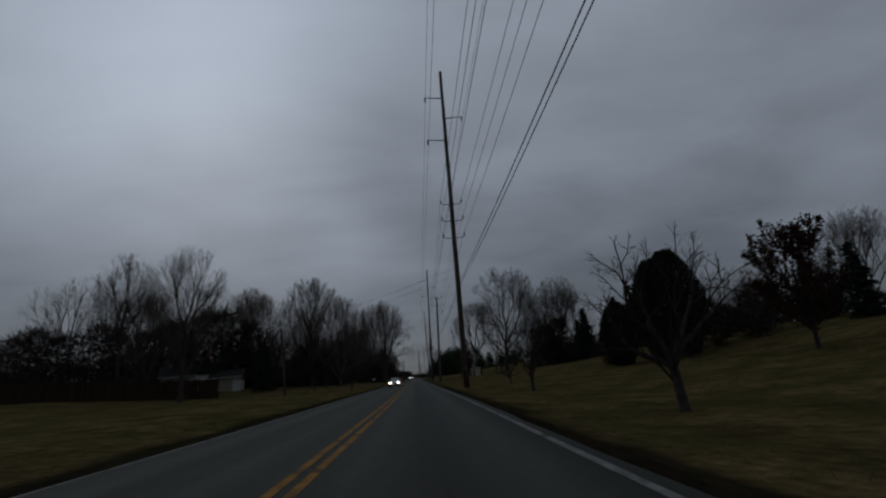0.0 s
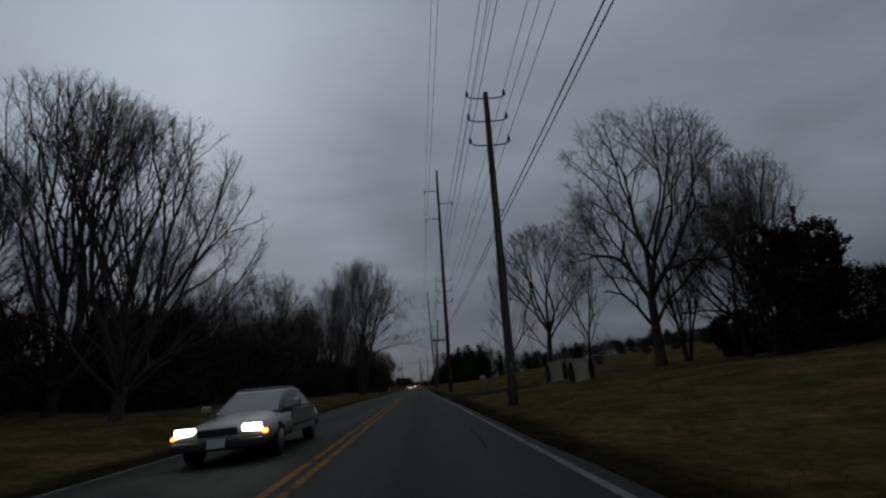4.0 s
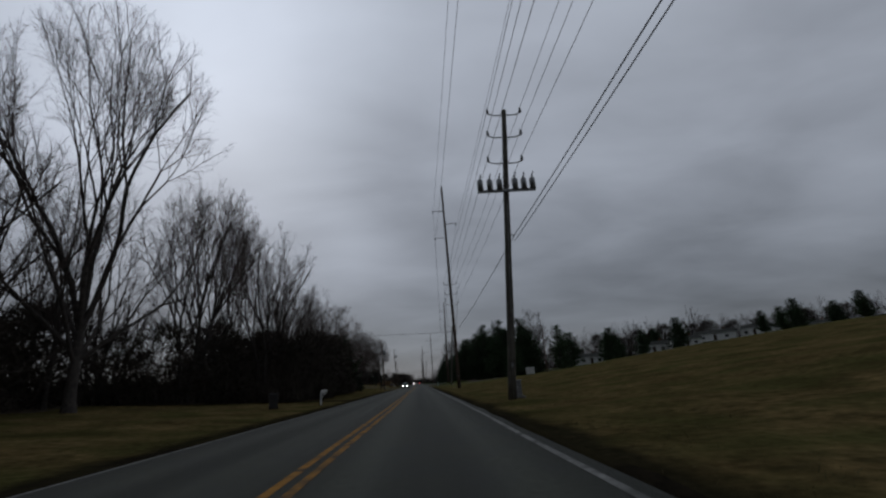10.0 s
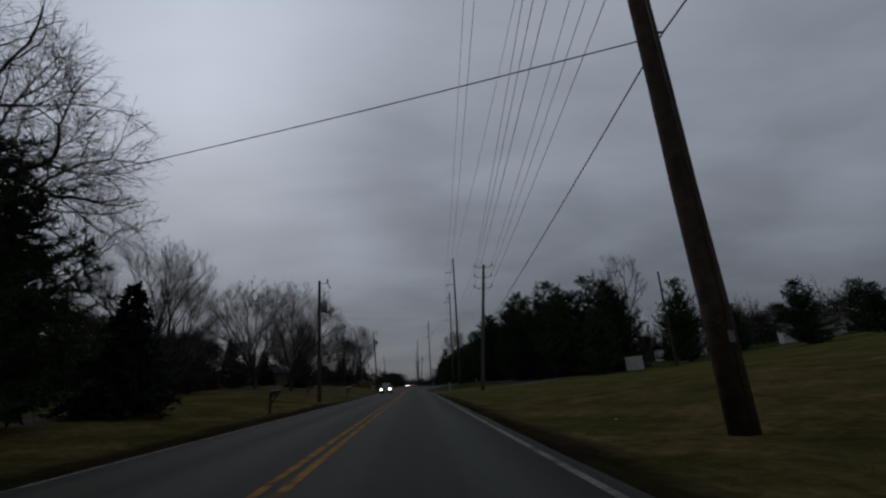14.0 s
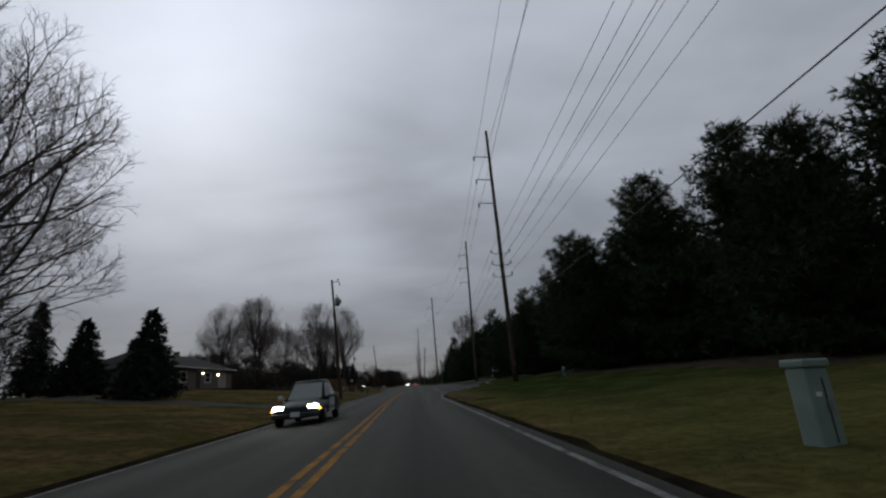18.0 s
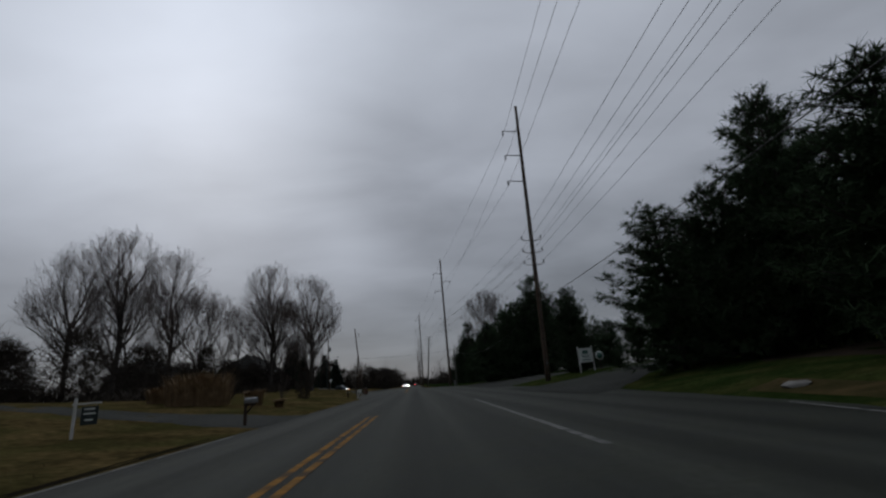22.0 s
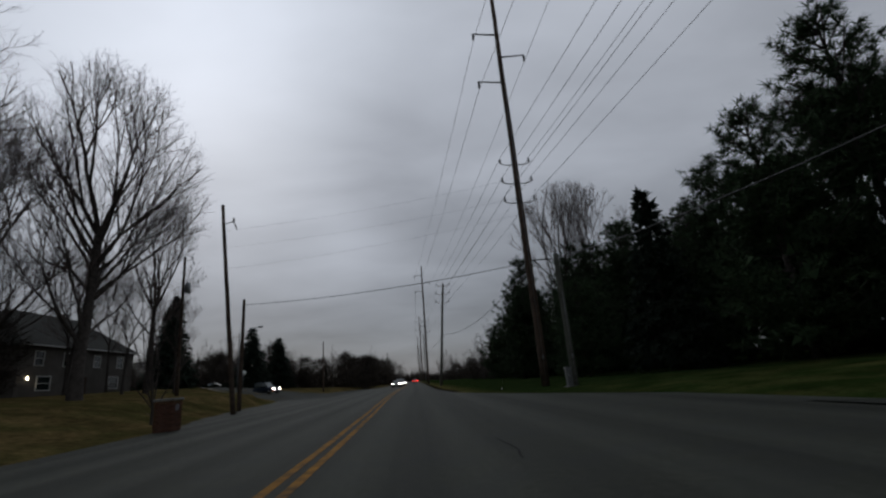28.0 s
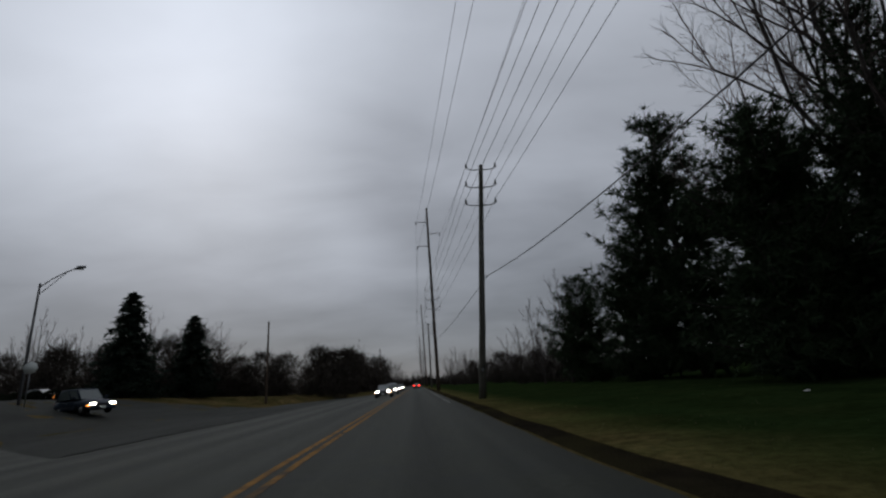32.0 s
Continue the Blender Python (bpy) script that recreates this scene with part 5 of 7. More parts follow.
# ---- first stretch, right: lawn with ornamental trees
put(T_SMALL, 6.9, 12.0, 40, 0.88, 0.95, label="small low-forking leafless tree on the lawn")
put(T_SMALL, 7.6, 30.6, 200, 0.8, 1.06, label="small low-forking leafless tree on the lawn")
put(T_SMALL, 9.5, 47.0, 100, 0.6)
put(T_DOME, 28.1, 49.0, 0, 0.78, 1.02)
put(T_DOME, 30.5, 49.8, 140, 0.78, 1.1)
put(T_DOME, 24.2, 52.0, 120, 0.55, 0.66)
put(T_SPREAD, 26.5, 99.0, 30, 0.55)
put(T_SPRUCE[0], 47, 93, 0, 1.25)
put(T_SPRUCE[0], 51, 96, 50, 1.2)
put(T_SPRUCE[0], 41, 88, 80, 1.0)
put(T_OAK, 29.8, 32, 10, 0.92)
put(T_OAK, 31, 97, 60, 0.95)
put(T_OAK, 27, 92, 160, 0.8)
put(T_SPRUCE[0], 35, 90, 70, 0.92)
put(T_SPRUCE[0], 32, 86, 130, 0.7)
put(T_ROUND, 52, 47, 10, 0.62)
put(T_WOOD[1], 58, 55, 60, 0.7)
put(T_SPRUCE[0], 49, 45, 20, 0.75)
for x, y, q in ((54, 92, 0.66), (58, 86, 0.6), (62, 97, 0.72), (66, 90, 0.65), (70, 102, 0.75), (64, 80, 0.62), (80, 104, 0.75), (72, 84, 0.66)):
    put(T_WOOD[int(x) % 3], x, y, x * 40, q, label="leafless tree in the wood past the lawn")
    put(T_BUSH[1], x - 2, y - 2, x * 70, 1.1, label="dark undergrowth past the lawn")
# ---- first stretch, left
for x, y, t, s, rz in ((-50, 80, T_LINDEN, 1.15, 0), (-30, 60.5, T_LINDEN, 1.0, 90), (-72, 98, T_WOOD[1], 1.3, 10), (-36, 101, T_VASE, 1.05, 70), (-31, 92, T_VASE, 0.88, 10), (-24.5, 103, T_VASE, 0.85, 200),
                       (-20, 126, T_ROUND, 0.85, 30), (-45, 120, T_TALL, 1.0, 0), (-58, 110, T_WOOD[1], 1.0, 0), (-26, 112, T_TALL, 0.8, 0), (-40, 70, T_VASE, 0.75, 33)):
    put(t, x, y, rz, s)
for x, y, t, s in ((-24.2, 74, 0, 0.7), (-31, 84, 0, 0.9), (-25, 101, 0, 0.8), (-36, 90, 1, 1.0), (-44, 92, 0, 0.85), (-29, 250, 1, 0.9), (-31, 256, 0, 0.8), (-35, 270, 1, 0.9), (-28, 262, 1, 0.6)):
    put(T_SPRUCE[t], x, y, x * 30, s, label="dark evergreen screening a house")
# ---- beside the entrance walls
put(T_SPREAD, 19.7, 100.0, 200, 0.86, 1.15, label="huge old leafless tree with drooping twigs", lean=5)
put(T_CLEAN[1], 11.0, 116.0, 0, 0.78, lean=3)
put(T_CLEAN[0], 14.6, 113.7, 40, 0.97, label="broad leafless tree with clean upswept limbs", lean=6)
put(T_CLEAN[1], 20.3, 116.8, 70, 0.86, lean=6)
put(T_MULTI, 30, 113, 0, 0.8, lean=6)
put(T_MULTI, 34, 106, 90, 0.85, lean=6)
put(T_VASE, 40, 112, 0, 0.9)
put(T_TALL, 30, 101, 0, 0.85)
put(T_BUSH[0], 33, 108, 0, 1.4)
put(T_BUSH[0], 37, 104, 90, 1.3)
# ---- the wood on the left
rnd = random.Random(5)
put(T_VASE, -14.5, 87.5, 15, 0.9, 0.82, label="broad leafless roadside tree")
put(T_VASE, -21, 92, 100, 1.05)
put(T_SPREAD, -18.5, 121.5, 10, 0.6, label="gnarled leafless tree at the wood's edge")
put(T_SPREAD, -22.5, 114.5, 120, 0.55)
put(T_SPRUCE[0], -22.0, 138.8, 0, 1.12, label="dark pointed conifer at the wood's edge")
put(T_GIANT, -10.9, 154.6, 0, 0.94, 1.0, deep=0.62)
put(T_MULTI, -17.2, 159.5, 200, 0.92, label="leafless tree with several trunks behind the great one")
put(T_ROUND, -22.2, 183.8, 0, 1.05, 1.5, label="tall leafless tree at the wood's edge")
put(T_ROUND, -23.0, 202.4, 120, 0.80, 1.22, label="tall leafless tree with a rounded crown")
put(T_VASE, -25.6, 217.0, 40, 0.66, 1.2)
for x, y in ((-20, 128), (-17, 136), (-24, 142), (-18, 147), (-27, 150), (-24, 166), (-31, 158), (-19, 173), (-29, 175), (-35, 183), (-33, 194), (-21, 195), (-18, 210), (-14, 219), (-20, 223), (-30, 131), (-36, 142), (-38, 165), (-26, 122), (-34, 117)):
    t = rnd.choice((T_TALL, *T_WOOD, *T_WOOD, T_MULTI))
    put(t, min(x, wood_edge(y) - 1.5) + rnd.uniform(-1, 1), y + rnd.uniform(-1, 1), rnd.uniform(0, 360), rnd.uniform(0.75, 1.0) * (0.82 if y < 152 else 1.0))
for x, y in ((-17, 166), (-18.5, 170), (-22, 176), (-25, 170), (-28, 163), (-17.5, 181), (-20, 187), (-25, 181), (-16.5, 142), (-20, 150), (-15.5, 199), (-22, 201), (-16, 206), (-18, 215)):
    put(rnd.choice(T_WOOD), min(x, wood_edge(y) - 1.0), y, rnd.uniform(0, 360), rnd.uniform(0.75, 0.95))
for x, y, q in ((-23, 119, 0.62), (-29, 124, 0.7), (-25, 133, 0.72), (-33, 136, 0.8), (-21.5, 144, 0.75), (-29, 143, 0.85), (-37, 149, 0.85), (-24.5, 153, 0.85), (-33, 152, 0.9), (-40, 128, 0.8), (-42, 139, 0.85)):
    put(T_WOOD[int(-x) % 3], x, y, x * 77, q, label="leafless wood tree among others")
for k in range(30):
    put(rnd.choice(T_FAR), rnd.uniform(-62, -38), rnd.uniform(105, 235), rnd.uniform(0, 360), rnd.uniform(0.9, 1.2))
put(T_SPREAD, -13.8, 226.8, 60, 0.68, label="spreading leafless tree at the end of the wood")
put(T_SPRUCE[1], -12.0, 234.5, 0, 0.68)
put(T_ROUND, -17.0, 221.5, 0, 0.62)
put(T_NEAR[3], -12.8, 228.0, 0, 0.82, 0.8, label="dense dark evergreen at the end of the wood")
# ---- lawns past the wood, left
put(T_ROUND, -15.6, 243, 0, 0.5)
put(T_ROUND, -24, 262, 40, 0.6)
put(T_LAWN, -26.4, 293.7, 0, 1.12, 1.05, label="big symmetrical leafless lawn tree")
put(T_LAWN, -17.9, 283.5, 180, 0.92, 0.9, label="big leafless lawn tree with long low limbs", deep=0.7)
put(T_SPRUCE[1], -23, 310, 0, 0.95)
put(T_SPRUCE[1], -32, 315, 0, 0.9)
put(T_SPRUCE[0], -42, 322, 0, 0.95)
put(T_SPRUCE[1], -45, 345, 0, 1.1)
for x, y, t, s in ((-37.5, 379, T_LINDEN, 1.12), (-47, 384, T_LINDEN, 1.1), (-45.5, 407, T_LINDEN, 1.4), (-38.5, 404, T_ROUND, 0.95), (-30.5, 419, T_LINDEN, 1.38), (-33, 428, T_ROUND, 1.1), (-24, 428, T_LINDEN, 1.36), (-45.5, 431, T_TALL, 1.0), (-38, 421, T_TALL, 0.9), (-26.5, 441, T_TALL, 0.95),
                   (-29.5, 447, T_TALL, 1.08), (-50, 399, T_WOOD[1], 1.0), (-55, 410, T_WOOD[2], 1.1), (-36, 390, T_WOOD[0], 0.62), (-60, 330, T_WOOD[1], 0.8), (-70, 350, T_WOOD[1], 0.9)):
    put(t, x, y, rnd.uniform(0, 360), s)
for x, y, q in ((-30.5, 436, 0.62), (-34, 441, 0.7), (-27.5, 439, 0.55), (-36.5, 446, 0.75), (-31.5, 443, 0.6), (-24.8, 443, 0.5), (-38, 437, 0.7)):
    put(T_TALL, x, y, x * 50, q, label="slender leafless tree before the grey house")
for x, y, q in ((-37.5, 387, 0.75), (-44, 393, 0.9), (-40, 410, 1.0), (-34.5, 415, 1.0), (-46, 416, 1.2), (-30, 425, 0.9), (-36, 430, 1.1)):
    put(T_BUSH[1], x, y, x * 60, q, label="dark bush among the lawn trees")
put(T_SPRUCE[1], -33, 457.6, 0, 1.15)
put(T_SPRUCE[0], -38.2, 468.4, 0, 1.35)
put(T_SPRUCE[0], -41, 472, 0, 1.25)
put(T_SPRUCE[0], -32.4, 487.2, 0, 1.45, 1.08)
put(T_SPRUCE[0], -30.0, 497.3, 0, 1.35, 0.98)
put(T_BUSH[0], -33, 462, 0, 0.5)
for x, y, q in ((-18.5, 366.5, 0.72), (-11.3, 367.2, 0.66)):
    put(T_LOLLIPOP, x, y, x * 40, q)
put(T_FAR[2], -12.4, 416.5, 30, 0.3, 0.42, label="young leafless tree behind the brick pier")
for k in range(7):
    put(T_BUSH[0], -30 - 2.2 * k, 479 + 0.6 * k, 50 * k, 0.42, 0.36, label="low clipped dark hedge bush")
# ---- pines on the right bank
for x, y, t, s, sz in ((20.3, 291.9, 0, 0.92, 0.92), (26.4, 299, 2, 1.05, 1.05), (18.9, 299, 1, 1.0, 1.0), (17.2, 312.4, 3, 1.15, 1.22), (23, 308, 0, 1.1, 1.15), (17.3, 332, 3, 1.0, 0.92), (23.7, 343, 1, 1.1, 1.1), (20, 322, 0, 0.95, 0.85), (25, 330, 2, 0.95, 0.95),
                       (15.0, 343.6, 1, 0.9, 0.68), (16.2, 340, 3, 0.8, 0.8), (27, 286, 3, 1.1, 1.2), (32, 292, 2, 1.0, 1.0), (17, 285, 3, 0.85, 0.9), (30, 316, 2, 1.0, 1.0), (32, 334, 0, 1.1, 1.1), (22, 280, 3, 0.9, 1.0), (29, 278, 1, 0.9, 0.95), (16, 305.5, 3, 0.9, 1.0), (18.5, 338, 0, 0.85, 0.85), (15, 325, 3, 0.8, 0.8), (24, 285, 0, 0.9, 0.95), (26, 292.5, 1, 1.0, 1.0), (29, 300, 0, 1.0, 1.0), (28, 309, 1, 1.05, 1.05), (24, 316, 1, 1.0, 1.0), (27, 323, 0, 1.0, 1.0), (29, 340, 1, 1.0, 1.0), (21, 303.5, 3, 1.1, 1.2), (20.6, 328, 3, 1.0, 1.0), (25, 273.5, 3, 0.7, 0.8)):
    put((T_NEAR if x < 24 else T_PINE)[t], x, y, rnd.uniform(0, 360), s, sz)
put(T_ROUND, 36, 292, 0, 0.75)
put(T_TALL, 33, 282, 0, 0.85)
for x, y, t, s in ((22, 397, 3, 1.3), (27, 392, 3, 0.85), (17.0, 397.5, 3, 1.0), (12.8, 398, 3, 0.78), (19.5, 401, 3, 1.2), (29.5, 389, 3, 0.6), (30, 362, 1, 1.0), (34, 357, 2, 1.0), (38, 368, 0, 0.9), (33, 371, 3, 0.9), (22.5, 369.5, 3, 0.45), (26, 370.5, 1, 0.5), (29.5, 371, 0, 0.6)):
    put((T_NEAR if x < 24 else T_PINE)[t], x, y, rnd.uniform(0, 360), s)
put(T_NEAR[3], 16.8, 365.8, 70, 0.62, 0.72)
put(T_VASE, 38, 376, 0, 0.95)
put(T_VASE, 30, 418, 0, 0.9)
for x, y, t, s in ((17.3, 422.6, 4, 1.15), (23.2, 423.5, 1, 1.05), (20, 415, 0, 0.95), (27.5, 415.5, 5, 1.42), (14.2, 430, 3, 0.7), (20, 432, 0, 0.9), (25, 408, 0, 0.9), (33, 410, 2, 1.0), (17.7, 461, 5, 1.2), (15.5, 474, 3, 0.85), (17, 466, 3, 0.95), (14.6, 449.5, 3, 0.98), (22, 450, 0, 1.1), (21, 441, 1, 1.0), (27, 446, 2, 1.05), (19, 437, 3, 0.8), (28, 434, 0, 1.05), (26, 460, 1, 1.0), (30, 403, 1, 1.0), (31, 425, 0, 1.0), (24, 428, 3, 1.1), (30, 440, 1, 1.0), (20, 445, 3, 1.0), (32, 452, 0, 1.0), (24, 418, 3, 1.1), (18.6, 443, 0, 0.85), (17.2, 452, 1, 0.8)):
    put(T_SPRUCE[0] if t == 4 else T_NEAR[0] if t == 5 else (T_NEAR if x < 24 else T_PINE)[t], x, y, rnd.uniform(0, 360), s)
put(T_VASE, 23.4, 452, 0, 1.28, label="leafless tree standing among the pines")
for k in range(16):
    put(rnd.choice(T_FAR), rnd.uniform(13, 30), 474 + 9 * k + rnd.uniform(-3, 3), rnd.uniform(0, 360), rnd.uniform(0.4, 0.65))
# ---- the field's far side
for x, y, t, s in ((30.6, 281, 3, 1.15), (38.8, 276, 1, 0.85), (34, 288, 3, 1.1)):
    put((T_NEAR if x < 24 else T_PINE)[t], x, y, rnd.uniform(0, 360), s)
for k in range(34):
    x = 52 + 5.5 * k + rnd.uniform(-3, 3)
    put(rnd.choice(T_FAR), x, 330 - 0.10 * (x - 52) + rnd.uniform(-2, 20), rnd.uniform(0, 360), rnd.uniform(0.6, 0.92))
for x, y, q in ((50, 268, 0.75), (57, 265, 0.55), (88, 256, 0.5), (112, 258, 0.6), (140, 262, 0.7), (47, 292, 0.95), (60, 294, 0.8), (81, 289, 0.85), (108, 287, 0.6), (124, 292, 0.9), (146, 300, 0.8), (68, 304, 0.7), (86, 312, 0.75)):
    put(T_PINE[3], x, y, x * 31, q)
for k in range(20):
    x = 50 + 6.6 * k + rnd.uniform(-2.5, 2.5)
    put(T_FAR[k % 2], x, 346 + rnd.uniform(-6, 6), rnd.uniform(0, 360), rnd.uniform(0.75, 1.05))
# ---- far woods closing the view
for k in range(46):
    put(rnd.choice(T_FAR), -26 - 3.2 * k + rnd.uniform(-4, 4), 540 + rnd.uniform(-25, 60), rnd.uniform(0, 360), rnd.uniform(0.75, 1.1))
for k in range(14):
    put(rnd.choice(T_FAR), -9 - rnd.uniform(0, 18), 540 + 16 * k, rnd.uniform(0, 360), rnd.uniform(0.6, 0.9))
for k in range(22):
    put(rnd.choice(T_FAR), 12 + 4.5 * k, 620 + rnd.uniform(-30, 40), rnd.uniform(0, 360), rnd.uniform(0.6, 0.9))
# ---- thickets that close the view between the trunks
def thickets(cells, h0, h1, jx=2.0, jy=2.0):
    for x, y in cells:
        h = rnd.uniform(h0, h1) / 6.0
        w = h * rnd.uniform(0.8, 1.15)
        put(rnd.choice(T_THICKET), x + rnd.uniform(-jx, jx), y + rnd.uniform(-jy, jy), rnd.uniform(0, 360), w, h)


thickets([(-30 - 4.5 * k, 84 + 0.6 * k) for k in range(14)], 10.0, 13.5)
thickets([(-18 - 3.5 * k, 104 + 0.4 * k) for k in range(8)], 6.0, 8.0)
thickets([(-17, 97), (-22, 90), (-26, 82), (-24, 98)], 4.0, 5.5, 1, 1)
thickets([(wood_edge(108 + 4.4 * k) - 1.5, 108 + 4.4 * k) for k in range(21)], 4.5, 7.0, 1.0, 1.5)
thickets([(min(-24, wood_edge(112 + 6.5 * k) - 6), 112 + 6.5 * k) for k in range(17)], 6.0, 9.0, 2.0, 2.5)
thickets([(-13.5, 201 + 3.2 * k) for k in range(7)], 5.5, 7.5, 0.8, 0.8)
thickets([(-19, 203 + 3.5 * k) for k in range(6)], 6.0, 7.5, 1.5, 1.0)
thickets([(-27, 238 + 7 * k) for k in range(6)], 5.0, 8.0, 2, 2)
thickets([(-36, 262 + 6 * k) for k in range(8)], 6.0, 9.0, 3, 2)
thickets([(-50, 240 + 9 * k) for k in range(9)], 6.0, 9.0, 6, 3)
thickets([(-34 - 2 * (k % 3), 344 + 5.5 * k) for k in range(17)], 4.5, 7.5, 3, 2)
thickets([(-62, 330 + 14 * k) for k in range(10)], 6.0, 9.0, 6, 5)
thickets([(-34 - 6 * k, 505 + 2 * k) for k in range(16)], 7.0, 10.0, 3, 4)
thickets([(-12 - 3 * (k % 4), 518 + 6 * k) for k in range(20)], 6.0, 9.0, 2, 3)
thickets([(14 + 2.5 * (k % 4), 486 + 7 * k) for k in range(16)], 3.0, 5.0, 2, 3)
thickets([(24 + 6 * k, 92 + 2.5 * k) for k in range(10)], 4.0, 6.5, 2, 3)
thickets([(24 + 5 * k, 58 + 6 * (k % 2)) for k in range(9)], 3.0, 4.5, 2, 3)
thickets([(36 + 5 * k, 50 + 2 * k) for k in range(6)], 5.0, 7.0, 2, 2)
thickets([(-52 - 5 * k, 90 + 2 * k) for k in range(9)], 6.0, 8.0, 2, 2)
thickets([(46 + 5.0 * k, 332 - 0.3 * k) for k in range(28)], 6.0, 10.0, 3, 3)
thickets([(-22 - 5.5 * k, 536 - 1.0 * k) for k in range(14)], 7.0, 10.0, 2, 4)
thickets([(-13 - 2.6 * k, 508 + 0.5 * k) for k in range(15)], 3.5, 5.5, 1.5, 2)
thickets([(32 + 7 * k, 136 + 4.5 * k) for k in range(15)], 2.5, 4.5, 3, 4)
thickets([(64 + 7 * k, 205 + 3 * k) for k in range(12)], 2.5, 4.5, 3, 5)


# ---------------------------------------------------------------- undergrowth and grass
def blades(name, label, category, material, spots, seed, kind="stuff"):
    """Thin stems by the thousand in one mesh: spots are (x, y, radius, height, count, width, lean)."""
    rng = np.random.default_rng(seed)
    vs, n0, fs = [], 0, []
    for x, y, r, h, n, w, lean in spots:
        a, q = rng.uniform(0, 6.283, n), r * np.sqrt(rng.uniform(0, 1, n))
        px, py = x + q * np.cos(a), y + q * np.sin(a)
        pz = np.full(n, ground_z(x, y) - 0.05)
        hh = h * rng.uniform(0.25, 1.0, n) * (1.08 - 0.6 * (q / r) ** 2)
        base = np.stack([px, py, pz + rng.uniform(0, 0.45, n) * hh], 1)
        d = np.stack([rng.normal(0, lean, n), rng.normal(0, lean, n), np.ones(n)], 1)
        d *= (hh * 0.7)[:, None] / np.linalg.norm(d, axis=1, keepdims=True)
        t = rng.uniform(0, 6.283, n)
        s = np.stack([np.cos(t), np.sin(t), rng.normal(0, 0.3, n)], 1) * w * rng.uniform(0.5, 1.3, n)[:, None]
        vs.append(np.stack([base - s, base + s, base + d], 1).reshape(-1, 3))
        fs.append((np.arange(n * 3) + n0).reshape(-1, 3))
        n0 += n * 3
    v, f = np.concatenate(vs), np.concatenate(fs)
    me = bpy.data.meshes.new(name)
    me.from_pydata(v.tolist(), [], f.tolist())
    me.materials.append(material)
    return tagged(new(name, me), label, category, kind=kind)


rng_b = random.Random(77)
spots = []
for k in range(230):
    y = rng_b.uniform(99, 226)
    x = wood_edge(y) - rng_b.uniform(0.5, 26)
    spots.append((x, y, rng_b.uniform(1.8, 3.4), rng_b.uniform(2.6, 5.0), 480, 0.032, 0.8))
blades("undergrowth", "dense dark tangled undergrowth in the wood", "undergrowth", M_BRUSH, spots, 1)
spots = [(-11.8 - rng_b.uniform(0, 3.0), y, 2.2, rng_b.uniform(3.8, 6.0), 1500, 0.026, 0.75) for y in np.arange(199, 226, 1.6)]
blades("undergrowth", "dark tall thicket close to the road", "undergrowth", M_BRUSH, spots, 2)
spots = [(x, y + rng_b.uniform(-3, 3), 3.0, rng_b.uniform(2.5, 5.5), 320, 0.09, 0.9) for x, y in [(-48 - 2.2 * k, 80 + 0.5 * k) for k in range(24)] + [(-34 - 2 * k, 84 + 1.5 * k) for k in range(8)] + [(-22 - 1.4 * k, 104 + 1.5 * k) for k in range(10)]]
blades("undergrowth", "dark brush between the lawns and the wood", "undergrowth", M_BRUSH, spots, 3)
spots = [(x, y, 3.4, h, 300, 0.10, 0.8) for x, y, h in [(48 + 3 * k, 104 - 0.7 * k + rng_b.uniform(-3, 3), rng_b.uniform(3, 6)) for k in range(26)] + [(33 + 1.5 * k, 99 + rng_b.uniform(-2, 4), 4.0) for k in range(12)]]
blades("undergrowth", "dark brush along the top of the slope", "undergrowth", M_BRUSH, spots, 4)
spots = [(x, y, 4.5, h, 300, 0.14, 0.8) for x, y, h in [(52 + 5 * k, 330 - 0.4 * k + rng_b.uniform(-4, 8), rng_b.uniform(2.5, 5)) for k in range(36)]]
blades("undergrowth", "dark brush along the far side of the field", "undergrowth", M_BRUSH, spots, 5)
spots = [(-36 - 3 * k, 352 + rng_b.uniform(-6, 50), 3.0, rng_b.uniform(2.0, 4.5), 320, 0.09, 0.9) for k in range(22)] + [(-24 - rng_b.uniform(0, 14), 360 + 4 * k, 2.6, rng_b.uniform(1.5, 4), 320, 0.08, 0.9) for k in range(16)]
blades("undergrowth", "dark brush behind the lawns", "undergrowth", M_BRUSH, spots, 6)
spots = [(-34 - rng_b.uniform(0, 90), 505 + rng_b.uniform(0, 60), 5.0, rng_b.uniform(4, 9), 330, 0.14, 0.8) for k in range(60)] + [(-8 - rng_b.uniform(2, 24), 525 + 4.5 * k, 4.0, rng_b.uniform(4, 8), 300, 0.12, 0.8) for k in range(40)]
spots += [(9 + rng_b.uniform(3, 26), 470 + 5 * k, 3.6, rng_b.uniform(2.5, 5.5), 300, 0.10, 0.8) for k in range(52)]
spots += [(rng_b.uniform(-40, 40), 800 + rng_b.uniform(0, 40), 7.0, rng_b.uniform(8, 13), 260, 0.25, 0.35) for k in range(30)]
blades("undergrowth", "dark leafless thicket beyond the junction", "undergrowth", M_BRUSH, spots, 7)
spots = []
for k in range(150):
    y = rng_b.uniform(277, 345)
    spots.append((rng_b.uniform(17, 34), y, 2.2, rng_b.uniform(1.0, 3.2), 110, 0.07, 0.5))
blades("undergrowth", "low dark growth under the pines", "undergrowth", M_CEDAR, spots, 8)
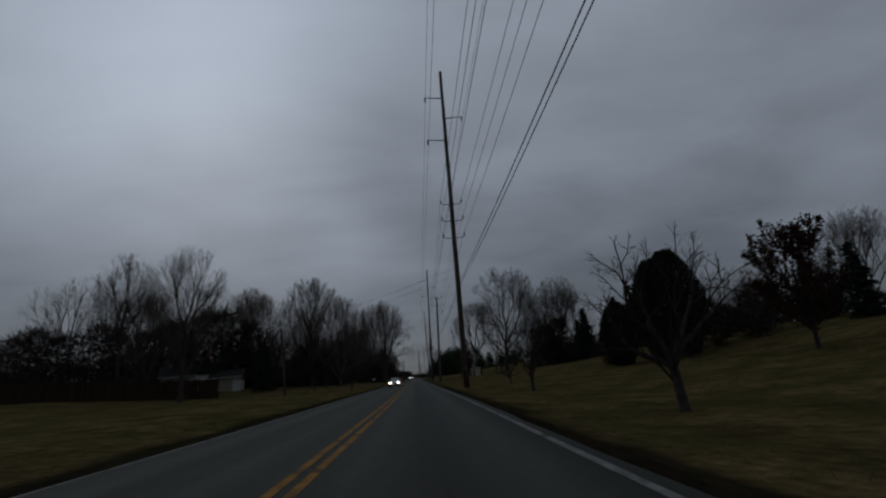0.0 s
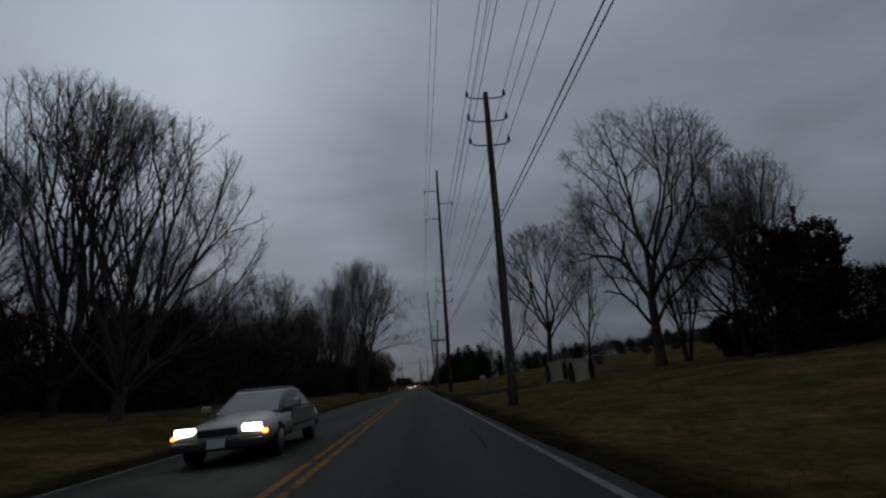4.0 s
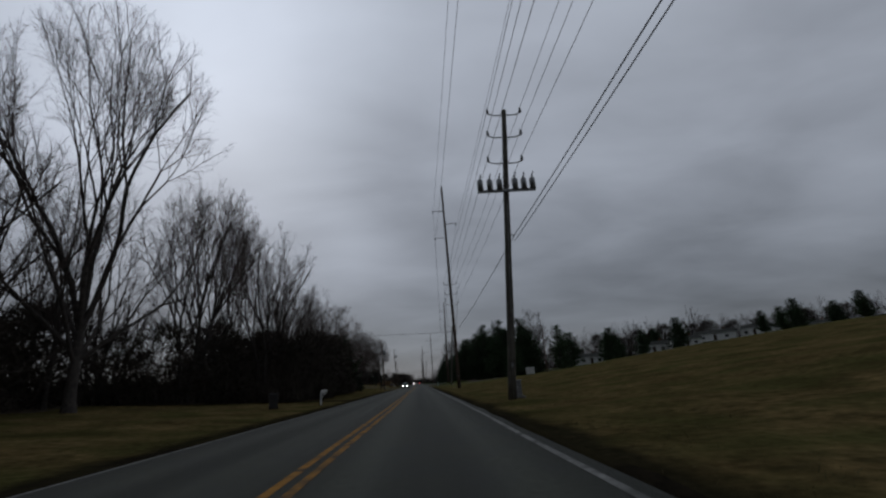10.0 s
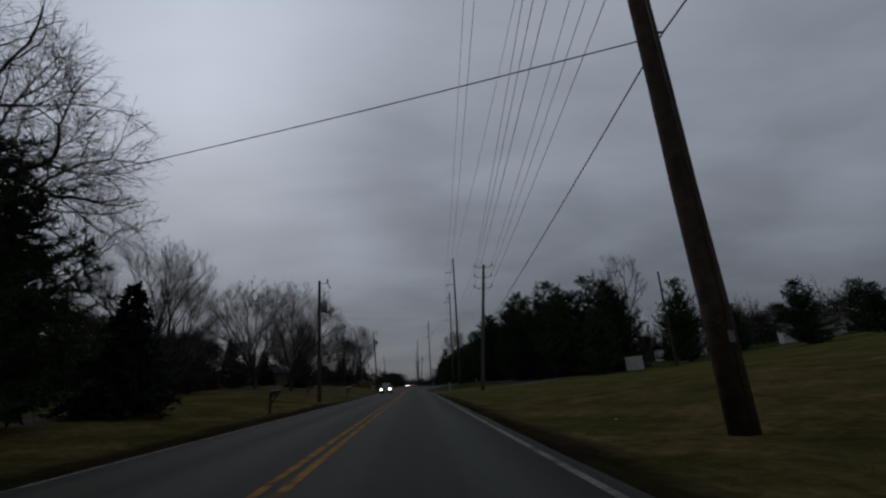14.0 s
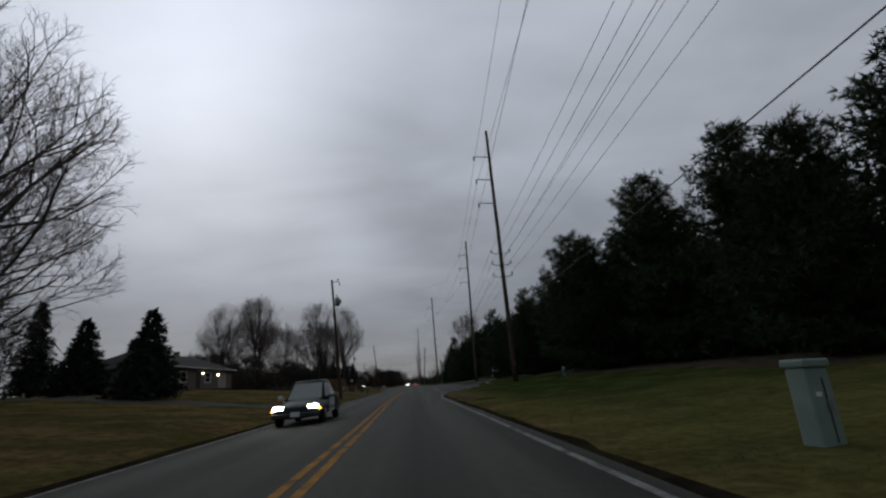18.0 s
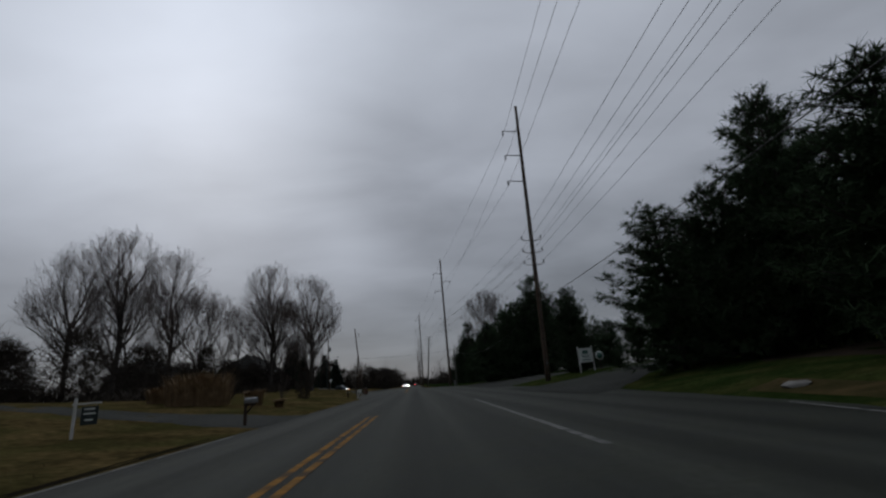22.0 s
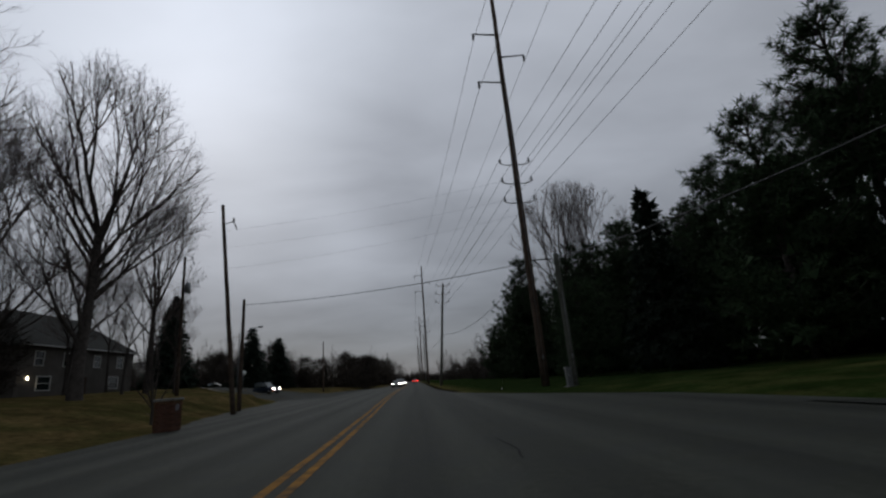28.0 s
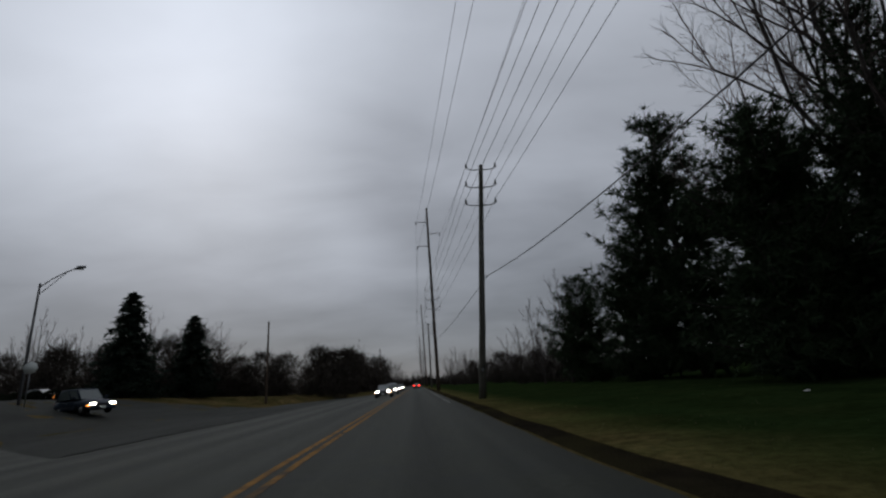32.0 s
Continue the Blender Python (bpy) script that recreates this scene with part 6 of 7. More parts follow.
# tufts along both verges and over the near lawns
spots = []
for k in range(2200):
    y = rng_b.uniform(-2, 332)
    spots.append((edge_r(y) + 0.7 + abs(rng_b.gauss(0, 1.6)), y, 0.35, rng_b.uniform(0.08, 0.26), 12, 0.007, 0.5))
for k in range(900):
    y = rng_b.uniform(-2, 415)
    spots.append((edge_l(y) - 0.4 - abs(rng_b.gauss(0, 1.4)), y, 0.35, rng_b.uniform(0.06, 0.22), 12, 0.007, 0.5))
for k in range(500):
    y = rng_b.uniform(428, 500)
    spots.append((edge_r(y) + 0.6 + abs(rng_b.gauss(0, 2.5)), y, 0.4, rng_b.uniform(0.06, 0.2), 12, 0.007, 0.5))
for k in range(3600):
    y = rng_b.uniform(0, 300)
    side = rng_b.random() < 0.6
    x = edge_r(y) + 0.5 + 14 * rng_b.random() ** 1.6 if side else edge_l(y) - 0.4 - 12 * rng_b.random() ** 1.6
    spots.append((x, y, 0.5, rng_b.uniform(0.06, 0.17), 14, 0.006, 0.7))
blades("grass", "short dull grass tufts along the verges", "grass", M_GRASS_BLADE, spots, 9)


def grass_clump(x, y, h, r):
    t = thing("ornamental_grass", "tall clump of straw-coloured ornamental grass", "plant", pose(x, y, ground_z(x, y)))
    f = Foliage(int(x * 7 + y))
    rr = random.Random(int(x * 13 + y))
    for k in range(700):
        a, q = rr.uniform(0, 6.283), r * 0.55 * math.sqrt(rr.random())
        d = V(math.cos(a) * rr.uniform(0, 0.22), math.sin(a) * rr.uniform(0, 0.22), 1).normalized() * h * rr.uniform(0.45, 1.0)
        c = V(math.cos(a) * q, math.sin(a) * q, 0)
        s = V(-math.sin(a), math.cos(a), 0) * 0.02
        b = len(f.v)
        f.v += [c - s, c + s, c + d * 0.7 + s, c + d * 0.7 - s, c + d + V(math.cos(a), math.sin(a), -0.4) * 0.3]
        f.f += [(b, b + 1, b + 2, b + 3), (b + 3, b + 2, b + 4)]
    link_mesh("stalks", f.v, f.f, M_STRAW, t)


for x, y, h, r in ((-13.4, 350.6, 2.5, 2.2), (-14.8, 350.2, 2.4, 2.2), (-11.3, 352.5, 1.3, 1.0), (-17.5, 352, 1.3, 1.2), (-9.6, 352.6, 0.7, 0.5)):
    grass_clump(x, y, h, r)


# ---------------------------------------------------------------- roadside things
def mailbox(x, y, rz, post, body, label, z_box=1.0):
    m = thing("mailbox", label, "mailbox", pose(x, y, ground_z(x, y) - 0.05, 0, 0, rz))
    part("post", box(0.11, 0.11, z_box + 0.08, 0, 0, 0, 0.012), post, m)
    part("arm", box(0.5, 0.09, 0.08, 0.18, 0, z_box - 0.1, 0.01), post, m)
    part("brace", box(0.06, 0.06, 0.42, 0, 0, 0, 0.008, m=Matrix.Translation((0.02, 0, z_box - 0.42)) @ Matrix.Rotation(radians(42), 4, "Y")), post, m)
    bm = bmesh.new()
    prof = [(-0.09, 0), (0.09, 0), (0.09, 0.13)] + [(0.09 * math.cos(t), 0.13 + 0.09 * math.sin(t)) for t in (0.5, 1.05, 1.57, 2.1, 2.64)] + [(-0.09, 0.13)]
    for sx in (-0.02, 0.48):
        vs = [bm.verts.new((sx, a, z_box + b)) for a, b in prof]
        bm.faces.new(vs)
    bm.verts.ensure_lookup_table()
    n = len(prof)
    for k in range(n):
        bm.faces.new((bm.verts[k], bm.verts[(k + 1) % n], bm.verts[n + (k + 1) % n], bm.verts[n + k]))
    bmesh.ops.recalc_face_normals(bm, faces=bm.faces)
    part("box", bm, body, m)
    part("door", box(0.012, 0.17, 0.19, 0.488, 0, z_box + 0.01, 0.004), body, m)
    part("flag", box(0.14, 0.01, 0.05, 0.3, 0.1, z_box + 0.16), M_FLAG, m, "small red flag")


M_FLAG = mat("red_plastic", (0.25, 0.02, 0.02), (0.18, 0.02, 0.02), 5.0, 0.5)
M_GREEN_POST = mat("green_painted_post", (0.03, 0.12, 0.08), (0.022, 0.085, 0.06), 4.0, 0.6)
M_SIGN_DARK = mat("dark_sign_panel", (0.012, 0.022, 0.026), (0.018, 0.03, 0.033), 4.0, 0.5)
M_SIGN_PALE = mat("pale_sign_panel", (0.70, 0.74, 0.71), (0.60, 0.64, 0.61), 2.0, 0.6)
M_SIGN_GREEN = mat("green_sign_print", (0.04, 0.13, 0.10), (0.03, 0.10, 0.08), 4.0, 0.6)
mailbox(-8.1, 191.2, 20, M_WHITE, M_WHITE, "white metal mailbox on a braced white post", 0.95)
mailbox(-9.2, 94.6, 10, M_WOOD_DARK, M_WHITE, "pale mailbox on a dark wooden post", 1.05)
mailbox(-8.8, 96.0, 10, M_WOOD_DARK, M_DARK, "dark mailbox beside the pale one")
mailbox(-7.3, 266.6, 0, M_WOOD_DARK, M_GALV, "large weathered mailbox on a wooden post", 1.05)
mailbox(-7.0, 305.8, 0, M_GREEN_POST, M_DARK, "dark mailbox on a green painted post", 1.0)
mailbox(-7.2, 339.4, 0, M_WOOD_DARK, M_GALV, "grey mailbox on a wooden post", 0.95)
mailbox(-7.3, 239.0, 0, M_WOOD_DARK, M_DARK, "dark mailbox on a leaning wooden post")
mailbox(-8.0, 384.0, 0, M_WHITE, M_WHITE, "small white mailbox by the lawn", 0.9)
mailbox(-8.8, 62.0, 0, M_WOOD_DARK, M_DARK, "dark mailbox at the lawn's edge")


def wheeled_bin(x, y, rz, label):
    b = thing("wheeled_bin", label, "bin", pose(x, y, ground_z(x, y) - 0.02, 0, 0, rz))
    bm = box(0.5, 0.55, 0.95, 0, 0, 0.05, 0.02)
    for v in bm.verts:
        v.co.x *= 1 + 0.22 * v.co.z
        v.co.y *= 1 + 0.22 * v.co.z
    part("body", bm, M_DARK, b)
    part("lid", box(0.66, 0.74, 0.07, 0, 0.02, 1.0, 0.025), M_DARK, b)
    part("handle", box(0.5, 0.04, 0.04, 0, -0.38, 0.94, 0.01), M_DARK, b)
    for sx in (-1, 1):
        Tubes().add([V(sx * 0.24, -0.26, 0.11), V(sx * 0.3, -0.26, 0.11)], [0.11, 0.11], 12).ob("wheel", M_RUBBER, b)


wheeled_bin(-10.2, 185.8, 20, "black wheeled bin standing on the verge")
# brick mailbox pier
pier = thing("brick_pier", "low red-brown brick mailbox pier on the verge", "pier", pose(-10.0, 413.2, ground_z(-10, 413.2) - 0.05))
part("core", box(0.62, 0.62, 1.12, 0, 0, 0), M_MORTAR, pier)
part("cap", box(0.82, 0.82, 0.09, 0, 0, 1.26, 0.02), M_CONCRETE, pier)
part("mail_door", box(0.02, 0.26, 0.24, 0.345, 0, 0.86, 0.004), M_GALV, pier)
bmx = box(0.205, 0.1, 0.065, 0, 0, 0, 0.006)
brick_me = bpy.data.meshes.new("brick")
bmx.to_mesh(brick_me)
bmx.free()
brick_me.materials.append(M_BRICK)
for row in range(16):
    for side in range(4):
        for k in range(3):
            o = new("brick", brick_me)
            o.parent = pier
            u = -0.225 + 0.225 * k + (0.055 if row % 2 else -0.055)
            o.matrix_basis = Matrix.Rotation(radians(90 * side), 4, "Z") @ Matrix.Translation((u, -0.30, 0.02 + 0.077 * row))


M_PALEGREEN = mat("pale_green_cabinet", (0.20, 0.28, 0.24), (0.14, 0.20, 0.175), 2.0, 0.6)


def cabinet(x, y, rz, w, d, h, material, label, name="utility_cabinet", pad=True, lean=0.0):
    c = thing(name, label, "utility box", pose(x, y, ground_z(x, y) - (0.03 if pad else 0.16), 0, lean, rz))
    if pad:
        part("pad", box(w + 0.25, d + 0.25, 0.12, 0, 0, 0, 0.015), M_CONCRETE, c)
    part("body", box(w, d, h * 0.9, 0, 0, 0.12, 0.03), material, c)
    part("lid", box(w + 0.05, d + 0.06, h * 0.1, 0, 0, 0.12 + h * 0.9, 0.025), material, c)
    part("door_seam", box(0.012, 0.012, h * 0.7, 0.03, -d / 2 - 0.004, 0.2), M_DARK, c)
    part("latch", box(0.06, 0.03, 0.12, w * 0.13, -d / 2 - 0.012, h * 0.55), M_GALV, c)
    part("notice", box(w * 0.24, 0.006, w * 0.16, -w * 0.2, -d / 2 - 0.004, h * 0.7), M_WHITE, c)
    return c


cabinet(4.62, 273.8, 6, 0.31, 0.28, 1.0, M_PALEGREEN, "pale green cable cabinet leaning in the grass", pad=False, lean=3)
cabinet(29.3, 273.4, -20, 2.1, 1.6, 1.7, M_WHITE, "white utility cabinet at the edge of the field")
cabinet(5.0, 176.9, 0, 0.3, 0.25, 0.8, M_GALV, "grey cable pedestal beside the pole")
cabinet(8.5, 418.6, 0, 0.3, 0.3, 1.0, M_GALV, "grey cable pedestal beside the stub pole")


def hydrant(x, y):
    h = thing("fire_hydrant", "pale green fire hydrant on the grass bank", "hydrant", pose(x, y, ground_z(x, y) - 0.02))
    t = Tubes()
    t.add([V(0, 0, 0), V(0, 0, 0.05), V(0, 0, 0.06), V(0, 0, 0.5), V(0, 0, 0.55)], [0.17, 0.17, 0.11, 0.11, 0.15], 14)
    t.ob("barrel", M_HYDRANT, h)
    Tubes().add([V(0, 0, 0.55), V(0, 0, 0.66), V(0, 0, 0.73), V(0, 0, 0.8)], [0.15, 0.12, 0.05, 0.04], 14).ob("bonnet", M_HYDRANT_CAP, h, "white bonnet")
    for d in ((1, 0), (-1, 0), (0, -1)):
        Tubes().add([V(d[0] * 0.08, d[1] * 0.08, 0.42), V(d[0] * 0.2, d[1] * 0.2, 0.42)], [0.07, 0.075], 10).ob("nozzle_cap", M_HYDRANT, h)


M_HYDRANT = mat("green_hydrant_paint", (0.08, 0.22, 0.17), (0.06, 0.17, 0.13), 6.0, 0.5)
M_HYDRANT_CAP = mat("pale_hydrant_paint", (0.42, 0.45, 0.43), (0.34, 0.37, 0.35), 6.0, 0.5)
hydrant(12.6, 306.6)
drape("path", "pale worn patch of gravel in the grass", [(5.2, 304.4, 5.3, 304.6), (5.9, 304.4, 5.9, 305.2), (6.7, 304.9, 6.6, 305.5), (7.6, 305.0, 7.5, 305.9), (8.4, 305.6, 8.4, 305.9)], M_GRAVEL, 0.012, "path")


def estate_sign(x, y, rz):
    s = thing("yard_sign", "white post sign with a hanging dark panel", "sign", pose(x, y, ground_z(x, y) - 0.1, 0, 0, rz) @ Matrix.Scale(0.74, 4))
    part("post", box(0.09, 0.09, 1.7, 0, 0, 0, 0.01), M_WHITE, s)
    part("arm", box(1.05, 0.07, 0.07, 0.42, 0, 1.42, 0.01), M_WHITE, s)
    part("panel", box(0.62, 0.03, 0.72, 0.56, 0, 0.62, 0.006), M_SIGN_DARK, s)
    for k, (w, z) in enumerate(((0.4, 1.2), (0.46, 1.02), (0.3, 0.78))):
        part("lettering_bar", box(w, 0.006, 0.07, 0.56, -0.02, z), M_SIGN_PALE, s)
    for dx in (0.35, 0.78):
        part("hanger", box(0.012, 0.012, 0.1, dx, 0, 1.33), M_GALV, s)


estate_sign(-10.3, 334.0, 6)


def board_sign(x, y, rz):
    s = thing("notice_board", "white wooden sign board on two posts", "sign", pose(x, y, ground_z(x, y) - 0.05, 0, 0, rz))
    for dx in (-0.75, 0.75):
        part("post", box(0.1, 0.1, 2.45, dx, 0, 0, 0.012), M_WHITE, s)
    part("top_rail", box(1.5, 0.07, 0.08, 0, 0, 2.2, 0.01), M_WHITE, s)
    part("bottom_rail", box(1.5, 0.07, 0.09, 0, 0, 0.92, 0.01), M_WHITE, s)
    part("panel", box(1.4, 0.03, 1.2, 0, 0.01, 1.0, 0.006), M_SIGN_PALE, s)
    for w, h, dx, z in ((0.62, 0.34, 0, 1.72), (1.0, 0.06, 0, 1.58), (0.9, 0.05, 0, 1.46), (0.7, 0.05, 0, 1.36), (0.95, 0.09, 0, 1.12)):
        part("lettering_bar", box(w, 0.006, h, dx, -0.012, z), M_SIGN_GREEN, s)


board_sign(16.8, 362.8, 8)
disc = thing("round_sign", "small round green and white plaque on a post", "sign", pose(18.0, 362.4, ground_z(18, 362.4) - 0.1, 0, 0, 8))
part("post", box(0.08, 0.08, 1.2, 0, 0.05, 0, 0.01), M_WOOD_DARK, disc)
Tubes().add([V(0, 0.0, 1.35), V(0, -0.05, 1.35)], [0.42, 0.42], 20).ob("plaque", M_SIGN_PALE, disc)
Tubes().add([V(0, -0.05, 1.35), V(0, -0.056, 1.35)], [0.3, 0.3], 20).ob("emblem", M_SIGN_GREEN, disc)


def bollard(x, y, h, label):
    b = thing("post", label, "post", pose(x, y, ground_z(x, y) - 0.1))
    Tubes().add([V(0, 0, 0), V(0.01, 0, h * 0.6), V(0.02, 0, h)], [0.11, 0.105, 0.1], 10).ob("shaft", M_WOOD_DARK, b)
    part("marker", box(0.14, 0.012, 0.12, 0.01, -0.108, h * 0.72), M_GALV, b)


bollard(-10.2, 321.0, 1.05, "short dark wooden marker post on the lawn")
bollard(-21.5, 384, 0.9, "short dark wooden marker post on the lawn")
bollard(-9.0, 381.5, 0.9, "short dark stake by the driveway")
for x, y, s in ((-11.0, 358.0, 0.5), (-10.6, 262.0, 0.35), (-12.5, 63, 0.4), (-14.5, 66, 0.4)):
    put(T_FAR[2], x, y, x * 40, s * 0.36, label="young leafless lawn tree")


def entrance_wall(x, y, rz, s=1.0):
    w = thing("entrance_wall", "pale flared masonry entrance wall with a cap", "gate pier", pose(x, y, ground_z(x, y) - 0.1, 0, 0, rz) @ Matrix.Diagonal((s, s, 0.85, 1)))
    bm = box(1.9, 0.55, 1.95, 0, 0, 0, 0.02)
    for v in bm.verts:
        v.co.x *= 1 + 0.10 * v.co.z
        v.co.y *= 1 + 0.06 * v.co.z
    part("body", bm, M_BEIGE, w)
    part("plinth", box(2.0, 0.66, 0.18, 0, 0, 0, 0.02), M_BEIGE, w)
    bm = box(2.7, 0.85, 0.2, 0, 0, 1.95, 0.05)
    for v in bm.verts:
        v.co.z += 0.05 * math.cos(v.co.x * 1.1)
    part("cap", bm, M_BEIGE, w)


entrance_wall(13.15, 107.0, -20, 0.54)
entrance_wall(13.3, 100.7, -20, 0.54)
for x, y in ((12.4, 107.3), (13.9, 106.7), (12.55, 101.0), (14.05, 100.4)):
    put(T_CONE, x, y, x * 50, 0.42, 0.66)


def street_lamp(x, y, hx, hy, h):
    l = thing("street_lamp", "tall dark street lamp with a curved bracket arm", "street lamp", pose(x, y, ground_z(x, y) - 0.1))
    Tubes().add([V(0, 0, 0), V(0, 0, 0.3), V(0, 0, h)], [0.13, 0.1, 0.07], 10).ob("pole", M_DARK, l)
    dx, dy = hx - x, hy - y
    Tubes().add([V(0, 0, h - 0.3), V(dx * 0.3, dy * 0.3, h + 0.15), V(dx * 0.65, dy * 0.65, h + 0.5), V(dx * 0.9, dy * 0.9, h + 0.62)], [0.045] * 4, 6).ob("upper_arm", M_GALV, l)
    Tubes().add([V(0, 0, h - 0.9), V(dx * 0.35, dy * 0.35, h - 0.2), V(dx * 0.65, dy * 0.65, h + 0.42)], [0.03] * 3, 6).ob("lower_brace", M_GALV, l)
    head = Tubes()
    head.add([V(dx * 0.85, dy * 0.85, h + 0.6), V(dx * 0.95, dy * 0.95, h + 0.64), V(dx * 1.1, dy * 1.1, h + 0.6)], [0.06, 0.16, 0.1], 8)
    lh = head.ob("luminaire", M_GALV, l)
    part("lens", box(0.3, 0.16, 0.05, dx * 1.02, dy * 1.02, h + 0.44, 0.02), M_SIGN_PALE, lh)


street_lamp(-28.0, 468.6, -24.2, 467.2, 8.9)
stop = thing("street_sign", "round-backed traffic sign on a thin post", "sign", pose(-26.8, 467.6, ground_z(-26.8, 467.6) - 0.1, 0, 0, 20))
Tubes().add([V(0, 0, 0), V(0, 0, 3.2)], [0.035, 0.035], 6).ob("post", M_GALV, stop)
Tubes().add([V(0, -0.05, 2.75), V(0, -0.07, 2.75)], [0.42, 0.42], 8).ob("plate", M_SIGN_PALE, stop)
# low kerb round the corner lawn
kerb = []
for k in range(15):
    t = k / 14
    kerb.append((-12.5 - 11.5 * t, 449 + 8.5 * t ** 2.2))
drape("kerb", "pale concrete kerb round the corner lawn", [(a, b, a - 0.1, b - 0.32) for a, b in kerb] , M_CONCRETE, 0.12, "kerb", 1)
drape("pavement", "narrow concrete edge along the corner lawn", [(-24, 457.5, -24.2, 457.1), (-32, 461.0, -32.2, 460.6), (-50, 464.5, -50.2, 464.1)], M_CONCRETE, 0.10, "kerb", 1)


# ---------------------------------------------------------------- houses
def window(parent, m, w, h):
    f = bmesh.new()
    for sx, sz, dx, dz in ((w + 0.16, 0.08, 0, -0.08), (w + 0.16, 0.08, 0, h), (0.08, h, -w / 2 - 0.04, 0), (0.08, h, w / 2 + 0.04, 0), (w, 0.04, 0, h / 2 - 0.02)):
        add_box(f, sx, 0.1, sz, dx, 0, dz)
    f.transform(m)
    fr = part("window", f, M_WHITE, parent)
    part("pane", box(w, 0.03, h, 0, 0.03, 0, m=m), M_GLASS_DARK, fr)


def house(x, y, rz, w, d, eave, ridge, wall, label, z=None, hip=0.0, windows=(), doors=(), porch=(), roof=None, overhang=0.5):
    """Front along the local x axis, facing local -y; windows are (along, height, width, tall)."""
    z0 = ground_z(x, y) - 0.3 if z is None else z
    h = thing("house", label, "house", pose(x, y, z0, 0, 0, rz))
    bm = box(w, d, eave, 0, 0, 0)
    if not hip:
        for sx in (-1, 1):
            a = [bm.verts.new((sx * w / 2, -d / 2, eave)), bm.verts.new((sx * w / 2, d / 2, eave)), bm.verts.new((sx * w / 2, 0, ridge))]
            bm.faces.new(a if sx > 0 else a[::-1])
    part("wall", bm, wall, h)
    o = overhang
    rb = bmesh.new()
    k = w / 2 + o - hip
    zl = eave - o * (ridge - eave) / (d / 2)
    pts = [(-w / 2 - o, -d / 2 - o, zl), (w / 2 + o, -d / 2 - o, zl), (w / 2 + o, d / 2 + o, zl), (-w / 2 - o, d / 2 + o, zl), (-k, 0, ridge), (k, 0, ridge)]
    vt = [rb.verts.new(p) for p in pts] + [rb.verts.new((p[0], p[1], p[2] + 0.18)) for p in pts]
    for f in ((0, 1, 5, 4), (2, 3, 4, 5), (1, 2, 5), (3, 0, 4)):
        rb.faces.new([vt[q + 6] for q in f])
        rb.faces.new([vt[q] for q in f][::-1])
    for a, b in ((0, 1), (1, 2), (2, 3), (3, 0)):
        rb.faces.new((vt[a], vt[b], vt[b + 6], vt[a + 6]))
    part("roof", rb, roof or M_ROOF, h)
    part("chimney", box(0.7, 0.6, ridge - eave + 0.9, w * 0.22, d * 0.12, eave), M_BRICK, h)
    front = Matrix.Translation((0, -d / 2 - 0.03, 0))
    for a, zz, ww, hh in windows:
        window(h, front @ Matrix.Translation((a, 0, zz)), ww, hh)
    for a, zz, ww, hh in doors:
        dr = part("door", box(ww, 0.08, hh, a, -d / 2 - 0.03, zz, 0.01), M_GARAGE if ww > 2 else M_WOOD_DARK, h)
        part("knob", box(0.05, 0.06, 0.05, a + ww * 0.38, -d / 2 - 0.1, zz + hh * 0.48), M_GALV, dr)
    for a, zz in porch:
        p = part("porch_lamp", box(0.16, 0.14, 0.24, a, -d / 2 - 0.1, zz, 0.03), M_PORCH, h, "lit porch lamp")
    part("gutter", box(w + 2 * o, 0.1, 0.1, 0, -d / 2 - o - 0.05, zl + 0.05), M_WHITE, h)
    return h


# fronts turned to the road: local -y towards +x is a turn of 90 degrees
house(-33.0, 332.0, 90, 21, 9, 2.75, 4.7, M_SIDING_TAN, "low brown ranch house with lit porch lamps", hip=3.5, windows=((-8, 0.9, 1.6, 1.2), (-4.5, 0.9, 1.4, 1.2), (2.2, 0.9, 1.6, 1.2)), doors=((-0.5, 0.1, 1.0, 2.05), (7.0, 0.1, 2.6, 2.1)), porch=((0.6, 1.9), (5.3, 1.8)))
house(-45.5, 452, 90, 19, 11, 5.7, 10.0, M_SIDING, "two-storey grey house behind bare trees", hip=4.5, windows=((-7, 3.4, 1.1, 1.4), (-3, 3.4, 1.1, 1.4), (2, 3.4, 1.1, 1.4), (6.5, 3.4, 1.1, 1.4), (-6, 0.8, 1.8, 1.4), (5.5, 0.8, 1.8, 1.4)), doors=((0, 0.1, 1.1, 2.1),), porch=((-8.2, 1.9),))
house(-60, 428, 90, 16, 10, 5.2, 8.8, M_SIDING, "grey two-storey house far behind the trees", hip=4.0, windows=((-4, 3.3, 1.1, 1.3), (4, 3.3, 1.1, 1.3), (-4, 0.8, 1.6, 1.3), (4, 0.8, 1.6, 1.3)), doors=((0, 0.1, 1.1, 2.1),))
cottage = house(-38.5, 81.5, 20, 8.5, 5.5, 2.7, 4.4, M_WHITE, "white cottage with dark shutters behind the fence", windows=((-3.2, 0.9, 0.9, 1.2), (-1.2, 0.9, 0.9, 1.2)))
for x in (-3.2, -1.2):
    for sx in (-0.68, 0.68):
        part("shutter", box(0.36, 0.04, 1.25, x + sx, -2.78, 0.87, 0.008), M_DARK, cottage, "dark board shutter")
house(-35.8, 79.8, -58, 4.6, 2.8, 3.1, 5.4, M_WHITE, "white gabled front wing of the cottage", windows=((-0.6, 0.9, 0.8, 1.2),), doors=((1.0, 0.1, 0.9, 2.0),), overhang=0.25)
house(-31.8, 79.6, 10, 4.4, 4.0, 2.4, 3.4, M_WHITE, "small white garage beside the cottage", doors=((0, 0.05, 2.2, 1.9),))
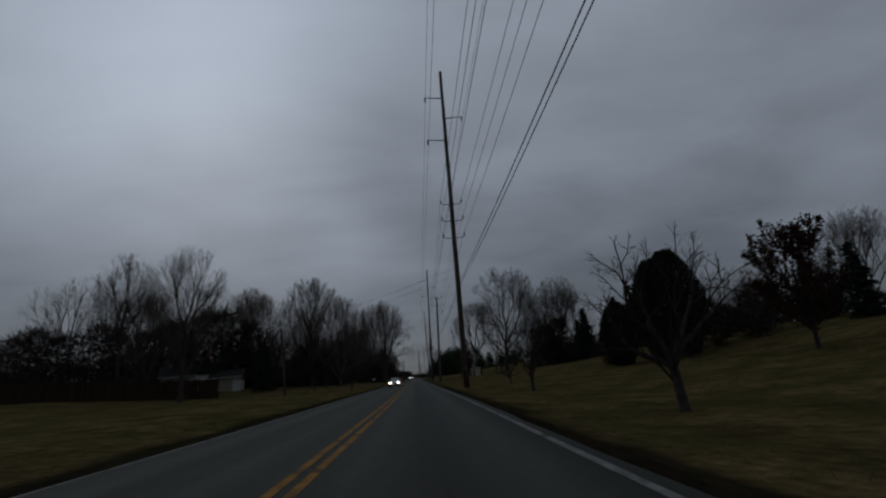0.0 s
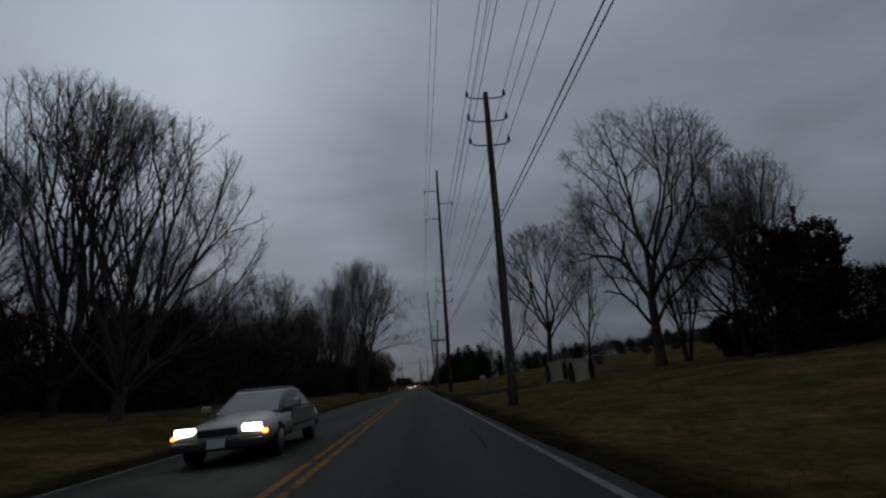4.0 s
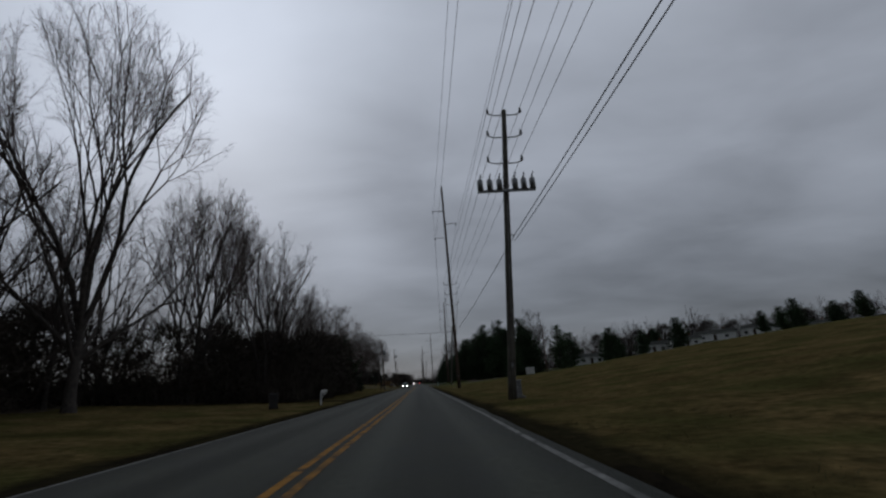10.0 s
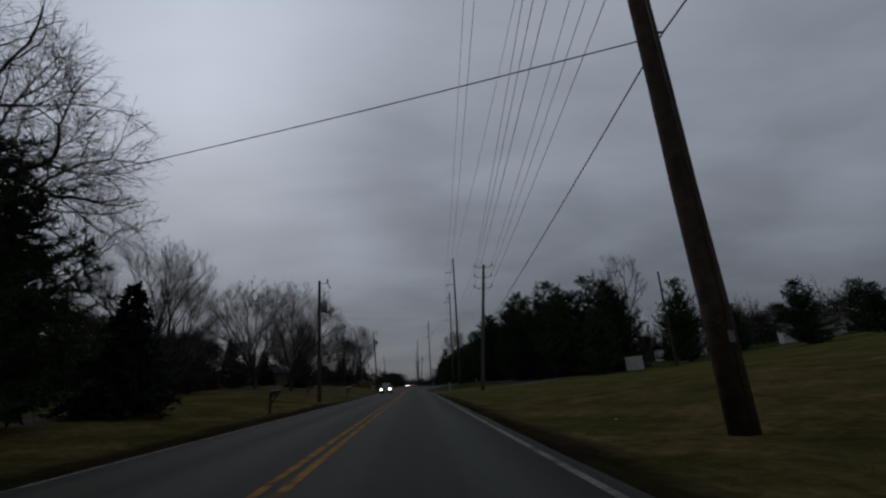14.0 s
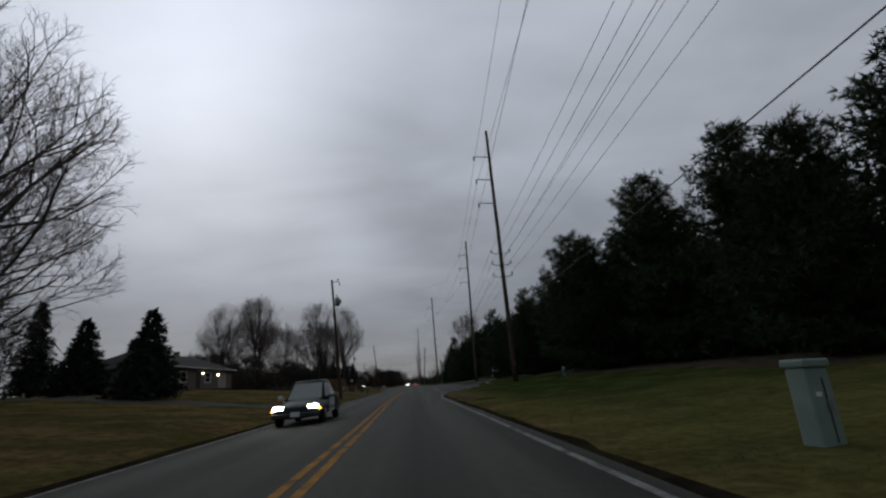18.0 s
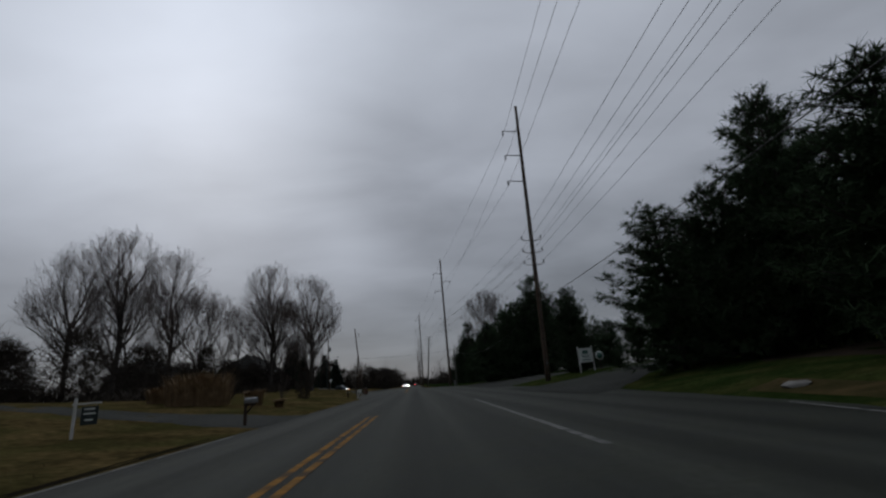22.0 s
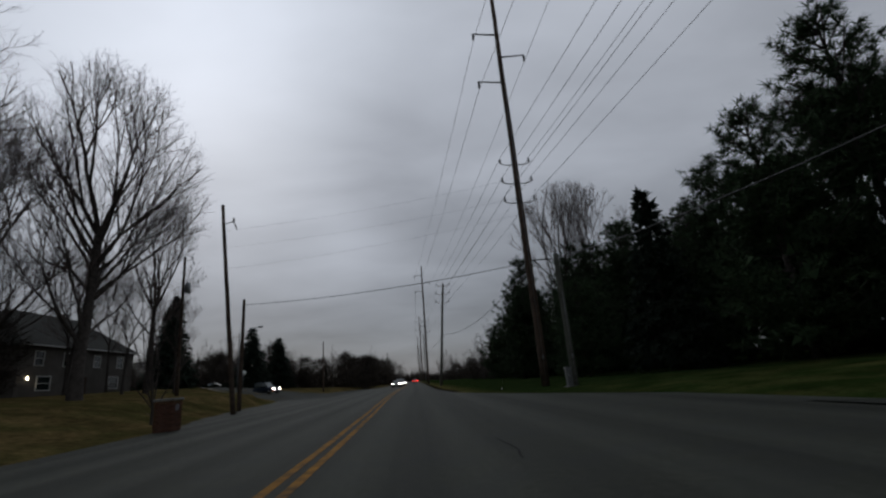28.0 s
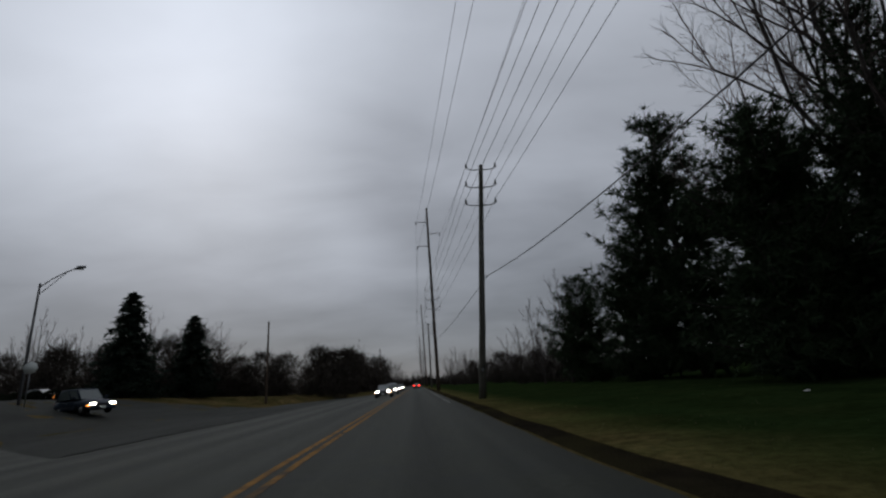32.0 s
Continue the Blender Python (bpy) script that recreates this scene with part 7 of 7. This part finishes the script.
house(-40, 116, 60, 12, 8, 2.9, 5.2, M_BRICK, "dark brick house set back among trees", hip=2.5, windows=((-3, 0.9, 1.5, 1.2), (3, 0.9, 1.5, 1.2)), doors=((0, 0.1, 1.0, 2.0),))
house(-42, 266, 80, 15, 8, 2.8, 4.8, M_SIDING_TAN, "low house half hidden behind lawn trees", hip=2.5, windows=((-4, 0.9, 1.6, 1.2), (4, 0.9, 1.6, 1.2)), doors=((0, 0.1, 1.0, 2.0),), porch=((3.0, 1.9),))
house(-44, 305, 80, 15, 9, 2.8, 4.9, M_BRICK, "low brick house behind a young spruce", hip=2.5, windows=((-4, 0.9, 1.6, 1.2), (4, 0.9, 1.6, 1.2)), doors=((0, 0.1, 1.0, 2.0),), porch=((-4.5, 1.9),))
house(-53, 372, 90, 18, 9, 2.8, 5.0, M_BRICK, "low dark house behind the lawn", hip=2.5, windows=((-5, 0.9, 1.6, 1.2), (0, 0.9, 1.6, 1.2), (5, 0.9, 1.6, 1.2)), doors=((2.5, 0.1, 1.0, 2.0),))
for x, y, rz, w in ((77, 297, -30, 9), (93, 306, -8, 10), (109, 312, -42, 13), (119, 304, -60, 9), (133, 318, -18, 12), (152, 316, -40, 11), (62, 316, 0, 10), (184, 318, -12, 12)):
    house(x, y, rz, w, 4.6, 2.7, 3.8, M_WHITE, "long white mobile home along the far ridge", windows=((-w * 0.3, 0.9, 1.2, 1.0), (w * 0.28, 0.9, 1.2, 1.0)), doors=((0, 0.2, 0.9, 2.0),), overhang=0.25)

# ---- tall board fence behind the first lawn
fence = thing("board_fence", "tall dark red-brown board fence behind the lawn", "fence", pose(-26.8, 63.8, 0))
bmx = box(0.185, 0.03, 2.52, 0, 0, 0)
board_me = bpy.data.meshes.new("board")
bmx.to_mesh(board_me)
bmx.free()
board_me.materials.append(M_FENCE)
for k in range(17):
    x0 = -2.6 * k
    zf = ground_z(-26.8 + x0, 63.8) - 0.1
    part("post", box(0.12, 0.12, 2.75, x0, 0.08, zf, 0.01), M_FENCE, fence)
    if k < 16:
        part("rail", box(2.5, 0.05, 0.1, x0 - 1.3, 0.045, zf + 0.5), M_FENCE, fence)
        part("rail", box(2.5, 0.05, 0.1, x0 - 1.3, 0.045, zf + 2.0), M_FENCE, fence)
        for j in range(13):
            o = new("board", board_me)
            o.parent = fence
            o.matrix_basis = Matrix.Translation((x0 - 0.16 - 0.195 * j, 0, zf + 0.05 + 0.03 * ((j * 7 + k) % 3)))

# ---- litter and stones on the verges
M_PAPER = mat("weathered_paper", (0.62, 0.62, 0.60), (0.48, 0.48, 0.46), 6.0, 0.8)
M_STONE = mat("pale_stone", (0.30, 0.29, 0.27), (0.20, 0.195, 0.18), 5.0, 0.9, bump=0.5, bump_scale=20)


def crumpled(name, x, y, size, material, label, category, flat=0.35, seed=1):
    """A small lump pushed out of shape, half sunk in the grass."""
    rr = random.Random(seed)
    bm = bmesh.new()
    bmesh.ops.create_icosphere(bm, subdivisions=2, radius=size / 2)
    for v in bm.verts:
        v.co *= 1 + rr.uniform(-0.22, 0.22)
        v.co.z *= flat
    me = bpy.data.meshes.new(name)
    bm.to_mesh(me)
    bm.free()
    me.materials.append(material)
    ob = new(name, me)
    ob.matrix_basis = pose(x, y, ground_z(x, y) + size * flat * 0.2, 0, 0, rr.uniform(0, 360))
    return tagged(ob, label, category)


for k, (x, y, sz) in enumerate(((4.7, 143.0, 0.06), (5.4, 226.8, 0.10), (5.6, 423.5, 0.10), (9.8, 445.2, 0.14), (-7.6, 305.2, 0.14))):
    crumpled("paper_scrap", x, y, sz, M_PAPER, "crumpled scrap of white paper in the grass", "litter", 0.5, k)
crumpled("stone", 9.9, 330.6, 0.7, M_STONE, "pale flat stone at the edge of the lawn", "stone", 0.3, 21)
crumpled("stone", 5.6, 141.0, 0.14, M_STONE, "small pale stone in the field grass", "stone", 0.4, 22)


# ---------------------------------------------------------------- vehicles
def loft(sections, n=16, power=3.2):
    """A body through rounded sections: (y, half width, low, high)."""
    bm = bmesh.new()
    rings = []
    for y, w, z0, z1 in sections:
        ring = []
        for k in range(n):
            t = 2 * math.pi * (k + 0.5) / n
            c, s = math.cos(t), math.sin(t)
            r = (abs(c) ** power + abs(s) ** power) ** (-1 / power)
            ring.append(bm.verts.new((w * c * r, y, (z0 + z1) / 2 + (z1 - z0) / 2 * s * r)))
        rings.append(ring)
    for a, b in zip(rings[:-1], rings[1:]):
        for k in range(n):
            bm.faces.new((a[k], b[k], b[(k + 1) % n], a[(k + 1) % n]))
    bm.faces.new(rings[0])
    bm.faces.new(rings[-1][::-1])
    bmesh.ops.recalc_face_normals(bm, faces=bm.faces)
    for f in bm.faces:
        f.smooth = True
    return bm


def quad_panel(pts, thick=0.02):
    bm = bmesh.new()
    a = [bm.verts.new(p) for p in pts]
    f = bm.faces.new(a)
    ex = bmesh.ops.extrude_face_region(bm, geom=[f])
    bmesh.ops.translate(bm, vec=f.normal * thick if f.normal.length else V(0, 0, thick), verts=[v for v in ex["geom"] if isinstance(v, bmesh.types.BMVert)])
    bmesh.ops.recalc_face_normals(bm, faces=bm.faces)
    return bm


def car(x, y, rz, paint, label, L=4.8, W=1.8, H=1.42, suv=False, door_paint=None, roof_paint=None, head=True, tail=False, z=0.0):
    """Nose towards local -y; the middle of the car stands at x, y."""
    c = thing("car", label, "car", pose(x, y, z, 0, 0, rz), group="vehicles on the road")
    hl, hw = L / 2, W / 2
    belt = 0.92 if not suv else 1.05
    low = 0.24
    secs = [(-hl, hw * 0.80, low + 0.16, 0.62), (-hl + 0.08, hw * 0.93, low + 0.04, 0.70), (-hl + 0.5, hw, low, 0.78 if not suv else 0.95), (-hl * 0.42, hw, low, belt - 0.02), (0, hw, low, belt), (hl * 0.5, hw, low, belt + 0.02), (hl - 0.35, hw * 0.98, low, belt + (0.0 if not suv else 0.02)), (hl - 0.06, hw * 0.93, low + 0.06, belt - 0.1), (hl, hw * 0.82, low + 0.16, belt - 0.2)]
    part("body", loft(secs), paint, c)
    if suv:
        y0, y1, y2, y3, wb, wr = -hl * 0.40, -hl * 0.06, hl * 0.86, hl * 0.97, hw * 0.93, hw * 0.76
    else:
        y0, y1, y2, y3, wb, wr = -hl * 0.42, -hl * 0.03, hl * 0.42, hl * 0.80, hw * 0.92, hw * 0.70
    zb = belt - 0.06
    top = H - 0.02
    low_ring = [V(-wb * 0.9, y0, zb), V(wb * 0.9, y0, zb), V(wb, 0, zb), V(wb * 0.94, y3, zb), V(-wb * 0.94, y3, zb), V(-wb, 0, zb)]
    high_ring = [V(-wr * 0.93, y1, top - 0.03), V(wr * 0.93, y1, top - 0.03), V(wr, y1 * 0.5 + y2 * 0.5, top), V(wr * 0.94, y2, top - 0.04), V(-wr * 0.94, y2, top - 0.04), V(-wr, y1 * 0.5 + y2 * 0.5, top)]
    bm = bmesh.new()
    va, vb = [bm.verts.new(p) for p in low_ring], [bm.verts.new(p) for p in high_ring]
    for k in range(6):
        bm.faces.new((va[k], va[(k + 1) % 6], vb[(k + 1) % 6], vb[k]))
    bm.faces.new(vb)
    bm.faces.new(va[::-1])
    bmesh.ops.recalc_face_normals(bm, faces=bm.faces)
    bmesh.ops.bevel(bm, geom=[e for e in bm.edges if e.verts[0].co.z > zb + 0.1 or e.verts[1].co.z > zb + 0.1], offset=0.06, segments=3, affect="EDGES", profile=0.6)
    for f in bm.faces:
        f.smooth = True
    cabin = part("cabin", bm, paint, c)

    def pane(name, a, b, u0, u1, v0, v1):
        """Glass on the side of the cabin between corners a and b."""
        def at(u, v):
            return low_ring[a].lerp(low_ring[b], u).lerp(high_ring[a].lerp(high_ring[b], u), v)
        q = [at(u0, v0), at(u1, v0), at(u1, v1), at(u0, v1)]
        n = (q[1] - q[0]).cross(q[3] - q[0]).normalized()
        part(name, quad_panel([p + n * 0.004 for p in q], 0.008), M_CAR_GLASS, cabin, "grey-green car glass")
    pane("windshield", 0, 1, 0.05, 0.95, 0.06, 0.90)
    pane("rear_window", 3, 4, 0.06, 0.94, 0.10, 0.88)
    for a, b in ((1, 2), (2, 3), (4, 5), (5, 0)):
        pane("side_window", a, b, 0.14 if a in (1, 4) else 0.06, 0.94 if a in (1, 4) else 0.84, 0.12, 0.86)
    part("roof", box(wr * 1.7, (y2 - y1) * 0.92, 0.03, 0, (y1 + y2) / 2, top - 0.012, 0.012), roof_paint or paint, c)
    for sx in (-1, 1):
        part("door", box(0.03, L * 0.24, 0.52, sx * (hw - 0.004), -hl * 0.02, 0.36, 0.012), door_paint or paint, c)
        part("rear_door", box(0.03, L * 0.2, 0.52, sx * (hw - 0.006), hl * 0.44, 0.36, 0.012), paint, c)
        part("door_handle", box(0.03, 0.14, 0.03, sx * (hw + 0.012), hl * 0.16, 0.76, 0.006), M_GALV, c)
        part("sill_trim", box(0.03, L * 0.44, 0.05, sx * (hw + 0.01), hl * 0.2, 0.50, 0.006), M_DARK, c)
        part("mirror", box(0.2, 0.12, 0.15, sx * (hw + 0.1), -hl * 0.27, belt + 0.02, 0.04), door_paint or paint, c)
        for ay in (-hl * 0.62, hl * 0.58):
            w = Tubes()
            w.add([V(sx * (hw - 0.2), ay, 0.33), V(sx * (hw - 0.02), ay, 0.33), V(sx * (hw + 0.005), ay, 0.33)], [0.335, 0.335, 0.30], 20)
            wh = w.ob("wheel", M_RUBBER, c)
            Tubes().add([V(sx * (hw - 0.05), ay, 0.33), V(sx * (hw + 0.012), ay, 0.33)], [0.21, 0.19], 14).ob("rim", M_GALV, wh)
        part("headlight", box(0.36, 0.10, 0.14, sx * hw * 0.68, -hl + 0.045, 0.58, 0.03), M_LAMP_WHITE if head else M_GLASS_DARK, c)
        part("marker_light", box(0.1, 0.12, 0.08, sx * hw * 0.92, -hl + 0.12, 0.52, 0.02), M_LAMP_AMBER, c)
        part("tail_light", box(0.34, 0.08, 0.16, sx * hw * 0.70, hl - 0.03, 0.70, 0.03), M_LAMP_RED if tail else M_FLAG, c)
    part("front_bumper", box(W * 0.94, 0.16, 0.18, 0, -hl + 0.03, 0.30, 0.05), paint if suv else M_DARK, c)
    part("rear_bumper", box(W * 0.94, 0.16, 0.18, 0, hl - 0.03, 0.32, 0.05), paint if suv else M_DARK, c)
    part("grille", box(W * 0.42, 0.04, 0.14, 0, -hl + 0.005, 0.54, 0.02), M_DARK, c)
    part("front_plate", box(0.32, 0.02, 0.16, 0, -hl - 0.055, 0.34, 0.004), M_SIGN_PALE, c)
    part("rear_plate", box(0.32, 0.02, 0.16, 0, hl + 0.055, 0.36, 0.004), M_SIGN_PALE, c)
    return c


# grey-green tint, paled to stand in for sky reflected in the panes
M_CAR_GLASS = glassy("grey_car_glass", (0.085, 0.105, 0.10), 0.2)
P_GREEN = mat("dark_green_car_paint", (0.006, 0.022, 0.017), (0.009, 0.027, 0.021), 2.0, 0.45, spec=0.15)
P_WHITE = mat("white_car_paint", (0.50, 0.51, 0.50), (0.44, 0.45, 0.44), 2.0, 0.5, coat=0.1, spec=0.25)
P_BEIGE = mat("champagne_car_paint", (0.30, 0.285, 0.25), (0.26, 0.245, 0.22), 2.0, 0.35, metal=0.2, coat=0.5)
P_BLUE = mat("slate_blue_car_paint", (0.022, 0.034, 0.052), (0.018, 0.028, 0.042), 2.0, 0.5, spec=0.12)
P_DARK = mat("black_car_paint", (0.012, 0.012, 0.014), (0.018, 0.018, 0.02), 2.0, 0.4, coat=0.1, spec=0.3)
P_SILVER = mat("silver_car_paint", (0.28, 0.29, 0.30), (0.23, 0.24, 0.25), 2.0, 0.35, metal=0.4, coat=0.5)
car(-4.3, 288.0, 0, P_GREEN, "dark green sedan with white front doors", 4.6, 1.8, 1.6, door_paint=P_WHITE, roof_paint=P_WHITE)
car(-3.75, 75.6, 0, P_BEIGE, "champagne sedan with headlamps lit", 4.8, 1.8, 1.4)
zs = ground_z(-23.2, 468.5) + 0.03
car(-23.4, 468.4, 62, P_BLUE, "slate blue compact suv waiting at the side street", 4.3, 1.82, 1.78, suv=True, z=zs)
for k, (p, s) in enumerate(((P_DARK, False), (P_SILVER, True), (P_DARK, False), (P_SILVER, False))):
    car(-3.7, 487.0 + 17.0 * k, 0, p, "oncoming car queued with headlamps lit", 4.6, 1.8, 1.6 if s else 1.42, suv=s)
for k, y in enumerate((560, 575)):
    car(0.1, y, 180, P_DARK, "dark car ahead with tail lamps lit", 4.6, 1.8, 1.45, head=False, tail=True)
car(-37.5, 483, 80, P_DARK, "dark car parked beside the hedge", 4.5, 1.75, 1.42, head=False, z=ground_z(-37.5, 483) + 0.02)

for t in TEMPLATES:
    drop_template(t)
